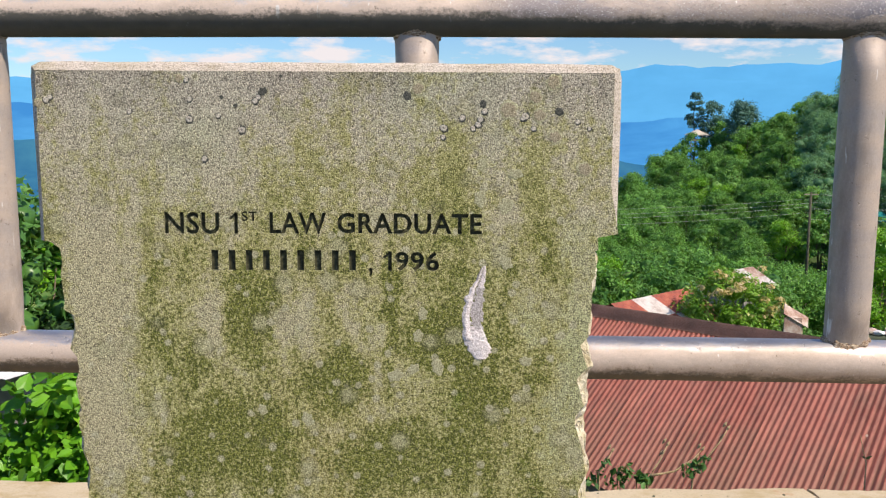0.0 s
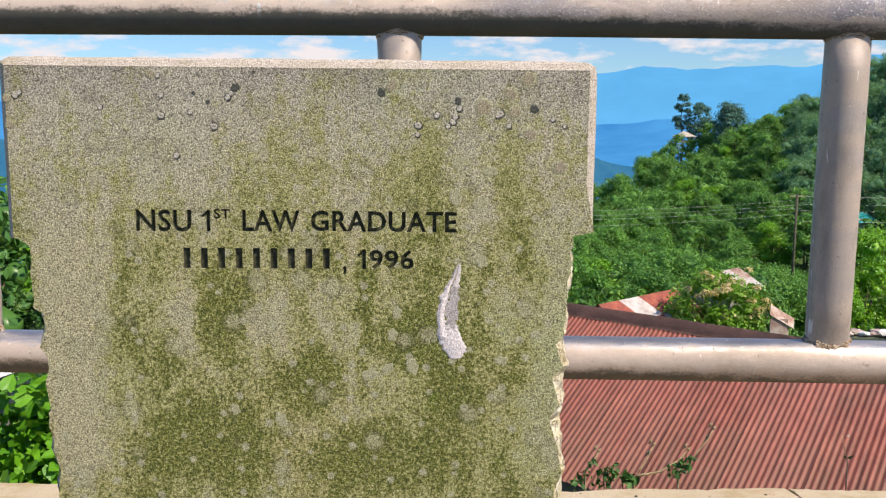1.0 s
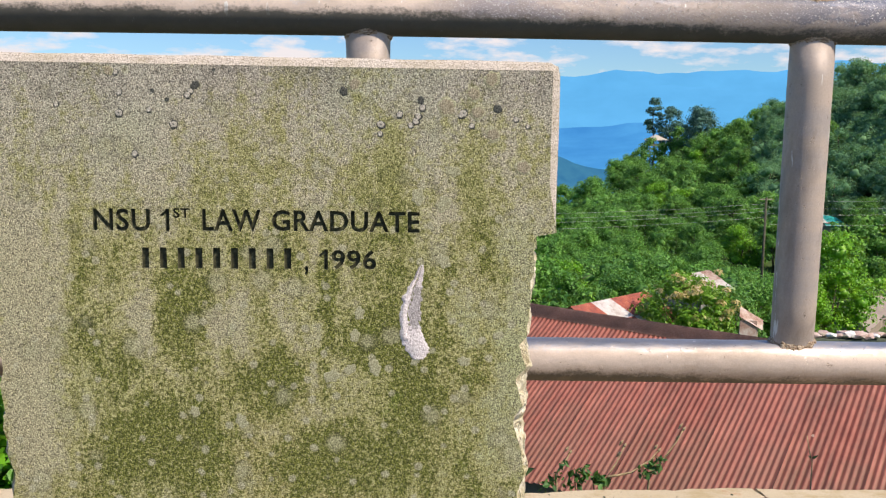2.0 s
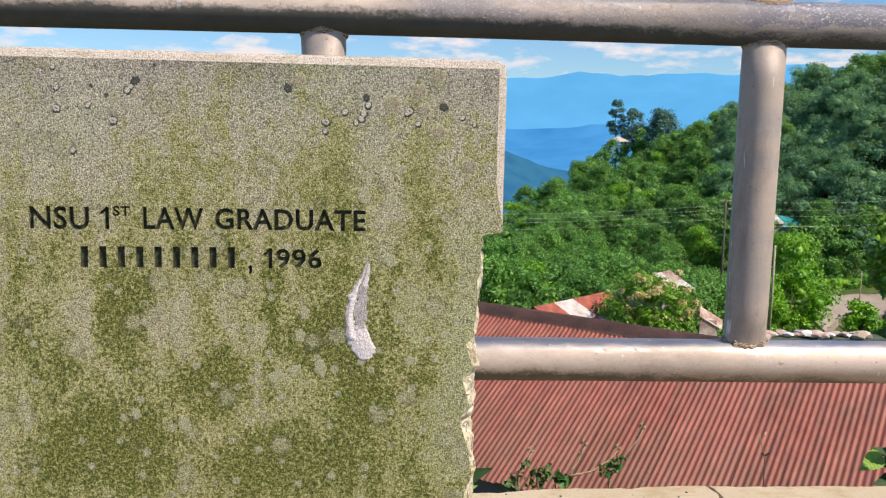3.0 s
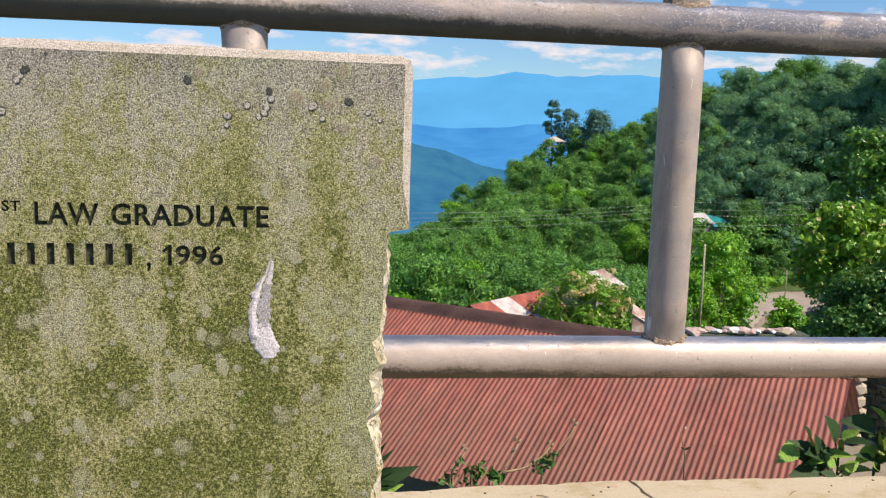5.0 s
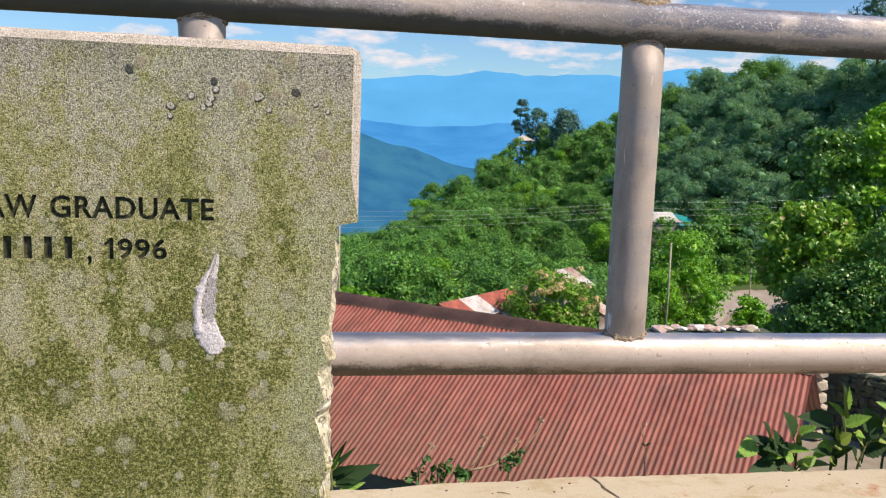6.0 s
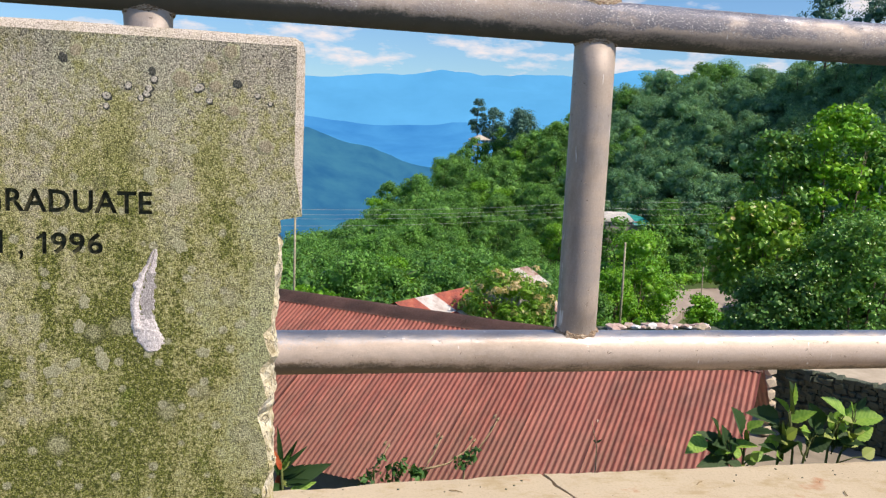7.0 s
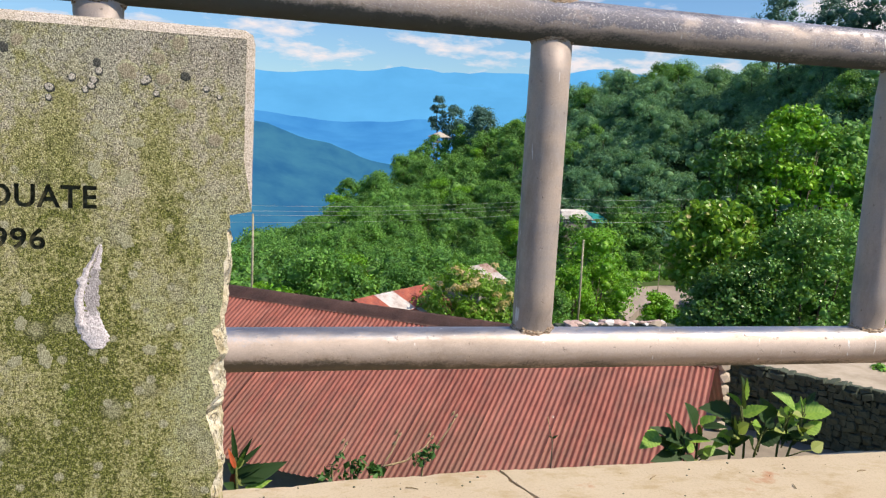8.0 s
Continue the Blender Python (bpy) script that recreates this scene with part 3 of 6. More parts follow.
def tube(points, radii, sides=10, cap=True):
    """A tapered tube through points."""
    verts, faces = [], []
    pts = [Vector(p) for p in points]
    if not isinstance(radii, (list, tuple)):
        radii = [radii] * len(pts)
    for i, p in enumerate(pts):
        d = (pts[min(i + 1, len(pts) - 1)] - pts[max(i - 1, 0)]).normalized()
        ref = Vector((0, 0, 1)) if abs(d.z) < 0.9 else Vector((1, 0, 0))
        a = d.cross(ref).normalized()
        b = d.cross(a)
        for k in range(sides):
            w = 2 * math.pi * k / sides
            verts.append(p + (a * math.cos(w) + b * math.sin(w)) * radii[i])
    for i in range(len(pts) - 1):
        for k in range(sides):
            k2 = (k + 1) % sides
            faces.append((i * sides + k, i * sides + k2, (i + 1) * sides + k2, (i + 1) * sides + k))
    if cap:
        faces.append(tuple(range(sides - 1, -1, -1)))
        faces.append(tuple((len(pts) - 1) * sides + k for k in range(sides)))
    return verts, faces


def join(pieces):
    verts, faces = [], []
    for v, f in pieces:
        o = len(verts)
        verts += v
        faces += [tuple(i + o for i in q) for q in f]
    return verts, faces


def leaf_cloud(rng, centers, radii, per, size, squash=0.8, outward=0.75, core=0.7, broad=False):
    """Many small folded leaves round clump centres: arrays of vertices and faces. broad: rounded, notched leaves."""
    n = len(centers) * per
    c = np.repeat(np.asarray(centers, float), per, axis=0)
    r = np.repeat(np.asarray(radii, float), per)
    d = rng.normal(size=(n, 3))
    d /= np.linalg.norm(d, axis=1)[:, None]
    d[:, 2] = np.where(d[:, 2] < -0.35, -d[:, 2], d[:, 2])
    shell = core + (1.14 - core) * rng.random(n) ** 0.7
    pos = c + d * (r * shell)[:, None] * np.array([1, 1, squash])
    nrm = d * outward + rng.normal(size=(n, 3)) * (1 - outward) + np.array([0, 0, 0.25])
    nrm /= np.linalg.norm(nrm, axis=1)[:, None]
    t = np.cross(nrm, rng.normal(size=(n, 3)))
    t /= np.linalg.norm(t, axis=1)[:, None]
    b = np.cross(nrm, t)
    s = (size * (0.6 + 0.8 * rng.random(n)))[:, None]
    if not broad:
        tip, tail = pos + t * s * 0.62, pos - t * s * 0.55
        left, right = pos + b * s * 0.36 - nrm * s * 0.10, pos - b * s * 0.36 - nrm * s * 0.10
        verts = np.stack([tail, right, tip, left], axis=1).reshape(-1, 3)
        idx = np.arange(n) * 4
        faces = np.concatenate([np.stack([idx, idx + 1, idx + 2], 1), np.stack([idx, idx + 2, idx + 3], 1)])
        return verts, faces
    shape = ((-0.34, 0.0, 0.0), (-0.50, 0.24, 0.05), (-0.20, 0.47, 0.12), (0.18, 0.36, 0.06), (0.60, 0.0, -0.12), (0.18, -0.36, 0.06), (-0.20, -0.47, 0.12), (-0.50, -0.24, 0.05), (0.1, 0.0, -0.04))
    verts = np.stack([pos + t * s * u + b * s * v + nrm * s * w for u, v, w in shape], axis=1).reshape(-1, 3)
    idx = np.arange(n) * 9
    faces = np.concatenate([np.stack([idx + 8, idx + k, idx + (k + 1) % 8], 1) for k in range(8)])
    return verts, faces


def ico(level):
    bm = bmesh.new()
    bmesh.ops.create_icosphere(bm, subdivisions=level, radius=1.0)
    v = np.array([q.co[:] for q in bm.verts])
    f = np.array([[q.index for q in p.verts] for p in bm.faces])
    bm.free()
    return v, f


ICO = {1: ico(1), 2: ico(2)}


def with_cores(rng, verts, faces, centers, radii, squash, level, fill=0.86):
    """Adds the dense lumpy inside of every clump, on which its outer leaves lie."""
    v0, f0 = ICO[level]
    n, k = len(centers), len(v0)
    lumpy = 1 + 0.50 * (rng.random((n, k, 1)) - 0.5)
    core = np.asarray(centers)[:, None, :] + v0[None] * lumpy * (np.asarray(radii) * fill)[:, None, None] * np.array([1, 1, squash])
    cf = (f0[None] + (np.arange(n) * k)[:, None, None]).reshape(-1, 3) + len(verts)
    return np.concatenate([verts, core.reshape(-1, 3)]), np.concatenate([faces, cf]), len(cf)


def cloud_mesh(name, verts, faces, material, rounded=0):
    me = bpy.data.meshes.new(name)
    me.from_pydata(verts.tolist(), [], faces.tolist())
    me.materials.append(material)
    if rounded:
        me.polygons.foreach_set("use_smooth", [False] * (len(faces) - rounded) + [True] * rounded)
    me.update()
    return me


def place_on(v):
    return Matrix.Translation(v)


# ---- ground: one sheet from below the terrace to the horizon ----
EYE0 = Vector((0.24, -0.75, 0.81))
RIDGE_LINE = [(-180, 60, -12), (-70, 60, -11), (-28, 55, -10.5), (0.7, 90, -6.9), (5.7, 120, -5.5), (9.2, 150, -3.2), (12.8, 180, -0.9),
              (15.5, 190, -0.2), (18.6, 185, 1.3), (24.2, 170, 4.0), (27.6, 155, 5.2), (34.0, 140, 5.6), (40, 125, 7.2), (52, 110, 7.5), (75, 90, 3.0), (180, 60, -12)]
CANOPY = 7.4


def ridge_at(az):
    for (a0, r0, e0), (a1, r1, e1) in zip(RIDGE_LINE, RIDGE_LINE[1:]):
        if a0 <= az <= a1:
            k = (az - a0) / (a1 - a0)
            return r0 + (r1 - r0) * k, e0 + (e1 - e0) * k
    return 60.0, -12.0


def smooth(k):
    k = max(0.0, min(1.0, k))
    return k * k * (3 - 2 * k)


NEAR = [(0, -5.2), (14, -5.2), (24, -6.6), (36, -8.6), (55, -12.0), (75, -15.0), (95, -16.5)]


def near_z(r):
    for (a, za), (b, zb) in zip(NEAR, NEAR[1:]):
        if r <= b:
            return za + (zb - za) * (r - a) / (b - a)
    return NEAR[-1][1]


def ground_z(x, y):
    dx, dy = x - EYE0.x, y - EYE0.y
    r, az = math.hypot(dx, dy), math.degrees(math.atan2(dx, dy))
    R, el = ridge_at(az)
    top = EYE0.z + R * math.tan(radians(el)) - CANOPY
    foot = min(0.62 * R, 88.0)
    if r <= foot:
        z = near_z(r)
    elif r <= R:
        z = near_z(foot) + (top - near_z(foot)) * smooth((r - foot) / (R - foot))
    elif r <= R + 420:
        z = top + (-170 - top) * smooth((r - R) / 420)
    else:
        z = -170 - 60 * min(1, (r - R - 420) / 3000)
    bumpy = smooth((r - 30) / 40)
    return z + bumpy * 1.4 * (noise.noise(Vector((x * 0.05, y * 0.05, 0))) + 0.4 * noise.noise(Vector((x * 0.16, y * 0.16, 3))))


def build_ground():
    radii = [0.5, 3, 6, 9, 12, 15, 18, 21, 24, 27, 30, 34, 38, 42, 46, 50, 55, 60, 65, 70, 76, 82, 88, 94, 100, 107, 114, 121, 128, 136, 144, 152,
             160, 170, 180, 190, 200, 215, 235, 260, 300, 350, 420, 520, 700, 1000, 1500, 2200, 3200, 4700]
    angles = [a for a in range(-180, -60, 10)] + [a * 1.5 - 60 for a in range(0, 94)] + [a for a in range(81, 180, 9)]
    verts, faces = [], []
    for r in radii:
        for a in angles:
            x, y = EYE0.x + r * math.sin(radians(a)), EYE0.y + r * math.cos(radians(a))
            verts.append((x, y, ground_z(x, y)))
    n = len(angles)
    for i in range(len(radii) - 1):
        for k in range(n):
            k2 = (k + 1) % n
            faces.append((i * n + k, i * n + k2, (i + 1) * n + k2, (i + 1) * n + k))
    faces.append(tuple(range(n)))
    ob = new("ground", mesh_of("ground", verts, faces, SOIL, smooth=True))
    tagged(ob, "green grassy hillside ground falling into a valley", "ground", kind="structure")


build_ground()


def mountain(name, label, dist, crest, depth, material, rough, seed, foot=-170):
    """A far ridge: crest given as (azimuth, elevation) pairs, with spurs running down towards the valley."""
    rows, cols = 14, 150
    verts, faces = [], []
    a0, a1 = crest[0][0], crest[-1][0]
    for j in range(cols):
        az = a0 + (a1 - a0) * j / (cols - 1)
        for (p, ep), (q, eq) in zip(crest, crest[1:]):
            if p <= az <= q:
                el = ep + (eq - ep) * smooth((az - p) / (q - p))
                break
        el += rough * (noise.noise(Vector((az * 0.35, seed, 0))) + 0.5 * noise.noise(Vector((az * 1.1, seed, 5))) + 0.25 * noise.noise(Vector((az * 3.1, seed, 9))))
        for i in range(rows):
            k = i / (rows - 1)
            spur = noise.noise(Vector((az * 0.22 + 3 * k, seed + 2, k * 2.0)))
            d = dist - depth * (1 - k) + depth * 0.25 * spur * (1 - k)
            crest_z = EYE0.z + dist * math.tan(radians(el))
            z = foot + (crest_z - foot) * (k ** 0.8) * (1 if k == 1 else 0.93 + 0.12 * spur)
            verts.append((EYE0.x + d * math.sin(radians(az)), EYE0.y + d * math.cos(radians(az)), min(z, crest_z)))
    for j in range(cols - 1):
        for i in range(rows - 1):
            faces.append((j * rows + i, (j + 1) * rows + i, (j + 1) * rows + i + 1, j * rows + i + 1))
    ob = new(name, mesh_of(name, verts, faces, material, smooth=True))
    tagged(ob, label, "mountain", kind="structure")


mountain("backdrop", "far mountain range under the clouds, painted pale haze blue", 4300,
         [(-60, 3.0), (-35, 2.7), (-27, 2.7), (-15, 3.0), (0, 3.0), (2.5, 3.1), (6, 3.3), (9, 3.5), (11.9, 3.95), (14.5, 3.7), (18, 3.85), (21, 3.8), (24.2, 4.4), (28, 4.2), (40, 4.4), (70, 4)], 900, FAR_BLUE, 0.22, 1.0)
mountain("backdrop", "middle mountain range with deep blue haze painted on", 2600,
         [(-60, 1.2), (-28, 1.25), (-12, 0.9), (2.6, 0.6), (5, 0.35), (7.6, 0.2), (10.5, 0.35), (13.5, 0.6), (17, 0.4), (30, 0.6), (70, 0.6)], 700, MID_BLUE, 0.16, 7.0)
mountain("backdrop", "teal green wooded valley hill with light haze painted on", 1000,
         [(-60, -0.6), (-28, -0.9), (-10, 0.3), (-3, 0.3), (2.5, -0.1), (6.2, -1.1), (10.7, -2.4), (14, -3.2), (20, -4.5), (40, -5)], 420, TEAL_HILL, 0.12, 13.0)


# ---- terrace ----
def build_terrace():
    """Concrete terrace in two slabs parted by a crack; its outer edge is uneven."""
    edge = lambda x: 1.072 + 0.036 * smooth((x - 0.3) / 0.6) + 0.012 * smooth((x - 1.5) / 0.6) + 0.014 * noise.noise(Vector((x * 6, 0, 0))) + 0.008 * noise.noise(Vector((x * 23, 4, 0))) + 0.004 * noise.noise(Vector((x * 71, 2, 0)))
    crack = [(0.946, edge(0.946)), (0.951, 1.095), (0.957, 1.065), (0.955, 1.045), (0.966, 1.012), (0.974, 0.985), (0.981, 0.96), (0.990, 0.92), (1.005, 0.85), (1.00, 0.78)]
    top, deep = 0.02, -0.10

    def slab_of(name, outline, parent):
        bm = bmesh.new()
        up = [bm.verts.new((x, y, top)) for x, y in outline]
        bm.faces.new(up)
        low = [bm.verts.new((x, y, deep)) for x, y in outline]
        for i in range(len(up)):
            k = (i + 1) % len(up)
            bm.faces.new((up[i], low[i], low[k], up[k]))
        bm.faces.new(low[::-1])
        bmesh.ops.triangulate(bm, faces=[f for f in bm.faces if len(f.verts) > 4])
        return part(name, bm_mesh(name, bm, CONCRETE), parent)

    holder = empty("floor", (0, 0, 0), "sunlit cracked buff concrete terrace floor beside the railing", "floor", kind="structure")
    xs_l = [-9 + 0.02 * i for i in range(int((0.946 + 9) / 0.02))]
    xs_r = [0.96 + 0.015 * i for i in range(int((9 - 0.96) / 0.015) + 1)]
    gap = lambda i: 0.0042 + 0.0015 * math.sin(i * 2.3)
    left = [(x, edge(x)) for x in xs_l] + [(x - gap(i), y) for i, (x, y) in enumerate(crack)] + [(-9, 0.78)]
    right = [(x + gap(i), y) for i, (x, y) in enumerate(crack)][::-1] + [(x, edge(x)) for x in xs_r] + [(9, 0.78)]
    slab_of("paving_slab", left, holder)
    slab_of("paving_slab", right, holder)
    # floor out of view, kept dark so less light bounces onto the rails
    bm = box(18.0, 4.77, 0.118, 0, (0, -1.609, -0.041))
    part("paving", bm_mesh("paving", bm, UNSEEN_PAVING), holder, "paving out of view, darkened to cut bounced light")
    bm = box(18.0, 4.98, 5.1, 0, (0, -1.5, -2.655))
    part("retaining_wall", bm_mesh("retaining_wall", bm, WALL_PLASTER), holder, "grey plastered wall carrying the terrace")


build_terrace()


# ---- railing ----
RAIL_Y, PIPE_R = 1.0, 0.045
POSTS = [-1.68, -0.803, 0.078, 0.962, 1.828, 2.85]


def crimped(height, ends, r=0.043, sides=40):
    """A pipe whose ends are pressed flat where they are welded to a rail."""
    verts, faces = [], []
    levels = [0.0, 0.006, 0.012, 0.02, 0.03, 0.04, 0.05, 0.065, 0.08, 0.10, 0.12, 0.15, 0.18]
    zs = levels + [height - z for z in reversed(levels)]
    for z in zs:
        k = 0.0
        if ends[0]:
            k = max(k, 1 - smooth(z / 0.085))
        if ends[1]:
            k = max(k, 1 - smooth((height - z) / 0.085))
        for i in range(sides):
            a = 2 * math.pi * i / sides
            dent = 1 + 0.008 * noise.noise(Vector((math.cos(a) * 1.6, math.sin(a) * 1.6, z * 9))) + (0.030 * k) * noise.noise(Vector((math.cos(a) * 4, math.sin(a) * 4, z * 45)))
            verts.append((r * (1 + 0.045 * k) * math.cos(a) * dent, r * (1 - 0.42 * k) * math.sin(a) * dent, z))
    for j in range(len(zs) - 1):
        for i in range(sides):
            i2 = (i + 1) % sides
            faces.append((j * sides + i, j * sides + i2, (j + 1) * sides + i2, (j + 1) * sides + i))
    faces.append(tuple(range(sides - 1, -1, -1)))
    faces.append(tuple((len(zs) - 1) * sides + i for i in range(sides)))
    return verts, faces


def weld_ring(rng, rx, ry, r_rail, heavy):
    """A lumpy, layered cake of weld metal between a crimped post and a rail."""
    n, rows = 110, 7
    off = rng.uniform(0, 50)
    verts, faces = [], []
    for i in range(n):
        a = 2 * math.pi * i / n
        ca, sa = math.cos(a), math.sin(a)
        lump = 0.55 + 0.55 * noise.noise(Vector((ca * 2.2 + off, sa * 2.2, 0))) + 0.45 * noise.noise(Vector((ca * 7 + off, sa * 7, 4)))
        lump = max(0.18, lump)
        for j in range(rows):
            k = j / (rows - 1)
            reach = 1 + (0.30 * heavy * lump * k)
            y = sa * ry * reach
            z = math.sqrt(max(0.0, r_rail ** 2 - min(y * y, r_rail ** 2)))
            rise = heavy * lump * (0.013 * (1 - k) + 0.0045 * math.sin(math.pi * k))
            layer = 0.0022 * heavy * noise.noise(Vector((ca * 6 + off, sa * 6, j * 1.9))) * (1 if 0 < j < rows - 1 else 0)
            verts.append((ca * rx * (reach + layer * 9), y * (1 + layer * 9), z + rise + layer - (0.002 if j == rows - 1 else 0)))
    for i in range(n):
        for j in range(rows - 1):
            o, q = i * rows + j, ((i + 1) % n) * rows + j
            faces.append((o, o + 1, q + 1, q))
    return verts, faces


def build_railing():
    rng = random.Random(5)
    rail = empty("railing", (0, RAIL_Y, 0.02), "silver painted steel pipe railing with welded posts on the terrace edge", "railing")
    x0, x1 = -4.5, 6.0
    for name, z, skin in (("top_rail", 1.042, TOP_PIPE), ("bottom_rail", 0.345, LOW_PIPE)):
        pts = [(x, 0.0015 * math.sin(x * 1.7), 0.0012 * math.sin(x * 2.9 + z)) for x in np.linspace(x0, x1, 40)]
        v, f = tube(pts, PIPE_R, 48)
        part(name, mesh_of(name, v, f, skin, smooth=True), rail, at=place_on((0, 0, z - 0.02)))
    v, f = crimped(0.637, (True, True))
    middle = mesh_of("post", v, f, POST, smooth=True)
    v, f = crimped(0.325, (False, False))
    lower = mesh_of("lower_post", v, f, POST, smooth=True)
    v, f = crimped(0.40, (True, False))
    upper = mesh_of("upper_post", v, f, POST, smooth=True)
    for k, x in enumerate([-3.44, -2.56] + POSTS + [3.73, 4.61, 5.49]):
        flip = 180 * (k % 2)
        at_post, at_upper = pose(x, 0, 0.355, 0, 0, flip), pose(x, 0, 1.055, 0, 0, flip)
        post = part("post", middle, rail, at=at_post)
        if k in (0, 2, 7, 10):
            part("lower_post", lower, rail, at=pose(x, 0, 0.0, 0, 0, 50 * k))
        stub = part("upper_post", upper, rail, at=at_upper)
        for z, turn, holder, base in ((0.325, 0, post, at_post), (1.022, 180, post, at_post), (1.022, 0, stub, at_upper)):
            v, f = weld_ring(rng, 0.0415, 0.0250, PIPE_R, 0.75 if turn else 1.0)
            part("weld_bead", mesh_of("weld_bead", v, f, WELD, smooth=True), holder, "rusty lumpy weld bead", at=base.inverted() @ pose(x, 0, z, turn, 0, 0))


build_railing()


# ---- inscribed stone ----
RIGHT = [(0.3210, 0.728), (0.3030, 0.7245), (0.3040, 0.714), (0.3010, 0.712), (0.3025, 0.698), (0.3015, 0.690), (0.2990, 0.684), (0.2996, 0.664), (0.2990, 0.654), (0.2970, 0.640), (0.2975, 0.634),
         (0.2905, 0.626), (0.2945, 0.613), (0.2975, 0.605), (0.2882, 0.595), (0.2910, 0.584), (0.2952, 0.569), (0.2876, 0.560), (0.2870, 0.552), (0.2900, 0.543), (0.2940, 0.530), (0.2985, 0.505), (0.2965, 0.498), (0.2920, 0.487)]
LEFT = [(-0.2040, 0.717), (-0.1920, 0.716), (-0.1835, 0.710), (-0.1825, 0.697), (-0.1845, 0.686), (-0.1820, 0.661), (-0.1835, 0.654), (-0.1745, 0.648), (-0.1735, 0.634), (-0.1795, 0.616), (-0.1730, 0.608),
        (-0.1720, 0.597), (-0.1760, 0.583), (-0.1720, 0.557), (-0.1745, 0.555), (-0.1750, 0.541), (-0.1710, 0.530), (-0.1720, 0.518), (-0.1660, 0.500), (-0.1690, 0.480)]


def text_mesh(body, x0, x1, z0, z1, deep=0.006):
    """Block letters as a solid, stretched to a span on the stone's face."""
    cu = bpy.data.curves.new("lettering", "FONT")
    cu.body, cu.size, cu.extrude, cu.offset, cu.resolution_u = body, 1.0, 0.5, 0.024, 3
    cu.space_character = 1.06
    tmp = new("lettering", cu)
    bpy.context.view_layer.update()
    me = bpy.data.meshes.new_from_object(tmp.evaluated_get(bpy.context.evaluated_depsgraph_get()))
    bpy.data.objects.remove(tmp)
    co = np.zeros(len(me.vertices) * 3)
    me.vertices.foreach_get("co", co)
    co = co.reshape(-1, 3)
    lo, hi = co.min(0), co.max(0)
    out = np.empty_like(co)
    out[:, 0] = x0 + (co[:, 0] - lo[0]) / (hi[0] - lo[0]) * (x1 - x0)
    out[:, 2] = z0 + (co[:, 1] - lo[1]) / (hi[1] - lo[1]) * (z1 - z0)
    out[:, 1] = -(co[:, 2] / 0.5) * deep / 2
    bm = bmesh.new()
    vs = [bm.verts.new(p) for p in out]
    for p in me.polygons:
        try:
            bm.faces.new([vs[i] for i in p.vertices])
        except ValueError:
            pass
    bmesh.ops.remove_doubles(bm, verts=bm.verts[:], dist=1e-6)
    return bm


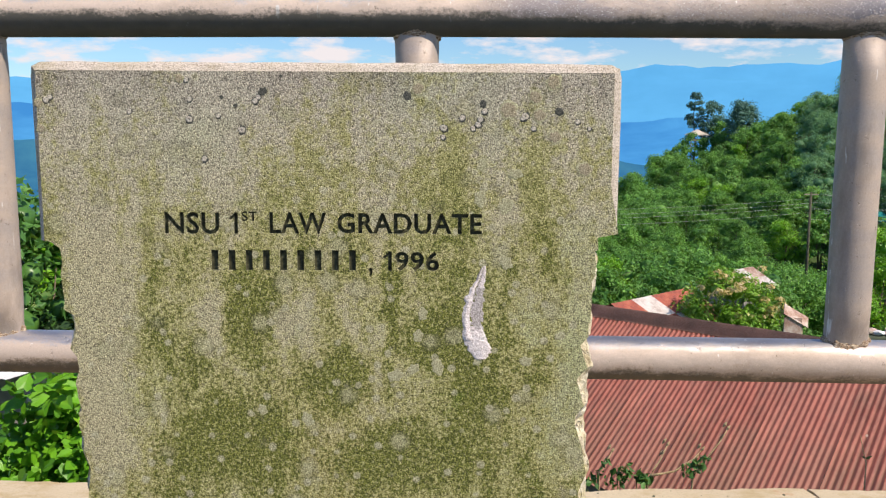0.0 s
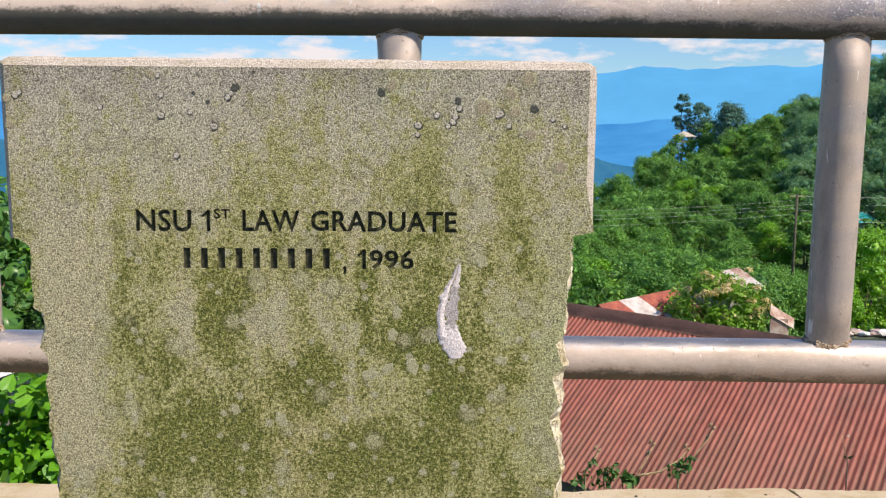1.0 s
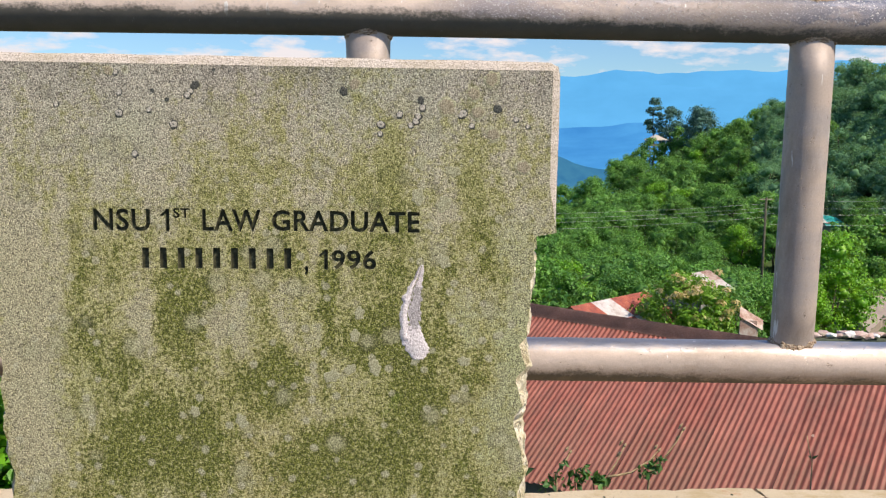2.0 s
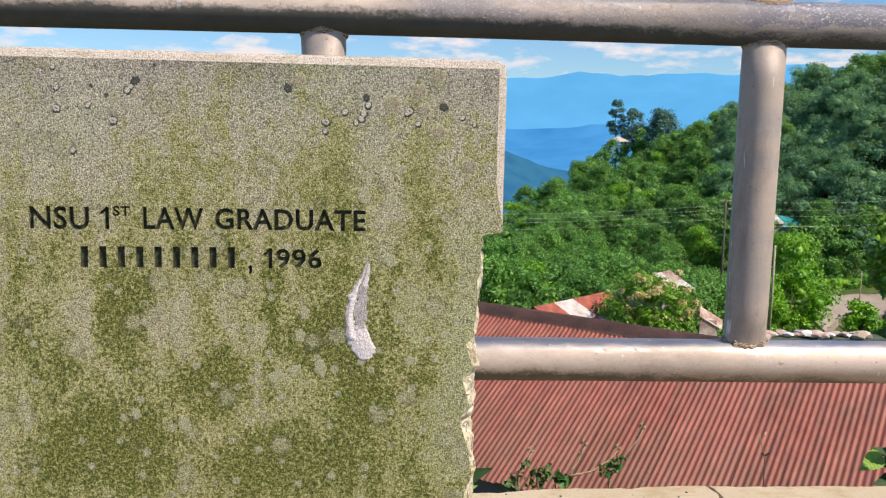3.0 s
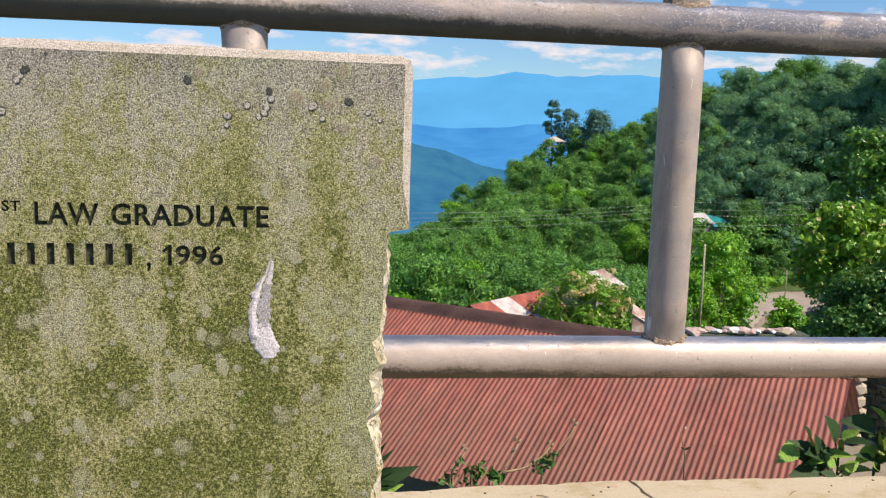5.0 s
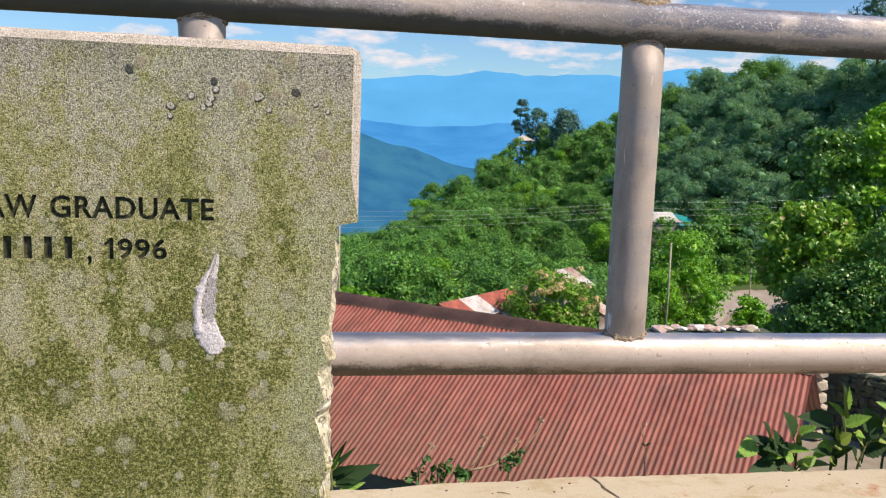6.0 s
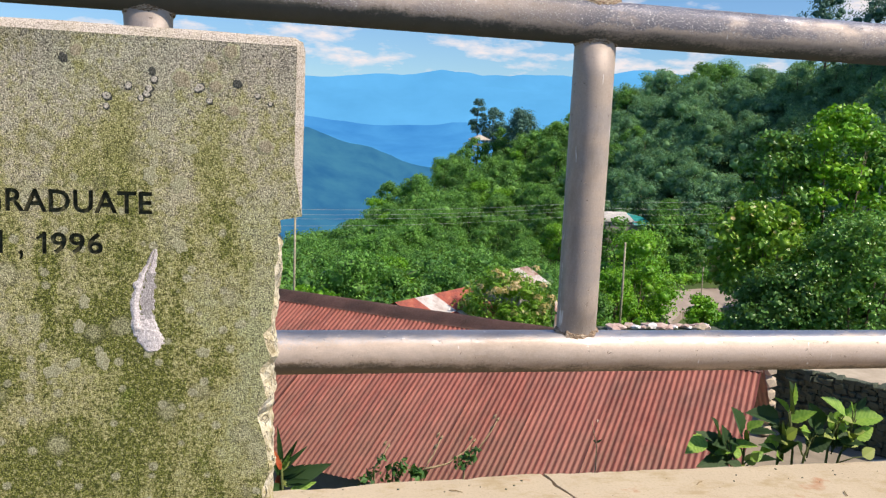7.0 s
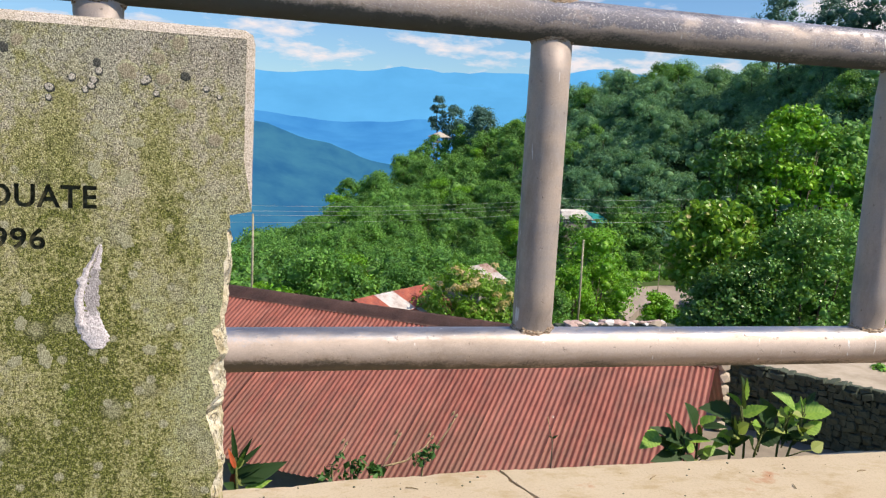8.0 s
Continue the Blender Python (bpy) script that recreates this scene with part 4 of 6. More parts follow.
def build_stone():
    rng = random.Random(11)
    # run the ragged flanks on down to the floor
    right, left = list(RIGHT), list(LEFT)
    z = 0.487
    while z > 0.05:
        z -= rng.uniform(0.012, 0.03)
        right.append((0.293 + rng.uniform(-0.006, 0.006), z))
    z = 0.48
    while z > 0.05:
        z -= rng.uniform(0.012, 0.03)
        left.append((-0.170 + rng.uniform(-0.005, 0.005), z))
    right.append((0.292, 0.02)), left.append((-0.170, 0.02))
    top = [(-0.2045, 0.78), (-0.2050, 0.83), (-0.2052, 0.8655), (-0.2030, 0.8730), (-0.1965, 0.8772)]
    top += [(x, 0.8777 + 0.0003 * math.sin(x * 60) - 0.0012 * (x + 0.2) / 0.5) for x in np.linspace(-0.17, 0.29, 40)]
    top += [(0.3120, 0.8758), (0.3185, 0.8723), (0.3208, 0.8645), (0.3212, 0.82), (0.3208, 0.77)]
    fine_edge = lambda run, side: [q for (x0, z0), (x1, z1) in zip(run, run[1:]) for q in [(x0, z0)] + ([] if z0 > 0.712 else [
        (x0 + (x1 - x0) * k + side * 0.0012 * noise.noise(Vector((z0 * 300 + k * 9, side, 0))), z0 + (z1 - z0) * k) for k in (0.33, 0.67)])] + [run[-1]]
    right, left = fine_edge(right, 1), fine_edge(left, -1)
    outline = left[::-1] + top + right
    n = len(outline)

    def shrink(p, by):
        x, z = p
        if z < 0.7165:
            return x, z
        nx = max(-0.205 + by * 1.0, min(0.321 - by, x)) if z > 0.7285 or x < 0 else x
        return nx, min(z, 0.8777 - 0.0012 * (x + 0.2) / 0.5 - by * 1.08)

    bm = bmesh.new()
    rings = []
    for depth, kind in ((0.0, 0), (0.0045, 1), (0.008, 2), (0.013, 3), (0.019, 4), (0.026, 5), (0.034, 6), (0.043, 7), (0.053, 8), (0.064, 9), (0.075, 10)):
        ring = []
        for i, p in enumerate(outline):
            x, z = p
            if kind == 0:
                x, z = shrink(p, 0.0075)
            elif kind == 1:
                x, z = shrink(p, 0.0022)
            if kind >= 2 and z < 0.712 and z > 0.03:
                side = 1 if x > 0.05 else -1
                swell = 0.0075 * math.sin(math.pi * min(1.0, depth / 0.075))
                steps = noise.noise(Vector((z * 42, depth * 30, side * 4.0)))
                flakes = noise.noise(Vector((z * 170, depth * 95, side * 7.0)))
                crumbs = noise.noise(Vector((z * 420, depth * 300, side * 9.0)))
                out = swell + 0.0044 * math.copysign(abs(steps) ** 0.6, steps) + 0.0022 * flakes + 0.0010 * crumbs
                base_x = 0.2945 if side > 0 else -0.1745
                keep = max(0.30, 0.95 - depth * 26)
                x = (x - base_x) * keep + base_x + side * out
                if side > 0:
                    x -= 0.014 * math.exp(-((z - 0.546) / 0.007) ** 2 - ((depth - 0.012) / 0.011) ** 2)
                z += 0.0016 * noise.noise(Vector((z * 90, depth * 120, 3.0 * side)))
            ring.append(bm.verts.new((x, depth, z)))
        rings.append(ring)
    bm.faces.new(rings[0])
    for a, b in zip(rings, rings[1:]):
        for i in range(n):
            k = (i + 1) % n
            f = bm.faces.new((a[i], b[i], b[k], a[k]))
            zz = (outline[i][1] + outline[k][1]) / 2
            f.material_index = 1 if zz < 0.712 else 3
    bm.faces.new(rings[-1][::-1])
    bmesh.ops.recalc_face_normals(bm, faces=bm.faces)
    bmesh.ops.triangulate(bm, faces=[f for f in bm.faces if len(f.verts) > 4])
    me = bpy.data.meshes.new("stone_body")
    bm.to_mesh(me)
    bm.free()
    for m in (STONE, BROKEN, LETTER, EDGE):
        me.materials.append(m)
    body = new("engraved_stone", me)

    # cut the lettering
    words = [("NSU", -0.0865, -0.0365, 0.7245, 0.7445), ("ST", -0.0165, -0.0015, 0.7365, 0.7455),
             ("LAW", 0.0090, 0.0605, 0.7255, 0.7450), ("GRADUATE", 0.0700, 0.2000, 0.7262, 0.7450),
             (",", 0.0985, 0.1020, 0.6875, 0.6955), ("996", 0.1222, 0.1620, 0.6925, 0.7105)]
    bm = bmesh.new()
    for word in words:
        b = text_mesh(*word)
        tmp = bpy.data.meshes.new("tmp")
        b.to_mesh(tmp)
        b.free()
        bm.from_mesh(tmp)
        bpy.data.meshes.remove(tmp)
    # the figure one, twice: a stroke with a flag
    for x, z0, z1 in ((-0.0213, 0.7250, 0.7445), (0.1175, 0.6925, 0.7105)):
        flag = box(0.0072, 0.0058, 0.0024, 0, (0, 0, 0))
        bmesh.ops.transform(flag, matrix=pose(x - 0.0030, 0, z1 - 0.0038, 0, -38, 0), verts=flag.verts[:])
        for b in (box(0.0034, 0.006, z1 - z0, 0, (x, 0, (z0 + z1) / 2)), flag):
            tmp = bpy.data.meshes.new("tmp")
            b.to_mesh(tmp)
            b.free()
            bm.from_mesh(tmp)
            bpy.data.meshes.remove(tmp)
    for i in range(9):
        b = box(0.0062, 0.006, 0.0185, 0, (-0.0415 + 0.01565 * i, 0, 0.7010 + 0.0001 * i))
        tmp = bpy.data.meshes.new("tmp")
        b.to_mesh(tmp)
        b.free()
        bm.from_mesh(tmp)
        bpy.data.meshes.remove(tmp)
    bmesh.ops.recalc_face_normals(bm, faces=bm.faces)
    cut = bpy.data.meshes.new("cut")
    bm.to_mesh(cut)
    bm.free()
    for m in (STONE, BROKEN, LETTER, EDGE):
        cut.materials.append(m)
    cut.polygons.foreach_set("material_index", [2] * len(cut.polygons))
    cutter = new("cutter", cut)
    mod = body.modifiers.new("engrave", "BOOLEAN")
    mod.object, mod.operation, mod.solver = cutter, "DIFFERENCE", "EXACT"
    mod.use_self = True
    bpy.context.view_layer.update()
    done = bpy.data.meshes.new_from_object(body.evaluated_get(bpy.context.evaluated_depsgraph_get()))
    bpy.data.objects.remove(cutter)
    body.modifiers.clear()
    bpy.data.objects.remove(body)
    done.name = "slab"
    stone = empty("engraved_stone", (0, 0, 0.02), "upright grey stone slab with engraved lettering, moss and broken flanks", "memorial stone")
    ob = part("slab", done, stone)
    ob.location = (0, 0, -0.02)
    return stone


STONE_THING = build_stone()


def spot(rng, r, lumps=0.25, thick=0.0004):
    """A thin crust with an uneven rim, lying against the stone's face."""
    n = 22
    p1, p2 = rng.uniform(0, 6.28), rng.uniform(0, 6.28)
    rim = [r * (1 + lumps * (0.5 * math.sin(2 * a + p1) + 0.4 * math.sin(5 * a + p2)) + 0.09 * rng.uniform(-1, 1)) for a in (2 * math.pi * i / n for i in range(n))]
    verts = [(0, -thick, 0)]
    for k, s in ((0.6, 0.9), (0.88, 1.0), (1.0, 0.0)):
        for i in range(n):
            a = 2 * math.pi * i / n
            verts.append((rim[i] * k * math.cos(a), -thick * s, rim[i] * k * math.sin(a)))
    faces = [(0, 1 + (i + 1) % n, 1 + i) for i in range(n)]
    for q in range(2):
        o = 1 + q * n
        faces += [(o + i, o + (i + 1) % n, o + n + (i + 1) % n, o + n + i) for i in range(n)]
    return verts, faces


def add_lichen():
    rng = random.Random(21)
    def crust(name, material, x, z, r, lift, lumps=0.2):
        v, f = spot(rng, r, lumps, 0.00025)
        part(name, mesh_of(name, v, f, material, smooth=True), STONE_THING, at=place_on((x, -lift, z - 0.02)))

    # small white crusts with a dark rim
    for x, z, r in [(-0.1888, 0.8435, 0.0030), (-0.1851, 0.8460, 0.0025), (-0.0622, 0.8617, 0.0025), (-0.0598, 0.8445, 0.0025), (-0.1139, 0.8339, 0.0025), (-0.0605, 0.8272, 0.0035), (-0.0346, 0.8303, 0.0025), (-0.0137, 0.8180, 0.0035), (-0.0480, 0.7924, 0.0030), (0.0016, 0.8467, 0.0025), (-0.0014, 0.8433, 0.0030), (0.1653, 0.8205, 0.0035), (0.1648, 0.8126, 0.0025), (0.2013, 0.8354, 0.0030), (0.1975, 0.8280, 0.0030), (0.1955, 0.8236, 0.0030), (0.1911, 0.8201, 0.0025), (0.1816, 0.8294, 0.0030), (0.2369, 0.8311, 0.0035), (0.2345, 0.8292, 0.0025), (0.2441, 0.8204, 0.0025), (0.2824, 0.8265, 0.0025), (0.2928, 0.8206, 0.0020)]:
        crust("dark_rim", LICHEN_DARK, x + 0.0003, z - 0.0003, r * 1.12, 0.0001)
        crust("pale_lichen", LICHEN_PALE, x, z, r * 0.86, 0.0002)
        if r > 0.0033 and rng.random() < 0.6:
            crust("dark_fruit", LICHEN_DARK, x + 0.0002, z, r * 0.22, 0.0004)
    for x, z, r in [(-0.0310, 0.8466, 0.0020), (-0.0187, 0.8393, 0.0020), (0.0058, 0.8517, 0.0040), (0.0221, 0.8649, 0.0015), (0.1334, 0.8483, 0.0040), (0.1998, 0.8417, 0.0035), (0.2664, 0.8352, 0.0040)]:
        crust("dark_lichen", LICHEN_DARK, x, z, r * 0.95, 0.0001)
    # wide tan crusts with a paler growing margin
    for x, z, r in [(-0.1956, 0.8405, 0.0045), (-0.1944, 0.8181, 0.0045), (-0.0687, 0.8627, 0.0045), (0.1428, 0.8546, 0.0060), (0.2609, 0.8604, 0.0070), (0.2455, 0.8477, 0.0065), (0.2221, 0.8364, 0.0085), (0.2493, 0.8317, 0.0065), (0.2630, 0.8131, 0.0065), (0.2899, 0.7852, 0.0070)]:
        crust("pale_margin", LICHEN_SOFT, x, z, r * 1.0, 0.0001)
        crust("tan_lichen", LICHEN_TAN, x, z, r * 0.82, 0.0002)
    for x, z, r in [(0.2004, 0.7885, 0.0065), (0.2289, 0.7808, 0.0065), (0.2209, 0.7521, 0.0080), (0.1982, 0.7585, 0.0075), (0.1224, 0.5953, 0.0075), (0.1390, 0.6020, 0.0060), (0.1612, 0.6039, 0.0075), (0.1431, 0.6328, 0.0060), (0.1472, 0.6533, 0.0060), (0.2217, 0.7013, 0.0070), (-0.0012, 0.5610, 0.0055), (0.2712, 0.6345, 0.0045), (0.1973, 0.6098, 0.0045), (0.0408, 0.5525, 0.0070), (0.2410, 0.6104, 0.0060)]:
        crust("faded_lichen", LICHEN_SOFT, x, z, r * 0.85, 0.0001, 0.35)
    # the white chipped streak
    path = [(0.2025, 0.698, 0.0012), (0.2010, 0.692, 0.0030), (0.1995, 0.686, 0.0032), (0.1968, 0.678, 0.0052), (0.1945, 0.668, 0.0072), (0.1928, 0.656, 0.0080), (0.1925, 0.645, 0.0082), (0.1940, 0.634, 0.0090),
            (0.1975, 0.625, 0.0094), (0.2000, 0.618, 0.0080), (0.2000, 0.612, 0.0040)]
    verts, faces, cols, rows = [], [], 18, 60
    for i in range(rows + 1):
        u = i / rows * (len(path) - 1)
        a, b = path[int(min(u, len(path) - 2))], path[int(min(u, len(path) - 2)) + 1]
        k = u - int(min(u, len(path) - 2))
        x, z, w = (p + (q - p) * k for p, q in zip(a, b))
        for j in range(cols + 1):
            t = -1 + 2 * j / cols
            ragged = 1 + 0.22 * noise.noise(Vector((i * 0.45, t * 2, 4))) + 0.16 * noise.noise(Vector((i * 1.7, t * 2, 8)))
            crest = max(0.0, 1 - ((t + 0.55) / 0.30) ** 2) if u < 7.4 else 0.0
            body = max(0.0, 1 - (t / 0.95) ** 2) * smooth((u - 6.2) / 1.2)
            groove = 0.35 * max(0.0, 1 - ((t - 0.35) / 0.5) ** 2) * (1 - smooth((u - 6.4) / 1.0))
            rough_ = noise.noise(Vector((i * 0.9, j * 0.9, 2))) * 0.0003 + noise.noise(Vector((i * 2.3, j * 2.3, 5))) * 0.0002
            h = 0.0011 * crest + 0.0011 * body + 0.0005 * groove + rough_ - (0.0006 if abs(t) > 0.85 else 0)
            verts.append((x + t * w * 1.42 * ragged, -h, z - 0.02))
    for i in range(rows):
        for j in range(cols):
            o = i * (cols + 1) + j
            faces.append((o, o + 1, o + cols + 2, o + cols + 1))
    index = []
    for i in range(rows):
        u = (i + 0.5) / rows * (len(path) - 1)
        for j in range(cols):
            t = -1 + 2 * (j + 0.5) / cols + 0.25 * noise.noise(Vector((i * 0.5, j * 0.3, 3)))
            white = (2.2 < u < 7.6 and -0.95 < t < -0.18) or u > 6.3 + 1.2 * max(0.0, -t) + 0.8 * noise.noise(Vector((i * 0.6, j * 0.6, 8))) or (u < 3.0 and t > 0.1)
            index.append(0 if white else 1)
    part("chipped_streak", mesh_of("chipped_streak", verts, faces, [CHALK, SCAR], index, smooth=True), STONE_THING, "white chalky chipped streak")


add_lichen()


# ---- red-roofed house below the terrace ----
CORNER = Vector((5.569, 7.40, -1.475))
ALONG = Vector((-0.8, 0.6, 0))
PITCH = radians(27)
DOWN = Vector((-0.6 * math.cos(PITCH), -0.8 * math.cos(PITCH), -math.sin(PITCH)))
UPN = DOWN.cross(ALONG).normalized()
if UPN.z < 0:
    UPN = -UPN


def frame_of(origin, xdir, ydir):
    zdir = xdir.cross(ydir).normalized()
    return Matrix.Translation(origin) @ Matrix((xdir, ydir, zdir)).transposed().to_4x4()


def corrugated(waves, length, pitch=0.08, amp=0.015, steps=8, rows=6, sag=0.004):
    verts, faces = [], []
    n = waves * steps + 1
    for j in range(rows + 1):
        y = length * j / rows
        for i in range(n):
            x = i * pitch / steps
            w = math.cos(2 * math.pi * i / steps)
            verts.append((x, y, amp * w + sag * math.sin(x * 2.1 + y * 1.3)))
    for j in range(rows):
        for i in range(n - 1):
            faces.append((j * n + i, j * n + i + 1, (j + 1) * n + i + 1, (j + 1) * n + i))
    m = len(verts)
    verts += [(x, y, z - 0.0015) for x, y, z in verts]
    faces += [tuple(q + m for q in reversed(f)) for f in faces]
    return verts, faces


def build_house():
    rng = random.Random(3)
    house = empty("house", (CORNER.x - 2.2, CORNER.y + 0.6, -5.2), "low house with a faded red corrugated iron roof below the terrace", "house")
    inv = Matrix.Translation(house.location).inverted()
    v, f = corrugated(12, 2.72, 0.06, 0.0062)
    sheet = mesh_of("roof_sheet", v, f, ROOF, smooth=True)
    m0 = frame_of(CORNER - ALONG * 0.03, ALONG, DOWN)
    if (m0.to_3x3() @ Vector((0, 0, 1))).z < 0:
        flip = Matrix.Diagonal((1, 1, -1, 1))
    else:
        flip = Matrix.Identity(4)
    sheets = 12
    for k in range(sheets):
        lift = 0.0035 * (k % 2)
        m = m0 @ flip @ pose(0.72 * k, rng.uniform(-0.015, 0.015), lift, 0, 0, rng.uniform(-0.15, 0.15))
        part("roof_sheet", sheet, house, at=inv @ m)
    # back slope
    down2 = Vector((0.6 * math.cos(PITCH), 0.8 * math.cos(PITCH), -math.sin(PITCH)))
    m1 = frame_of(CORNER - ALONG * 0.03 + Vector((0, 0, -0.004)), ALONG, down2)
    for k in range(sheets):
        part("roof_sheet", sheet, house, at=inv @ m1 @ pose(0.72 * k, 0, 0.0035 * (k % 2)))
    # ridge flashing: a folded strip over the ridge
    L = 0.72 * sheets + 0.05
    bm = bmesh.new()
    prof = [(-0.20, -0.006), (-0.198, 0.012), (-0.03, 0.022), (0.0, 0.026), (0.03, 0.022), (0.198, 0.012), (0.20, -0.006)]
    prev = None
    for j in range(25):
        s = -0.05 + L * j / 24
        row = []
        for p, h in prof:
            wob = 0.006 * noise.noise(Vector((s * 1.5, p * 3, 0)))
            row.append(bm.verts.new(CORNER + ALONG * s + (DOWN * abs(p) if p < 0 else down2 * p) + Vector((0, 0, h + 0.020 + wob))))
        if prev:
            for a in range(len(prof) - 1):
                bm.faces.new((prev[a], row[a], row[a + 1], prev[a + 1]))
        prev = row
    bmesh.ops.solidify(bm, geom=bm.faces[:], thickness=0.004)
    part("ridge_flashing", bm_mesh("ridge_flashing", bm, RIDGE, True), house, "brown rusted ridge flashing", at=inv)
    # walls under the eaves
    half = 2.45 * math.cos(PITCH)
    base = CORNER + ALONG * (L / 2)
    wall_top = CORNER.z - 2.45 * math.sin(PITCH) - 0.12
    for name, off, sx in (("wall", -half, L - 0.4), ("wall", half, L - 0.4)):
        hgt = wall_top + 5.25
        bm = box(sx, 0.14, hgt, 0.01, (0, 0, hgt / 2))
        m = frame_of(Vector((base.x + 0.6 * off, base.y + 0.8 * off, -5.25)), ALONG, Vector((-0.6, -0.8, 0)))
        part(name, bm_mesh(name, bm, WALL_PLASTER), house, at=inv @ m)
    for s in (0.2, L - 0.25):
        bm = bmesh.new()
        o = CORNER + ALONG * s
        tri = [(-half, -5.25), (half, -5.25), (half, wall_top), (0, CORNER.z - 0.06), (-half, wall_top)]
        a = [bm.verts.new((o.x + 0.6 * p, o.y + 0.8 * p, z)) for p, z in tri]
        b = [bm.verts.new(v.co + ALONG * 0.12) for v in a]
        bm.faces.new(a), bm.faces.new(b[::-1])
        for i in range(5):
            bm.faces.new((a[i], a[(i + 1) % 5], b[(i + 1) % 5], b[i]))
        part("gable_wall", bm_mesh("gable_wall", bm, WALL_PLASTER), house, at=inv)


build_house()


# ---- trees ----
def trunk_mesh(name, rng, height, r, limbs, spread):
    pieces = [tube([(0, 0, -0.6), (0.02 * height, 0, height * 0.35), (rng.uniform(-0.05, 0.05) * height, rng.uniform(-0.05, 0.05) * height, height * 0.75), (0, 0, height)], [r * 1.25, r, r * 0.6, r * 0.15], 8)]
    for k in range(limbs):
        a = 2 * math.pi * (k + rng.random() * 0.6) / limbs
        z0 = height * rng.uniform(0.35, 0.7)
        d = spread * rng.uniform(0.6, 1.0)
        pieces.append(tube([(0, 0, z0), (d * 0.5 * math.cos(a), d * 0.5 * math.sin(a), z0 + d * 0.4), (d * math.cos(a), d * math.sin(a), z0 + d * 0.65)], [r * 0.5, r * 0.32, r * 0.08], 6))
    v, f = join(pieces)
    return mesh_of(name, v, f, BARK, smooth=True)


def crown_mesh(name, seed, radius, height, base, clumps, per, leaf, material, squash=0.85, taper=0.3, broad=False, clump=(0.24, 0.46), level=1, fill=0.40):
    rng = np.random.default_rng(seed)
    cs, rs = [], []
    for _ in range(clumps):
        a, k = rng.random() * 2 * math.pi, rng.random()
        z = base + height * k
        width = radius * math.sqrt(max(0.04, 1 - ((k - 0.40) / 0.62) ** 2)) * (1 - 0.5 * taper * k)
        d = width * rng.random() ** 0.4 * 0.95
        cs.append((d * math.cos(a), d * math.sin(a), z))
        rs.append(radius * rng.uniform(*clump))
    v, f = leaf_cloud(rng, cs, rs, per, leaf, squash, outward=0.50, core=0.60, broad=broad)
    v, f, n = with_cores(rng, v, f, cs, rs, squash, level, fill)
    return cloud_mesh(name, v, f, material, n)


def tree_kind(seed, height, radius, material, clumps=26, per=42, leaf=0.55, base=0.10, squash=0.85, taper=0.25):
    rng = random.Random(seed)
    return (trunk_mesh("trunk", rng, height * 0.9, height * 0.022, 5, radius * 0.8),
            crown_mesh("crown", seed, radius, height * (1 - base), height * base, clumps, per, leaf, material, squash, taper, fill=0.5))


def plant_tree(kind, x, y, z, s, turn, label, group=""):
    tree = empty("tree", (x, y, z), label, "tree", group)
    tree.rotation_euler = (0, 0, turn)
    tree.scale = (s, s, s)
    part("trunk", kind[0], tree)
    part("crown", kind[1], tree)
    return tree


def forest_spot(rng):
    """A random place on the wooded slopes that is clear of road, shelter and houses."""
    while True:
        az = rng.uniform(-36, 52)
        R, el = ridge_at(az)
        if az < -5 and rng.random() < 0.55:
            continue
        r = math.sqrt(rng.uniform(46 ** 2, (R + 8) ** 2))
        x, y = EYE0.x + r * math.sin(radians(az)), EYE0.y + r * math.cos(radians(az))
        if 23 < az < 33.5 and r < 104:
            continue
        if (13.0 < az < 16.5 and R - 16 < r) or (13.8 < az < 15.4 and R - 24 < r):
            continue
        if 20.5 < az < 26.5 and 84 < r < 112:
            continue
        return az, r, x, y


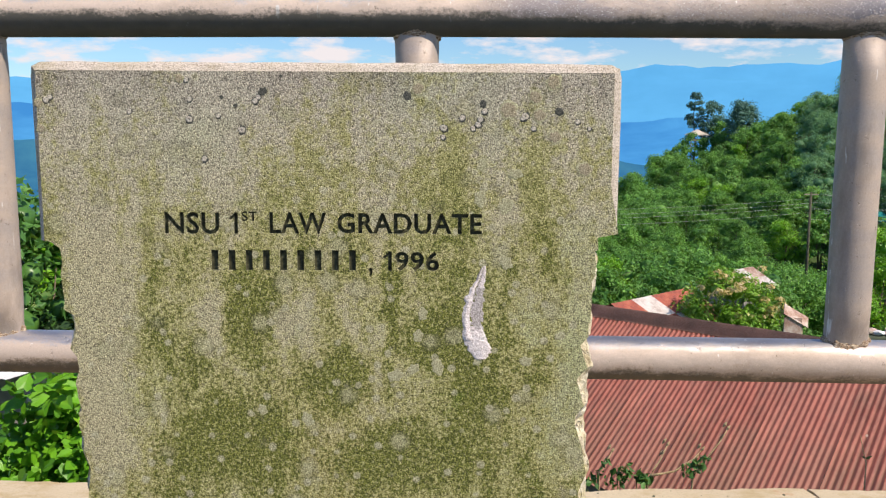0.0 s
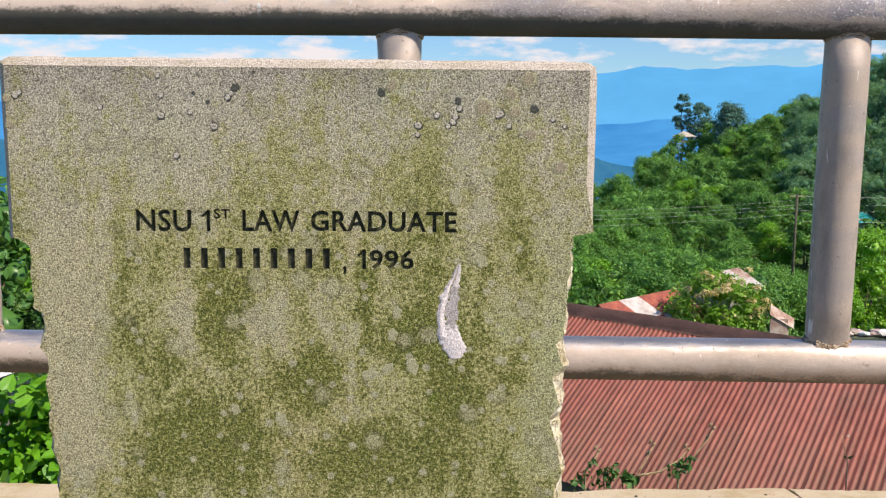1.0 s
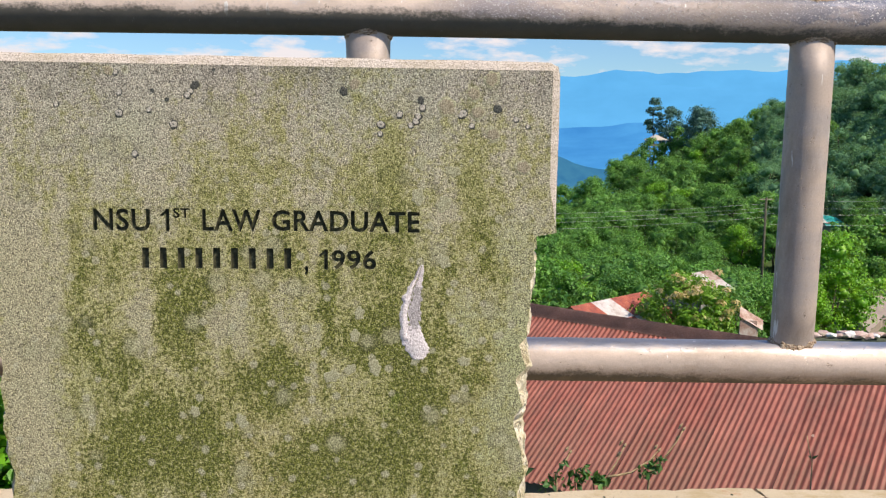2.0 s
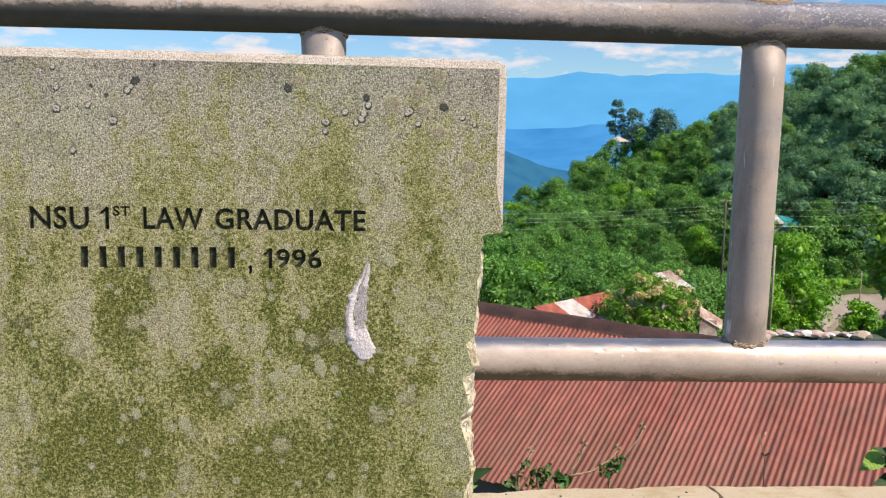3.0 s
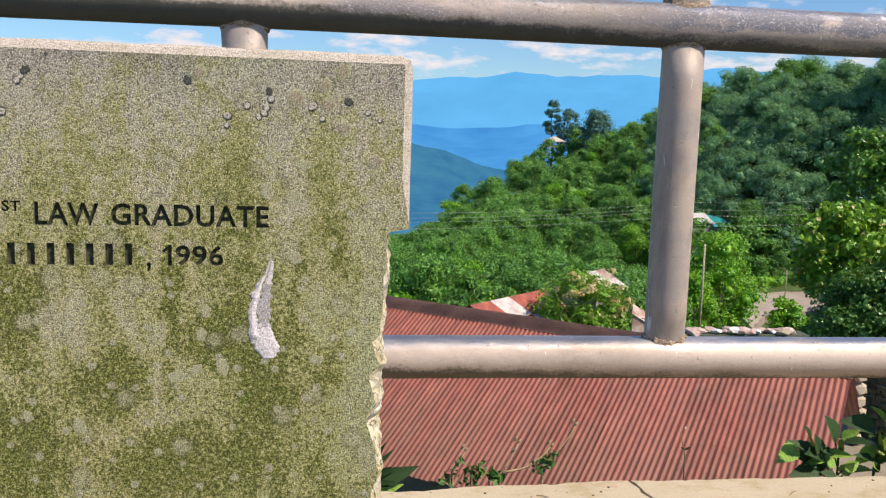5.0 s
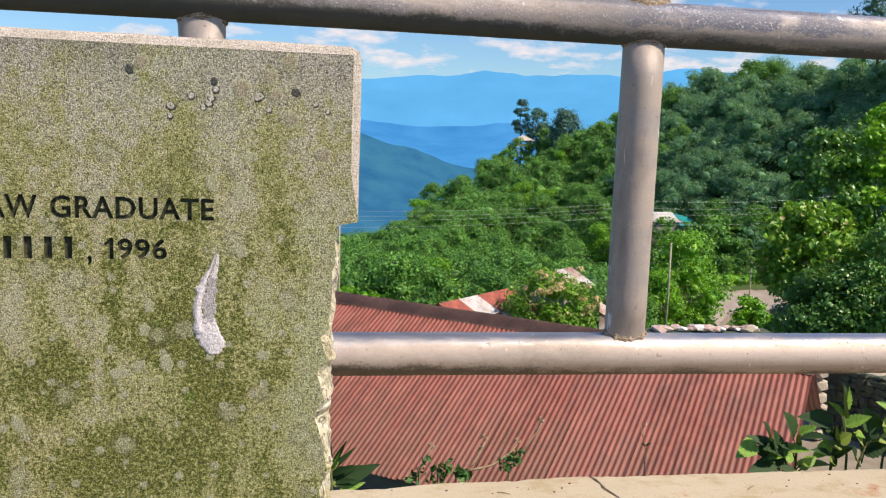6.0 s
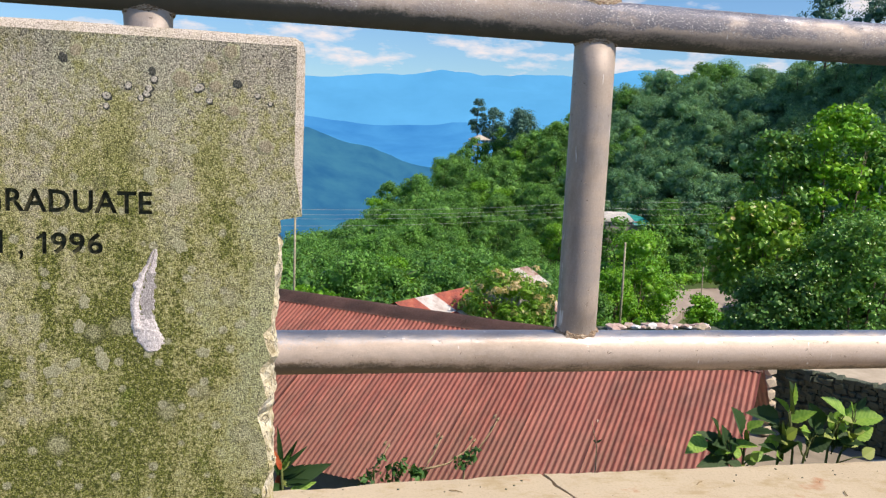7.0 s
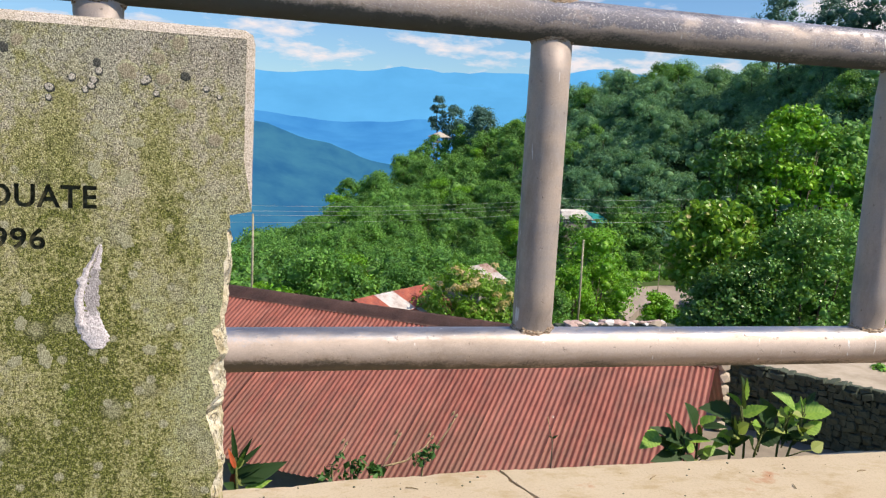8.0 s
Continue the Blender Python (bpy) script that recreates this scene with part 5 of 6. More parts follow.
def plant_forest():
    # each kind: seed, height, crown radius; crowns are domed, of many rounded clumps
    kinds = [tree_kind(31, 8, 4.0, FOREST, 30, 230, 0.25, taper=0.1), tree_kind(32, 7, 4.3, FOREST, 34, 230, 0.25, taper=0.0), tree_kind(33, 9, 4.2, FOREST_HAZED, 32, 230, 0.25, taper=0.1), tree_kind(34, 6.5, 3.6, FOREST, 28, 230, 0.24, taper=0.0),
             tree_kind(35, 8.5, 4.7, FOREST_HAZED, 36, 230, 0.25, taper=0.0), tree_kind(36, 7, 3.9, BRIGHT, 30, 230, 0.24, taper=0.0)]
    rng = random.Random(8)
    spots = []
    tries = 0
    while len(spots) < 295 and tries < 9000:
        tries += 1
        az, r, x, y = forest_spot(rng)
        gap = 3.4 + 0.016 * r
        if any((x - a) ** 2 + (y - b) ** 2 < gap * gap for a, b, _, _ in spots):
            continue
        spots.append((x, y, az, r))
    for x, y, az, r in spots:
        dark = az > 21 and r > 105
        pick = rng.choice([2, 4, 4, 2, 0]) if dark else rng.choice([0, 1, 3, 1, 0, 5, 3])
        s = rng.uniform(0.42, 0.62) * (1 + 0.0022 * r)
        plant_tree(kinds[pick], x, y, ground_z(x, y) - 0.2, s, rng.uniform(0, 6.28),
                   "broadleaf tree on the shaded wooded hill, haze-tinted green" if dark else "green broadleaf tree on the wooded hillside", "hillside trees")
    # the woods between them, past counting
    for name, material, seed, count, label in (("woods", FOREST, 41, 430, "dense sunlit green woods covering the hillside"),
                                               ("woods", FOREST_HAZED, 42, 330, "dense haze-tinted green woods on the upper hill")):
        r2, np2 = random.Random(seed), np.random.default_rng(seed)
        cs, rs = [], []
        k = 0
        while k < count:
            az, r, x, y = forest_spot(r2)
            if (az > 21 and r > 100) != (material is FOREST_HAZED):
                continue
            k += 1
            h, w = r2.uniform(2.6, 4.0) * (1 + 0.0022 * r), r2.uniform(1.7, 2.5) * (1 + 0.0022 * r)
            z = ground_z(x, y)
            for _ in range(10):
                a, u = r2.uniform(0, 6.28), r2.random()
                d = w * r2.random() ** 0.35 * math.sqrt(max(0.03, 1 - ((u - 0.35) / 0.68) ** 2))
                cs.append((x + d * math.cos(a), y + d * math.sin(a), z + h * (0.15 + 0.75 * u)))
                rs.append(w * r2.uniform(0.34, 0.56))
        v, f = leaf_cloud(np2, cs, rs, 72, 0.24, 0.85, outward=0.50, core=0.60)
        v, f, n = with_cores(np2, v, f, cs, rs, 0.85, 1, 0.5)
        tagged(new(name, cloud_mesh(name, v, f, material, n)), label, "woods", kind="stuff")


plant_forest()


def undergrowth():
    """Low scrub that covers the slopes between the trees."""
    rng = np.random.default_rng(77)
    cs, rs = [], []
    r_ = random.Random(78)
    while len(cs) < 2600:
        az = r_.uniform(-40, 54)
        R, _ = ridge_at(az)
        r = math.sqrt(r_.uniform(40 ** 2, (R + 3) ** 2))
        x, y = EYE0.x + r * math.sin(radians(az)), EYE0.y + r * math.cos(radians(az))
        if 23 < az < 33.5 and 60 < r < 103:
            continue
        cs.append((x, y, ground_z(x, y) + 0.4))
        rs.append(r_.uniform(0.9, 1.9))
    v, f = leaf_cloud(rng, cs, rs, 24, 0.36, 0.6)
    ob = new("undergrowth", cloud_mesh("undergrowth", v, f, UNDER))
    tagged(ob, "dense green scrub covering the hillside between trees", "undergrowth", kind="stuff")


undergrowth()


# ---- trees and bushes that stand out ----
def bush_thing(name, x, y, top, radius, height, seed, material, leaf, clumps, per, label, category="bush", group="", squash=0.85, stems=5, taper=0.25, broad=False, clump=(0.24, 0.46)):
    """A shrub on the ground: bare stems below and a ragged crown that reaches up to the height top."""
    gz = ground_z(x, y)
    thing = empty(name, (x, y, gz), label, category, group)
    rng = random.Random(seed)
    base = top - height - gz
    pieces = []
    for k in range(stems):
        a = 6.28 * (k + rng.random()) / stems
        d = radius * rng.uniform(0.25, 0.6)
        pieces.append(tube([(0.1 * math.cos(a), 0.1 * math.sin(a), -0.3), (d * 0.4 * math.cos(a), d * 0.4 * math.sin(a), (base + height * 0.3) * 0.6), (d * math.cos(a), d * math.sin(a), base + height * 0.75)],
                           [0.035 * height ** 0.5, 0.028 * height ** 0.5, 0.008], 6))
    v, f = join(pieces)
    part("stem", mesh_of("stem", v, f, BARK, smooth=True), thing)
    part("crown", crown_mesh("crown", seed, radius, height, base, clumps, per, leaf, material, squash, taper, broad, clump), thing)
    return thing


bush_thing("flowering_bush", 8.9, 28.6, -4.2, 1.6, 2.9, 51, FLOWERY, 0.12, 80, 90, "green shrub with yellow and pinkish blossom beside rusty roofs")
def blossom(thing, seed, n, spread, up):
    """Loose sprays of pale yellow and pinkish flowers over the upper side of a shrub."""
    g = np.random.default_rng(seed)
    cs = g.normal(size=(n, 3)) * spread + up
    v, f = leaf_cloud(g, cs, [0.16] * n, 26, 0.10, 0.8)
    part("blossom", cloud_mesh("blossom", v, f, BLOSSOM), thing, "pale yellow and pinkish flower sprays")


BLOSSOM = foliage("pale_blossom", (0.62, 0.50, 0.16), (0.74, 0.56, 0.34), (0.80, 0.62, 0.52), 0.5, 0.4)
bush_thing("bush", 10.7, 29.2, -4.75, 1.15, 2.4, 151, GLOSSY, 0.12, 50, 80, "dark green leafy shrub beside a blossoming one")
FLOWER_BUSH = bpy.data.objects["flowering_bush"]
blossom(FLOWER_BUSH, 251, 16, (0.45, 0.3, 0.25), (-0.25, -1.1, -4.45 - FLOWER_BUSH.location.z))
blossom(FLOWER_BUSH, 252, 10, (0.35, 0.3, 0.3), (1.15, -0.9, -5.0 - FLOWER_BUSH.location.z))
bush_thing("bush", 23.8, 49.9, -5.55, 2.65, 5.4, 52, BRIGHT, 0.15, 80, 110, "leafy green shrub beside a slim wooden pole")
bush_thing("bush", 21.2, 47.6, -7.3, 1.65, 3.3, 152, BRIGHT, 0.15, 40, 110, "leafy green shrub behind the railing post")
bush_thing("bush", 26.0, 45.4, -8.35, 1.08, 1.95, 53, BRIGHT, 0.2, 36, 56, "small bright green round bush by the road")
bush_thing("bush", 27.8, 45.4, -9.4, 1.35, 1.05, 54, BRIGHT, 0.2, 28, 50, "low yellow-green bush by the road", squash=0.6)
bush_thing("bush", 18.8, 46.9, -9.4, 1.5, 1.5, 55, FOREST, 0.24, 30, 50, "low green scrub behind the rubble heap", squash=0.6)
bush_thing("bush", 15.4, 21.5, -2.75, 1.9, 2.9, 56, SHADE_LEAF, 0.085, 130, 90, "glossy evergreen bush with sparkling leaves, darkened for shade", broad=True, clump=(0.13, 0.27))
bush_thing("bush", 17.3, 21.0, -1.25, 2.2, 4.4, 57, GLOSSY, 0.085, 160, 90, "tall dark glossy evergreen bush", broad=True, clump=(0.13, 0.27))
bush_thing("bush", 15.7, 23.5, -1.15, 1.75, 2.6, 58, FLOWERY, 0.14, 130, 46, "yellowing broad-leaved shrub in front of the woods", broad=True, clump=(0.13, 0.27))
bush_thing("bush", 19.4, 22.5, -1.4, 1.8, 4.2, 59, FOREST, 0.15, 80, 80, "dense green shrub beside the evergreen bushes")
bush_thing("tree", 20.0, 26.0, 2.1, 1.85, 5.2, 60, BRIGHT, 0.14, 120, 44, "bright green young tree with large sunlit leaves", "tree", squash=0.75, broad=True, clump=(0.13, 0.27))
bush_thing("tree", 18.0, 26.5, 1.0, 1.8, 4.6, 61, GLOSSY, 0.14, 130, 44, "broad-leaved glossy green tree among bushes", "tree", broad=True, clump=(0.13, 0.27))
bush_thing("tree", 22.6, 26.5, 1.6, 1.9, 5.6, 62, FOREST, 0.17, 76, 76, "leafy green tree behind the railing", "tree")
bush_thing("tree", 24.5, 24.0, 1.0, 2.2, 6.0, 63, FOREST, 0.17, 80, 76, "leafy green tree behind the railing", "tree")
bush_thing("tree", -7.6, 14.0, -0.75, 1.9, 3.6, 64, SHADE_LEAF, 0.17, 60, 60, "green tree beyond the railing, leaf colour darkened for shade", "tree")
# added bush in the darkest leaf, filling in for deep shade under the crown
bush_thing("bush", -5.6, 13.0, -1.75, 1.3, 2.2, 165, PLANT_DARK, 0.15, 50, 60, "added dark bush standing for the shade below a sunlit tree")
bush_thing("tree", -6.4, 15.5, -1.0, 1.5, 2.2, 65, BRIGHT, 0.17, 44, 60, "sunlit bright green tree beyond the railing", "tree")
bush_thing("tree", -9.5, 16.0, -0.6, 2.0, 3.8, 66, FOREST, 0.18, 50, 60, "leafy green tree beyond the railing", "tree")
bush_thing("bush", 2.2, 27.0, -4.5, 1.2, 2.2, 67, BRIGHT, 0.17, 24, 50, "bright green bush behind the red roof ridge")
bush_thing("bush", 5.6, 33.0, -5.7, 1.2, 2.0, 68, FOREST, 0.2, 24, 50, "green bush behind the red roof ridge")
bush_thing("bush", -0.6, 30.0, -5.0, 1.6, 2.6, 69, FOREST, 0.2, 30, 50, "green bush behind the red roof ridge")


def tall_trees():
    """Trees that break the skyline."""
    for x, y, top, h, r, seed, n, label in ((47.5, 188.0, 8.6, 10.5, 1.75, 71, 26, "tall slender tree with an airy crown above the hilltop shelter"),
                                                  (51.0, 187.0, 6.3, 10.5, 3.0, 72, 34, "thin-crowned tree on the hilltop, tinted for haze"),
                                                  (54.0, 176.0, 5.9, 10.5, 3.5, 73, 52, "round-crowned dark tree on the hilltop"),
                                                  (49.5, 70.0, 14.6, 8.0, 2.3, 74, 26, "open-crowned dark tree against the sky"),
                                                  (51.8, 66.5, 14.2, 8.5, 2.4, 75, 30, "open-crowned dark tree against the sky"),
                                                  (52.4, 61.5, 16.4, 10.5, 2.9, 76, 46, "tall dark leafy tree against the sky"),
                                                  (56.0, 60.0, 16.0, 10.5, 3.2, 77, 46, "tall dark leafy tree against the sky")):
        if y < 100:
            x, y, top, h, r = EYE0.x + (x - EYE0.x) * 1.5, EYE0.y + (y - EYE0.y) * 1.5, EYE0.z + (top - EYE0.z) * 1.5, h * 1.5, r * 1.5
        gz = min(ground_z(x, y), top - h)
        tree = empty("tree", (x, y, gz), label, "tree")
        rng = random.Random(seed)
        H = top - gz
        part("trunk", trunk_mesh("trunk", rng, H * 0.93, 0.17, 6, r * 0.8), tree)
        part("crown", crown_mesh("crown", seed, r, h * 0.72, H - h * 0.76, n * 2, 80, 0.24, HAZE_TINT_LEAF, 0.9, 0.2, clump=(0.26, 0.42)), tree)


tall_trees()


# ---- hilltop shelter ----
CREAM = plain("pale_cream_sheet", (0.42, 0.37, 0.31), (0.55, 0.50, 0.43), 1.0, 0.7)


def build_shelter():
    x, y, z = 46.8, 183.0, -1.6
    thing = empty("garden_shelter", (x, y, z), "small hilltop shelter with a pale hipped roof on posts", "shelter")
    bm = bmesh.new()
    rim = [bm.verts.new((2.1 * sx, 2.1 * sy, 0.95)) for sx, sy in ((-1, -1), (1, -1), (1, 1), (-1, 1))]
    rim2 = [bm.verts.new((2.1 * sx, 2.1 * sy, 0.83)) for sx, sy in ((-1, -1), (1, -1), (1, 1), (-1, 1))]
    tip = bm.verts.new((0, 0, 2.1))
    for i in range(4):
        bm.faces.new((rim[i], rim[(i + 1) % 4], tip))
        bm.faces.new((rim2[i], rim2[(i + 1) % 4], rim[(i + 1) % 4], rim[i]))
    bm.faces.new(rim2[::-1])
    part("roof", bm_mesh("roof", bm, CREAM), thing, "pale cream hipped roof")
    v, f = tube([(0, 0, -8), (0, 0, 0.85)], [0.11, 0.11], 8)
    post = mesh_of("post", v, f, WHITE_SHEET)
    for sx in (-1.6, 1.6):
        for sy in (-1.6, 1.6):
            part("post", post, thing, at=place_on((sx, sy, 0)))
    bm = box(3.4, 3.4, 0.5, 0.03, (0, 0, -0.1))
    part("parapet", bm_mesh("parapet", bm, WALL_PLASTER), thing)
    wall = new("garden_wall", bm_mesh("garden_wall", box(9.5, 0.4, 3.2, 0.05, (0, 0, -0.8)), PATH_EARTH))
    wall.location = (55.2, 182.0, -2.2)
    tagged(wall, "low pale wall beside the hilltop shelter", "wall")


build_shelter()
for bx, by, bt, br, bs in ((45.0, 180.5, -0.9, 2.2, 211), (48.0, 179.5, -1.4, 2.4, 212), (51.0, 180.0, -0.7, 2.4, 213), (42.6, 179.0, -2.8, 2.0, 214), (54.0, 178.0, -2.2, 2.4, 215), (57.5, 178.0, -1.6, 2.6, 216), (51.8, 183.5, 1.6, 2.3, 219), (54.6, 180.5, 2.2, 2.6, 220), (46.5, 175.0, -4.2, 2.6, 217), (50.5, 174.0, -4.0, 2.6, 218)):
    bush_thing("bush", bx, by, bt, br, 5.0, bs, FOREST, 0.3, 34, 46, "green bush below the hilltop shelter")


# ---- houses, road and small things in the valley ----
def build_shed(name, ridge_a, ridge_b, slope, sheets, label, rust_first=True, rust=None):
    """A shed whose near roof slope is laid in old sheets, rusted red and bare pale by turns."""
    a, b = Vector(ridge_a), Vector(ridge_b)
    along = (b - a).normalized()
    out = Vector((along.y, -along.x, 0))
    pitch = radians(24)
    down = out * math.cos(pitch) - Vector((0, 0, math.sin(pitch)))
    back = -out * math.cos(pitch) - Vector((0, 0, math.sin(pitch)))
    gz = ground_z(*((a + b) / 2).xy) - 0.3
    thing = empty(name, ((a.x + b.x) / 2, (a.y + b.y) / 2, gz), label, "shed")
    inv = Matrix.Translation(thing.location).inverted()
    L = (b - a).length
    w = L / sheets
    for k in range(sheets):
        for row in range(2):
            waves = max(2, round(w / 0.08))
            v, f = corrugated(waves, slope / 2 + 0.05, w / waves * 1.02, 0.010, 6, 2)
            pale = ((k + row) % 2 == 1 if rust_first else k < 2) and not (row == 0 and k == sheets - 1)
            me = mesh_of("roof_sheet", v, f, PALE_SHEET if pale else rust or RUST_SHEET, smooth=True)
            o = a + along * (k * w) + down * (row * slope / 2) + Vector((0, 0, 0.012 - 0.006 * row))
            part("roof_sheet", me, thing, "bare pale roof sheet" if pale else "rusted red roof sheet", at=inv @ frame_of(o, along, down))
    v, f = corrugated(int(L / 0.08), slope, 0.08, 0.01, 6, 2)
    part("roof_back", mesh_of("roof_back", v, f, rust or RUST_SHEET, smooth=True), thing, at=inv @ frame_of(a, along, back))
    half = slope * 0.85 * math.cos(pitch)
    top = a.z - slope * 0.85 * math.sin(pitch) - 0.08
    mid = (a + b) / 2
    for sgn in (-1, 1):
        bm = box(L - 0.3, 0.1, top - gz, 0, (0, 0, (top - gz) / 2))
        part("wall", bm_mesh("wall", bm, WALL_PLASTER), thing, at=inv @ frame_of(Vector((mid.x, mid.y, gz)) + out * half * sgn, along, Vector((-along.y, along.x, 0))))
    for s in (0.15, L - 0.2):
        bm = bmesh.new()
        o = a + along * s
        tri = [(-half, gz), (half, gz), (half, top), (0, a.z - 0.05), (-half, top)]
        va = [bm.verts.new((o.x + out.x * p, o.y + out.y * p, z)) for p, z in tri]
        vb = [bm.verts.new(q.co + along * 0.08) for q in va]
        bm.faces.new(va), bm.faces.new(vb[::-1])
        for i in range(5):
            bm.faces.new((va[i], va[(i + 1) % 5], vb[(i + 1) % 5], vb[i]))
        part("gable_wall", bm_mesh("gable_wall", bm, WALL_PLASTER), thing, at=inv)


for bx, by, bt, br, bs in ((41.0, 93, -8.7, 2.5, 201), (44.0, 92, -9.0, 2.6, 202), (46.8, 92.5, -8.9, 2.6, 203), (38.5, 95, -8.6, 2.2, 204), (49.5, 95, -8.4, 2.4, 205), (52.5, 97, -8.5, 2.6, 206), (47.5, 104, -6.8, 2.6, 207), (41.5, 106, -7.0, 2.6, 208), (52, 105, -7, 3, 209)):
    bush_thing("bush", bx, by, bt, br, 4.5, bs, FOREST, 0.34, 30, 46, "leafy green bush around the far house")
for k, (bx, by, bt, br) in enumerate(((42.0, 85.5, -11.6, 2.0), (45.0, 86.0, -11.9, 2.0), (48.0, 86.5, -11.4, 2.1), (51.0, 86.5, -11.9, 1.9), (53.4, 85.6, -12.7, 1.5), (57.0, 86.5, -11.2, 2.1), (60.0, 86.0, -11.4, 2.1),
                                       (44.0, 89.0, -10.3, 2.2), (48.6, 90.0, -10.0, 2.3), (53.0, 91.0, -9.7, 2.3), (57.2, 91.5, -9.4, 2.4), (61.5, 91.0, -9.2, 2.4))):
    bush_thing("bush", bx, by, bt, br, 4.2, 230 + k, FOREST if k % 3 else BRIGHT, 0.26, 26, 80, "leafy green bush above the road")
build_shed("shed", (4.9, 28.1, -5.08), (8.2, 31.2, -5.08), 2.2, 4, "old shed with patchy rust-red and pale sheet roof")
build_shed("shed", (10.6, 35.0, -5.1), (12.1, 36.0, -5.0), 1.4, 3, "small shed with a rusty pale roof behind a bush", True, WORN_RUST)


def build_far_house():
    x, y = 44.0, 100.0
    gz = ground_z(x, y)
    thing = empty("house", (x, y, gz), "small far house with a whitish roof and a teal gable", "house")
    h = -9.1 - gz
    part("wall", bm_mesh("wall", box(4.4, 3.6, h, 0.02, (0, 0, h / 2)), WALL_PLASTER), thing)
    bm = bmesh.new()
    e, r = h - 0.05, h + 1.0
    f = [bm.verts.new(p) for p in ((-2.6, -2.1, e), (1.5, -2.1, e), (1.0, 0, r), (-2.2, 0, r))]
    g = [bm.verts.new(p) for p in ((-2.6, 2.1, e), (1.5, 2.1, e))]
    bm.faces.new(f), bm.faces.new((g[1], g[0], f[3], f[2])), bm.faces.new((f[0], f[3], g[0]))
    bmesh.ops.solidify(bm, geom=bm.faces[:], thickness=0.06)
    part("roof", bm_mesh("roof", bm, WHITE_SHEET), thing, "whitish sheet roof")
    bm = bmesh.new()
    f = [bm.verts.new(p) for p in ((1.2, -2.4, e - 0.35), (4.0, -2.2, e - 0.35), (3.4, 0.2, e + 0.45), (1.05, 0, r - 0.1))]
    bm.faces.new(f)
    bmesh.ops.solidify(bm, geom=bm.faces[:], thickness=0.06)
    part("porch_roof", bm_mesh("porch_roof", bm, TEAL), thing, "teal painted porch roof")
    kiosk = empty("hut", (54.6, 87.0, ground_z(54.6, 87)), "small whitish hut with a flat roof by the road", "hut")
    top = -12.0 - kiosk.location.z
    part("wall", bm_mesh("wall", box(1.5, 1.4, top, 0.02, (0, 0, top / 2)), WHITE_SHEET), kiosk)
    part("roof", bm_mesh("roof", box(1.9, 1.8, 0.10, 0.03, (0, 0, top + 0.05)), WHITE_SHEET), kiosk, "flat pale roof slab")
    hut = empty("hut", (26.6, 32.0, ground_z(26.6, 32)), "rusty-roofed hut half hidden in the trees", "hut")
    top = -0.05 - hut.location.z
    part("wall", bm_mesh("wall", box(1.0, 1.4, top, 0.02, (0, 0, top / 2)), WALL_PLASTER), hut)
    part("roof", bm_mesh("roof", box(1.3, 2.0, 0.14, 0.03, (0, 0, top + 0.05)), RIDGE), hut, "brown rusted sheet roof")


build_far_house()


def build_road():
    bm = bmesh.new()
    pts = [(36.5, 72.0), (40.5, 77.5), (46.0, 79.5), (54.0, 79.0), (62.0, 76.0)]
    prev = None
    for i, (x, y) in enumerate(pts):
        row = [bm.verts.new((x + 0.4 * k, y - 2.6 + 5.0 * k, -15.35 + 1.0 * k)) for k in (0, 0.5, 1)]
        if prev:
            for k in range(2):
                bm.faces.new((prev[k], row[k], row[k + 1], prev[k + 1]))
        prev = row
    res = bmesh.ops.extrude_face_region(bm, geom=bm.faces[:])
    bmesh.ops.translate(bm, verts=[g for g in res["geom"] if isinstance(g, bmesh.types.BMVert)], vec=(0, 0, -2.0))
    ob = new("road", bm_mesh("road", bm, ASPHALT))
    tagged(ob, "grey asphalt road crossing the hillside", "road", kind="structure")
    rng = np.random.default_rng(91)
    r_ = random.Random(92)
    cs = [(40.5 + 15 * k + r_.uniform(-0.2, 0.2), 80.9 + 1.0 * math.sin(3.14 * k) + r_.uniform(-0.2, 0.2), -13.4 + r_.uniform(-0.15, 0.25)) for k in np.linspace(0, 1, 60)]
    v, f = leaf_cloud(rng, cs, [0.62] * 60, 60, 0.2, 0.8)
    v, f, n = with_cores(rng, v, f, cs, [0.62] * 60, 0.8, 1, 0.8)
    hedge = new("hedge", cloud_mesh("hedge", v, f, BRIGHT, n))
    tagged(hedge, "trimmed bright green hedge along the far road edge", "hedge")


build_road()


def build_pole(x, y, top, r, label, arm=False, wood=None):
    gz = ground_z(x, y) - 0.3
    thing = empty("utility_pole", (x, y, gz), label, "pole")
    H = top - gz
    v, f = tube([(0, 0, 0), (0.03, 0, H * 0.5), (0, 0, H)], [r * 1.2, r, r * 0.85], 8)
    part("shaft", mesh_of("shaft", v, f, wood or POLE, smooth=True), thing)
    if arm:
        part("crossarm", bm_mesh("crossarm", box(0.9, 0.08, 0.08, 0.01, (0, 0, H - 0.15)), POLE), thing)
    return thing


build_pole(20.72, 45.0, -4.98, 0.068, "slim weathered wooden pole standing in a shrub")
build_pole(1.95, 40.0, -3.5, 0.055, "slim weathered wooden pole behind the red roof")
build_pole(23.8, 60.5, -3.6, 0.10, "dark weathered utility pole carrying cables", True, DARK_POLE)
build_pole(-16.0, 58.0, -3.6, 0.10, "weathered utility pole carrying cables", True)
build_pole(52.0, 66.0, -2.0, 0.10, "weathered utility pole carrying cables", True)
build_pole(44.3, 78.5, -11.0, 0.06, "thin metal pole by the road")


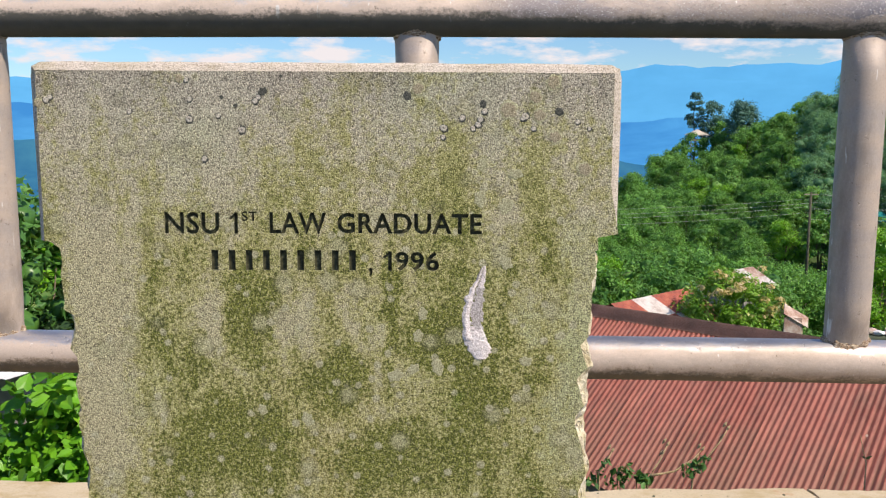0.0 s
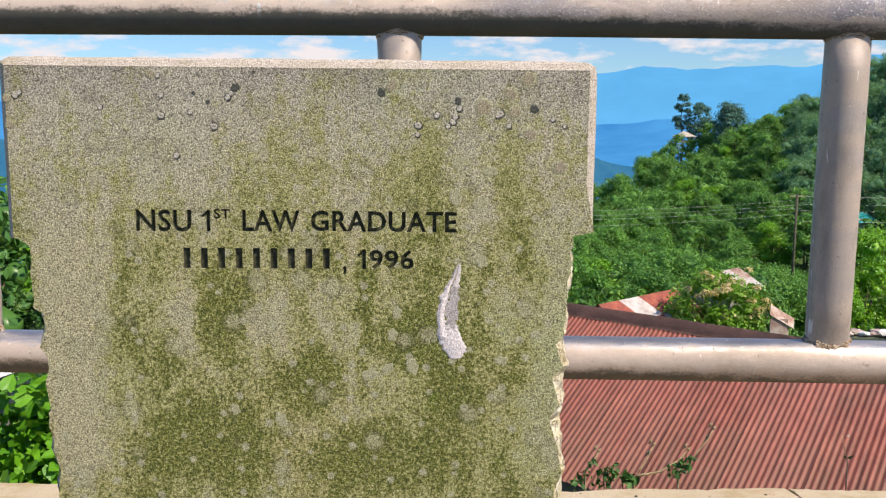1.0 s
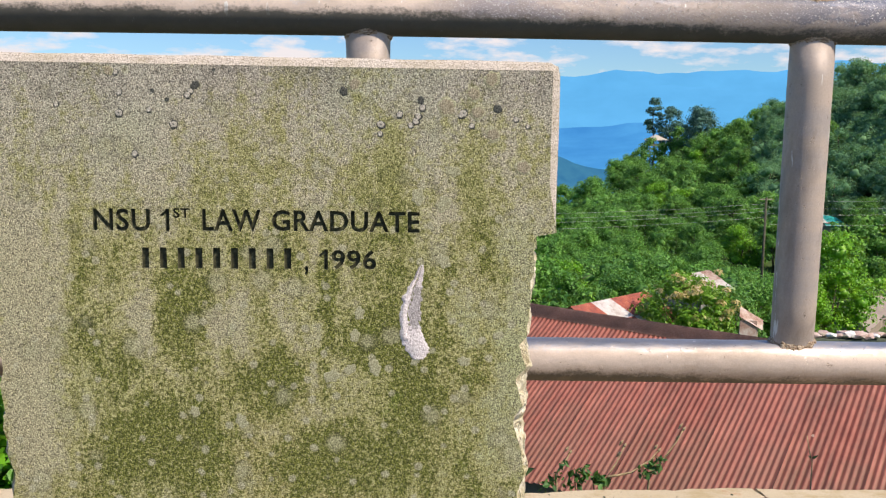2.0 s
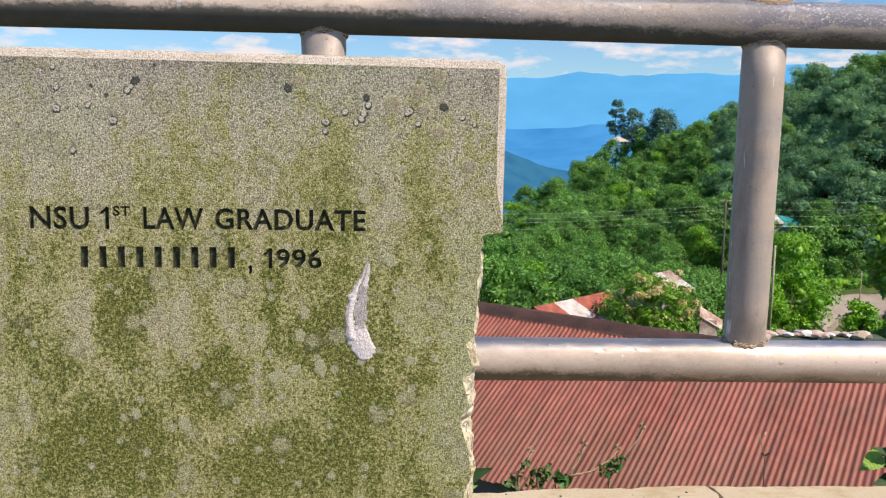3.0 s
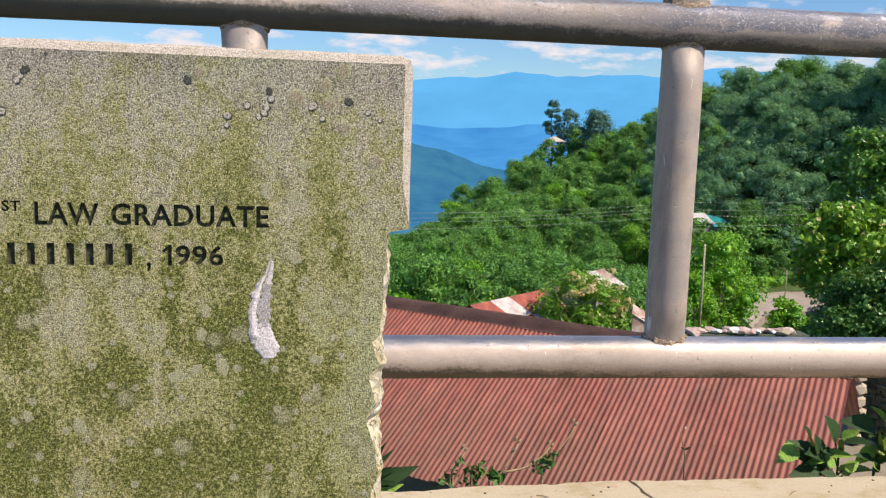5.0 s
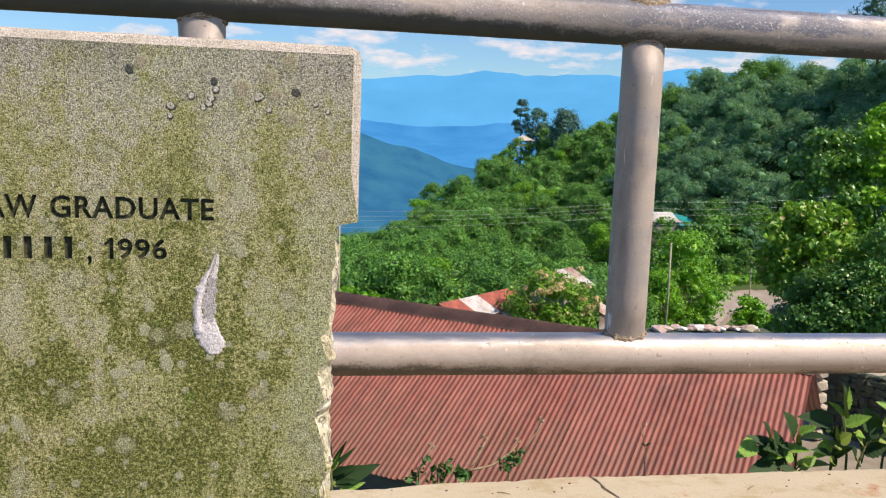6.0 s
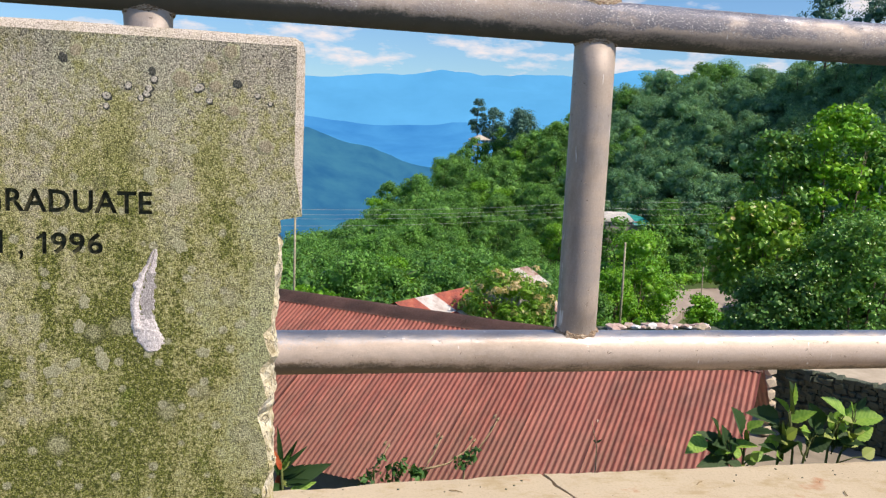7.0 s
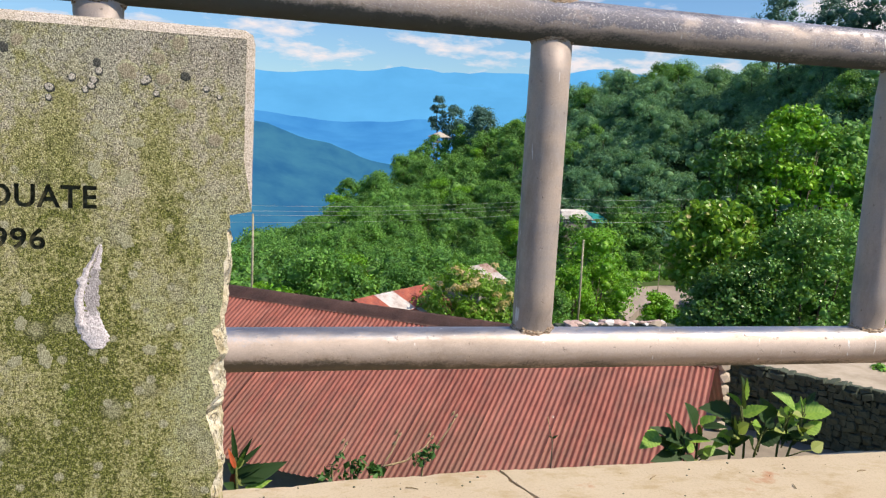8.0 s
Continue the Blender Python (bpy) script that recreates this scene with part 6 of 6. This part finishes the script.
def build_cables():
    spans = [((-16, 58), (23.8, 60.5)), ((23.8, 60.5), (52, 66))]
    for k, drop in enumerate((0.0, 0.55, 1.0, 1.75)):
        for (a, b) in spans:
            za, zb = -3.75 - drop, (-3.75 - drop) if b[0] < 30 else (-2.15 - drop)
            if a[0] < 0:
                za, zb = -4.35 - drop * 0.75, -4.05 - drop * 0.55
            pts = []
            for i in range(25):
                u = i / 24
                sag = 0.75 * 4 * u * (1 - u)
                pts.append((a[0] + (b[0] - a[0]) * u, a[1] + (b[1] - a[1]) * u, za + (zb - za) * u - sag))
            v, f = tube(pts, 0.0065, 5)
            ob = new("power_cable", mesh_of("power_cable", v, f, WIRE))
            tagged(ob, "pale sagging overhead cable strung between poles", "cable", "overhead cables")


build_cables()


def rock_mesh(name, rng, sx, sy, sz, material, rough=0.16):
    bm = bmesh.new()
    bmesh.ops.create_icosphere(bm, subdivisions=1, radius=0.5)
    for v in bm.verts:
        k = 1 + rough * rng.uniform(-1, 1.2)
        v.co = Vector((v.co.x * sx * k, v.co.y * sy * k, v.co.z * sz * k))
    return bm_mesh(name, bm, material)


def build_heap():
    """Loose stones and scrap on a low wall beyond the house."""
    rng = random.Random(14)
    wall = new("garden_wall", bm_mesh("garden_wall", box(3.1, 0.5, 2.9, 0.04, (0, 0, -1.45)), RUBBLE))
    wall.location = (9.7, 18.0, -3.61)
    tagged(wall, "low dark rubble garden wall beyond the house", "wall")
    variants = [rock_mesh("loose_stone", rng, 0.34, 0.26, 0.12, m) for m in (PINK_STONE, WHITE_SHEET, PINK_STONE, PATH_EARTH)]
    for k in range(22):
        ob = new("loose_stone", variants[k % 4])
        s = rng.uniform(0.75, 1.55)
        ob.matrix_basis = pose(8.5 + 2.3 * k / 21 + rng.uniform(-0.08, 0.08), 17.9 + rng.uniform(-0.12, 0.18), -3.565 + 0.03 * rng.random(), rng.uniform(-12, 12), rng.uniform(-12, 12), rng.uniform(0, 180)) @ Matrix.Scale(s, 4)
        tagged(ob, ("pinkish flat loose stone on the rubble wall", "whitish flat loose stone on the rubble wall", "pinkish flat loose stone on the rubble wall", "tan flat loose stone on the rubble wall")[k % 4], "stone", "loose stones")
    scrap = empty("scrap_shelter", (9.44, 23.8, -4.98), "little scrap shelter with a pale slanted sheet and rusty front", "shelter")
    part("top_sheet", bm_mesh("top_sheet", box(0.80, 0.42, 0.025, 0.004), WORN_RUST), scrap, "rusty pale slanted top sheet", at=pose(0.02, 0, 0.50, 38, 30, 0))
    part("front_panel", bm_mesh("front_panel", box(0.50, 0.03, 0.46, 0.004), WORN_RUST), scrap, "rusty orange front panel", at=pose(-0.10, -0.12, 0.24, 0, 0, 0))
    v, f = tube([(0, 0, -1.7), (0, 0, 0.3)], [0.05, 0.05], 6)
    post = mesh_of("prop", v, f, POLE)
    for sx in (-0.25, 0.2):
        part("prop", post, scrap, at=place_on((sx, 0.05, 0)))


build_heap()


# ---- yard and stone wall beside the house ----
def build_yard():
    yard = new("pavement", bm_mesh("pavement", box(6.2, 7.5, 2.2, 0.03, (0, 0, -1.1)), YARD))
    yard.matrix_basis = pose(9.25, 8.1, -3.17, 0, 0, 0)
    tagged(yard, "pale dusty concrete yard beside the house", "yard", kind="structure")
    a, b = Vector((7.36, 9.84, 0)), Vector((10.6, 5.35, 0))
    along = (b - a).normalized()
    back = Vector((-along.y, along.x, 0))
    wall = empty("retaining_wall", (a.x, a.y, -3.17), "dark dry-laid rubble stone retaining wall in shade", "wall")
    inv = Matrix.Translation(wall.location).inverted()
    L = (b - a).length
    base = frame_of(Vector((a.x, a.y, -3.17)) + back * 0.22, along, back)
    part("core", bm_mesh("core", box(L, 0.24, 0.90, 0, (L / 2, 0.12, 0.45)), RUBBLE), wall, at=inv @ base)
    rng = random.Random(6)
    variants = []
    for _ in range(9):
        bm = box(1, 1, 1, 0)
        bmesh.ops.bevel(bm, geom=bm.edges[:], offset=0.12, segments=1, affect="EDGES")
        for v in bm.verts:
            v.co += Vector((rng.uniform(-.06, .06), rng.uniform(-.08, .08), rng.uniform(-.06, .06)))
        variants.append(bm_mesh("stone", bm, RUBBLE))
    z = 0.0
    for h in (0.12, 0.08, 0.10, 0.07, 0.10, 0.08, 0.09, 0.07, 0.08, 0.08, 0.06):
        x = rng.uniform(-0.1, 0)
        while x < L:
            w = rng.uniform(0.06, 0.17)
            m = base @ pose(x + w / 2, 0.03 + rng.uniform(-0.03, 0.03), z + h / 2, rng.uniform(-10, 10), rng.uniform(-16, 16), rng.uniform(-10, 10)) @ Matrix.Diagonal((w * 1.08, 0.22, h * rng.uniform(0.95, 1.3), 1))
            part("stone", variants[rng.randrange(9)], wall, at=inv @ m)
            x += w
        z += h
    path = new("path", bm_mesh("path", box(L, 2.92, 0.935, 0.03, (L / 2, 1.52, 0.4675)), PATH_EARTH))
    path.matrix_world = base
    tagged(path, "pale dry earth path along the wall top", "path", kind="structure")
    g = np.random.default_rng(61)
    m3 = base
    cs = [tuple(m3 @ Vector((1.6 + 3.2 * g.random(), 1.2 + 1.2 * g.random(), 0.92))) for _ in range(16)]
    v, f = leaf_cloud(g, cs, [0.12] * 16, 40, 0.07, 0.7)
    tagged(new("grass", cloud_mesh("grass", v, f, BRIGHT)), "bright green grass tufts on the earth path", "grass", kind="stuff")
    pillar = empty("pillar", (7.20, 9.66, -3.17), "short pillar of pale stacked stones by the yard", "pillar")
    for k in range(7):
        part("stone", rock_mesh("stone", rng, 0.24, 0.24, 0.2, PATH_EARTH, 0.12), pillar, at=place_on((rng.uniform(-.02, .02), rng.uniform(-.02, .02), 0.09 + 0.17 * k)))


build_yard()


# ---- neighbouring shed and climbing shrub past the left end of the stone ----
def build_left_side():
    bush_thing("shrub", -3.14, 6.1, -1.37, 0.76, 2.55, 81, BRIGHT, 0.110, 110, 30, "bright green shrub with broad heart-shaped leaves", "shrub", broad=True)
    shed = empty("shed", (-5.4, 8.4, -5.2), "neighbouring shed with a whitish sheet roof", "shed")
    v, f = corrugated(30, 2.2, 0.076, 0.004, 6, 3)
    m = pose(-6.62, 7.35, -1.66, -7, 0, 0)
    part("roof_sheet", mesh_of("roof_sheet", v, f, WHITE_SHEET, smooth=True), shed, "whitish corrugated roof", at=Matrix.Translation((5.4, -8.4, 5.2)) @ m)
    part("wall", bm_mesh("wall", box(1.8, 1.2, 3.4, 0.02, (-0.2, 0.5, 1.7)), WALL_PLASTER), shed)


build_left_side()


# ---- plants on the terrace edge ----
def soil_shelf():
    bm = box(16, 0.46, 0.3, 0.02, (0, 0, 0))
    for v in bm.verts:
        v.co.z += 0.01 * noise.noise(v.co * 3)
    ob = new("soil_ledge", bm_mesh("soil_ledge", bm, SOIL))
    ob.location = (1.0, 1.23, -0.33)
    tagged(ob, "narrow ledge of dark soil below the terrace edge", "soil", kind="structure")


soil_shelf()


def leaf_blade(length, width, fold=0.25, curl=0.2, teeth=True, seed=0):
    """A pointed leaf along +x: two halves folded on the midrib, a drooping tip and a toothed margin."""
    rng = random.Random(seed)
    n = 14
    verts, faces = [], []
    for i in range(n + 1):
        u = i / n
        w = width * 0.55 * (abs(math.sin(math.pi * u ** 0.75)) ** 0.8) * (1 - 0.38 * u) * (1 + (0.09 if teeth and i % 2 else -0.04))
        x = length * u
        zc = -curl * length * u * u
        vein = 0.005 * length * (1 if i % 2 else -1)
        verts += [(x, 0, zc), (x - 0.03 * length * (i % 2), w * 0.5, zc + fold * w * 0.55 + vein * 0.6), (x, w, zc + fold * w + vein * 0.4), (x - 0.03 * length * (i % 2), -w * 0.5, zc + fold * w * 0.55 + vein * 0.6), (x, -w, zc + fold * w + vein * 0.4)]
    for i in range(n):
        a, b = i * 5, (i + 1) * 5
        faces += [(a, b, b + 1, a + 1), (a + 1, b + 1, b + 2, a + 2), (b, a, a + 3, b + 3), (b + 3, a + 3, a + 4, b + 4)]
    return verts, faces


# kind 0 has shade painted into the leaf colour, kinds 1 and 2 sunlight
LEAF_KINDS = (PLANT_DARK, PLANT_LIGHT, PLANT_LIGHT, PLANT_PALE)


def leafy_plant(name, root, stems, leaves, y, seed, label):
    """Upright stems with pointed leaves, each leaf from its stalk to its tip."""
    rng = random.Random(seed)
    plant = empty(name, root, label, "plant", "plants on the ledge")
    inv = Matrix.Translation(plant.location).inverted()
    for s in stems:
        v, f = tube([Vector(p) - Vector(root) for p in s], [0.0042, 0.0035, 0.002][: len(s)], 7)
        part("stem", mesh_of("stem", v, f, STEM, smooth=True), plant)
    extra = []
    for _ in range(14):
        s = rng.choice(stems)
        u = rng.uniform(0.45, 1.0)
        p = Vector(s[0]).lerp(Vector(s[-1]), u)
        a, n_ = rng.uniform(0.2, 2.9), rng.uniform(0.03, 0.06)
        x0, z0 = p.x + 0.012 * math.cos(a), p.z + 0.008
        extra.append((x0, z0, x0 + n_ * math.cos(a), z0 + n_ * math.sin(a) * 0.7, n_ * 0.30, rng.choice((0, 0, 0, 1, 3))))
    for k, (x0, z0, x1, z1, w, c) in enumerate(list(leaves) + extra):
        y0 = y + rng.uniform(-0.02, 0.03)
        a, b = Vector((x0, y0, z0)), Vector((x1, y0 + rng.uniform(-0.05, 0.02), z1))
        d = (b - a)
        length = d.length
        xd = d.normalized()
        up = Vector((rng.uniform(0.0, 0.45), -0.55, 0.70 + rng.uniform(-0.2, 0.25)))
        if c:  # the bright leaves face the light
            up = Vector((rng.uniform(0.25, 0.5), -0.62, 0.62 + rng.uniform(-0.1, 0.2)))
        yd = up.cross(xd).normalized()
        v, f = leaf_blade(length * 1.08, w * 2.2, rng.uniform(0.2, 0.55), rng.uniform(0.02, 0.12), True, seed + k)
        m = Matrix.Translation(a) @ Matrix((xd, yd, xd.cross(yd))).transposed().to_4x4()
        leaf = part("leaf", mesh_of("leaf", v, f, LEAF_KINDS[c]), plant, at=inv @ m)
        # stalk back to the nearest stem
        stem = min(stems, key=lambda s: (Vector(s[-1]) - a).length + (Vector(s[0]) - a).length)
        foot = Vector(stem[0]).lerp(Vector(stem[-1]), max(0.1, min(0.98, (a.z - stem[0][2]) / (stem[-1][2] - stem[0][2]) * 0.8)))
        v, f = tube([foot, foot.lerp(a, 0.6) + Vector((0, 0, 0.004)), a], [0.0022, 0.0018, 0.0014], 6)
        part("leaf_stalk", mesh_of("leaf_stalk", [p - Vector(root) for p in v], f, STEM, smooth=True), leaf, at=(inv @ m).inverted())


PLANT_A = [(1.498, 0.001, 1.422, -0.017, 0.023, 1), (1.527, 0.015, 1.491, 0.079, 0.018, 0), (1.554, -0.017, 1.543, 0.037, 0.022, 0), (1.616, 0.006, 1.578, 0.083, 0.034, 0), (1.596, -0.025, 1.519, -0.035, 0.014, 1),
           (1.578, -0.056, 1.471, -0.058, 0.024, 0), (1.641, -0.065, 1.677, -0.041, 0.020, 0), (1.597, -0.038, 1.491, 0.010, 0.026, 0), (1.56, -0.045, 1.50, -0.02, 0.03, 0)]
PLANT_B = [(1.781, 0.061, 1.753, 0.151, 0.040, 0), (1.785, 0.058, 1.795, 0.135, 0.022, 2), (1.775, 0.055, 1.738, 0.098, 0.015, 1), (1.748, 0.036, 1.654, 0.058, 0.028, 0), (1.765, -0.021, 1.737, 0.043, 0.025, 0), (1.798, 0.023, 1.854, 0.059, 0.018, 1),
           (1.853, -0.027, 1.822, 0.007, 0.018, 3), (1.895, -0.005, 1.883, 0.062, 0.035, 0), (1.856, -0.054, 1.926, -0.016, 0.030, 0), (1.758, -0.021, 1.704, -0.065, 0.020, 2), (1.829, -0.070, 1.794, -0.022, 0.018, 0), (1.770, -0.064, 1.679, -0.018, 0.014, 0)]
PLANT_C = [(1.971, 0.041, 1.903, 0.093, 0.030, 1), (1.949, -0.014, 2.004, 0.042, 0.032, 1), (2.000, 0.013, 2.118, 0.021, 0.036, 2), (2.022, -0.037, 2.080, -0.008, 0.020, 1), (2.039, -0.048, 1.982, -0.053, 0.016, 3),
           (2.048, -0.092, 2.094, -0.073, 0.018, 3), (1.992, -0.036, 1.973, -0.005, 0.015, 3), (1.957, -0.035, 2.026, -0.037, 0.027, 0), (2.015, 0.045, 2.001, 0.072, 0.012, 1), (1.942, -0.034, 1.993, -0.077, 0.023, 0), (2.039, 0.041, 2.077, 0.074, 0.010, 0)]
leafy_plant("leafy_plant", (1.60, 1.34, -0.19), [((1.60, 1.34, -0.19), (1.595, 1.34, -0.08), (1.56, 1.34, 0.0)), ((1.61, 1.345, -0.19), (1.615, 1.345, -0.08), (1.615, 1.345, 0.02))], PLANT_A, 1.34, 301,
            "young leafy plant with toothed green leaves at the terrace edge")
leafy_plant("leafy_plant", (1.80, 1.40, -0.19), [((1.81, 1.40, -0.19), (1.805, 1.40, -0.06), (1.782, 1.40, 0.07)), ((1.765, 1.405, -0.19), (1.762, 1.405, -0.08), (1.765, 1.405, -0.01)), ((1.83, 1.40, -0.19), (1.845, 1.40, -0.08), (1.87, 1.40, -0.01))], PLANT_B, 1.40, 321,
            "tallest leafy plant with toothed green leaves at the terrace edge")
leafy_plant("leafy_plant", (1.93, 1.42, -0.19), [((1.93, 1.42, -0.19), (1.935, 1.42, -0.07), (1.965, 1.42, 0.03)), ((1.95, 1.42, -0.19), (1.98, 1.42, -0.08), (2.02, 1.42, 0.02))], PLANT_C, 1.42, 341,
            "leafy plant with sunlit yellow-green toothed leaves at the terrace edge")


def croton():
    """Pointed striped leaves, some of them orange, at the foot of the railing."""
    plant = empty("croton_plant", (0.360, 1.28, -0.190), "croton plant with dark pointed leaves and orange ones", "plant")
    rng = random.Random(17)
    v, f = tube([(0, 0, 0), (-0.006, 0, 0.10), (-0.012, 0, 0.20)], [0.005, 0.004, 0.003], 7)
    part("stem", mesh_of("stem", v, f, STEM, smooth=True), plant)
    for k, (x0, z0, x1, z1, w, m) in enumerate(((0.0, 0.15, 0.110, 0.195, 0.036, PLANT_DARK), (-0.01, 0.19, -0.022, 0.30, 0.012, PLANT_DARK), (-0.01, 0.185, 0.05, 0.245, 0.012, PLANT_DARK), (-0.01, 0.19, 0.025, 0.27, 0.012, PLANT_DARK),
                                                (-0.012, 0.19, -0.03, 0.245, 0.011, ORANGE), (-0.012, 0.17, 0.045, 0.205, 0.014, PLANT_DARK), (-0.01, 0.185, 0.01, 0.235, 0.010, PLANT_LIGHT), (-0.015, 0.14, -0.005, 0.185, 0.022, ORANGE),
                                                (0.0, 0.14, 0.022, 0.180, 0.024, PLANT_PALE), (0.01, 0.13, 0.075, 0.148, 0.020, PLANT_LIGHT), (-0.012, 0.17, -0.03, 0.21, 0.014, PLANT_DARK), (-0.012, 0.16, 0.06, 0.20, 0.014, PLANT_DARK), (-0.01, 0.15, 0.055, 0.165, 0.013, PLANT_DARK), (-0.012, 0.185, 0.012, 0.215, 0.014, PLANT_PALE), (-0.01, 0.13, -0.04, 0.155, 0.02, PLANT_DARK),
                                                (-0.014, 0.12, -0.03, 0.105, 0.02, ORANGE), (0.0, 0.10, 0.05, 0.105, 0.022, PLANT_LIGHT))):
        a, b = Vector((x0, rng.uniform(-0.01, 0.01), z0)), Vector((x1, rng.uniform(-0.03, 0.01), z1))
        xd = (b - a).normalized()
        yd = Vector((0.1, -0.85, 0.5)).cross(xd).normalized()
        v, f = leaf_blade((b - a).length, w * 1.25, 0.2, 0.03, False, k)
        part("leaf", mesh_of("leaf", v, f, m, smooth=True), plant, "orange leaf" if m is ORANGE else "", at=Matrix.Translation((a.x, a.y, a.z * 0.93)) @ Matrix((xd, yd, xd.cross(yd))).transposed().to_4x4())


croton()


def sprig():
    """A thin seedling with two tiny leaves in the terrace edge."""
    plant = empty("seedling", (1.105, 1.17, -0.18), "thin dry seedling rising at the terrace edge", "plant")
    v, f = tube([(0, 0, 0), (-0.002, 0, 0.24), (-0.012, 0, 0.275), (-0.019, 0, 0.305)], [0.0016, 0.0014, 0.001, 0.0008], 6)
    part("stem", mesh_of("stem", v, f, DRY, smooth=True), plant)
    for k, (x, z) in enumerate(((0.014, 0.262), (-0.016, 0.258), (-0.024, 0.31), (-0.012, 0.312))):
        xd = (Vector((x, -0.004, z)) - Vector((-0.004, 0, 0.25 if k < 2 else 0.30))).normalized()
        yd = Vector((0.1, -0.8, 0.5)).cross(xd).normalized()
        v, f = leaf_blade(0.016 if k < 2 else 0.008, 0.006, 0.2, 0.0, False, k)
        part("leaf", mesh_of("leaf", v, f, PLANT_DARK if k < 2 else PINK_STONE, smooth=True), plant, at=Matrix.Translation((-0.003, 0, 0.25 if k < 2 else 0.303)) @ Matrix((xd, yd, xd.cross(yd))).transposed().to_4x4())


sprig()


def weeds():
    """Dry stalks and small green weeds on a bank before the eaves."""
    bank = new("soil_bank", bm_mesh("soil_bank", box(4.6, 1.2, 2.4, 0.2, (0, 0, -1.2)), SOIL))
    bank.matrix_basis = pose(2.0, 6.35, -2.95, 0, 0, -20)
    tagged(bank, "grassy soil bank before the eaves of the house", "bank", kind="structure")
    wx, wz = lambda u: 1.628 + (u - 648) * 0.00508, lambda w: -2.319 + (848 - w) * 0.00505
    rng, g = random.Random(23), np.random.default_rng(24)

    def stalks(name, root, runs, label, leafy):
        thing = empty(name, (root, 6.6, -2.95), label, "weed", "weeds before the eaves")
        for pts in runs:
            way = [Vector((wx(u) - root, 0.03 * k, wz(w) + 2.95)) for k, (u, w) in enumerate(pts)]
            if leafy is None or pts is runs[0]:
                way = [Vector((way[0].x * 0.6, 0, -0.05))] + way
            n = len(way)
            v, f = tube(way, [0.012 - 0.008 * k / (n - 1) for k in range(n)], 6)
            part("stalk", mesh_of("stalk", v, f, DRY, smooth=True), thing)
            tip = way[-1]
            for d in ((0, 0), (-0.03, 0.03), (-0.05, -0.08)):
                q = tip + Vector((d[0], 0, d[1]))
                v, f = tube([q + Vector((-0.02, 0, -0.03)), q, q + Vector((0.014, 0, 0.022))], [0.004, 0.014, 0.003], 6)
                part("seed_head", mesh_of("seed_head", v, f, DRY), thing)
        if leafy:
            cs = [Vector((wx(u) - root, 0, wz(w) + 2.95)) for u, w in leafy]
            v, f = leaf_cloud(g, [q[:] for q in cs], [0.06] * len(cs), 8, 0.055, 0.9, 0.5, 0.3)
            part("foliage", cloud_mesh("foliage", v, f, UNDER), thing)

    stalks("dry_weed", 2.05, [((753, 830), (780, 795), (803, 765), (815, 746))], "tall bare dry weed stalk leaning over the eave", None)
    stalks("dry_weed", 1.80, [((675, 838), (688, 818), (697, 808), (706, 792), (713, 780)), ((680, 829), (700, 828), (725, 825), (738, 818), (760, 806), (776, 790))], "branching dry weed with some small green leaves",
           [(742, 822), (750, 818), (757, 812), (764, 806), (771, 798), (748, 826)])
    stalks("dry_weed", 1.40, [((590, 825), (600, 812), (610, 800), (616, 791))], "small dry weed with a dark seed head", [(585, 838), (592, 832), (602, 812)])
    for root, leafy in ((1.60, [(622, 830), (632, 824), (640, 820), (645, 832), (630, 838), (618, 844), (612, 850)]), (1.75, [(655, 830), (664, 836), (660, 842), (672, 838)]), (1.25, [(572, 848), (580, 846)])):
        weed = empty("weed", (root, 6.6, -2.95), "small green leafy weed before the red roof", "weed", "weeds before the eaves")
        cs = [(wx(u) - root, 0, wz(w) + 2.95) for u, w in leafy]
        v, f = leaf_cloud(g, cs, [0.065] * len(cs), 7, 0.07, 0.8, 0.4, 0.3)
        part("foliage", cloud_mesh("foliage", v, f, UNDER), weed)
        v, f = tube([(0, 0, -0.05), (cs[0][0] * 0.7, 0, cs[0][2] * 0.6), cs[0]], [0.012, 0.01, 0.004], 6)
        part("stem", mesh_of("stem", v, f, STEM, smooth=True), weed)


weeds()


def grit():
    """Small bits of grit and dead leaf on the floor."""
    rng = random.Random(19)
    variants = [rock_mesh("pebble", rng, 0.006, 0.005, 0.003, RUBBLE) for _ in range(4)]
    for k in range(56):
        ob = new("pebble", variants[k % 4])
        x, y = rng.uniform(0.35, 2.3), (rng.uniform(0.82, 1.08) if k < 26 else rng.uniform(1.02, 1.085))
        ob.matrix_basis = pose(x, y, 0.021, 0, 0, rng.uniform(0, 360)) @ Matrix.Scale(0.35 + 0.9 * rng.random() ** 2.5, 4)
        tagged(ob, "tiny dark pebble lying on the concrete floor", "pebble", "floor grit")

    for k, (x, y, a) in enumerate(((1.86, 0.995, 8), (1.30, 1.02, 40), (0.72, 1.03, -25), (1.62, 0.93, 70))):
        v, f = tube([(-0.014, 0, 0.002), (0, 0.001, 0.003), (0.015, -0.001, 0.002)], [0.0012, 0.0014, 0.0008], 6)
        ob = new("twig", mesh_of("twig", v, f, DRY))
        ob.matrix_basis = pose(x, y, 0.02, 0, 0, a)
        tagged(ob, "short dry twig lying on the concrete floor", "twig", "floor grit")


grit()
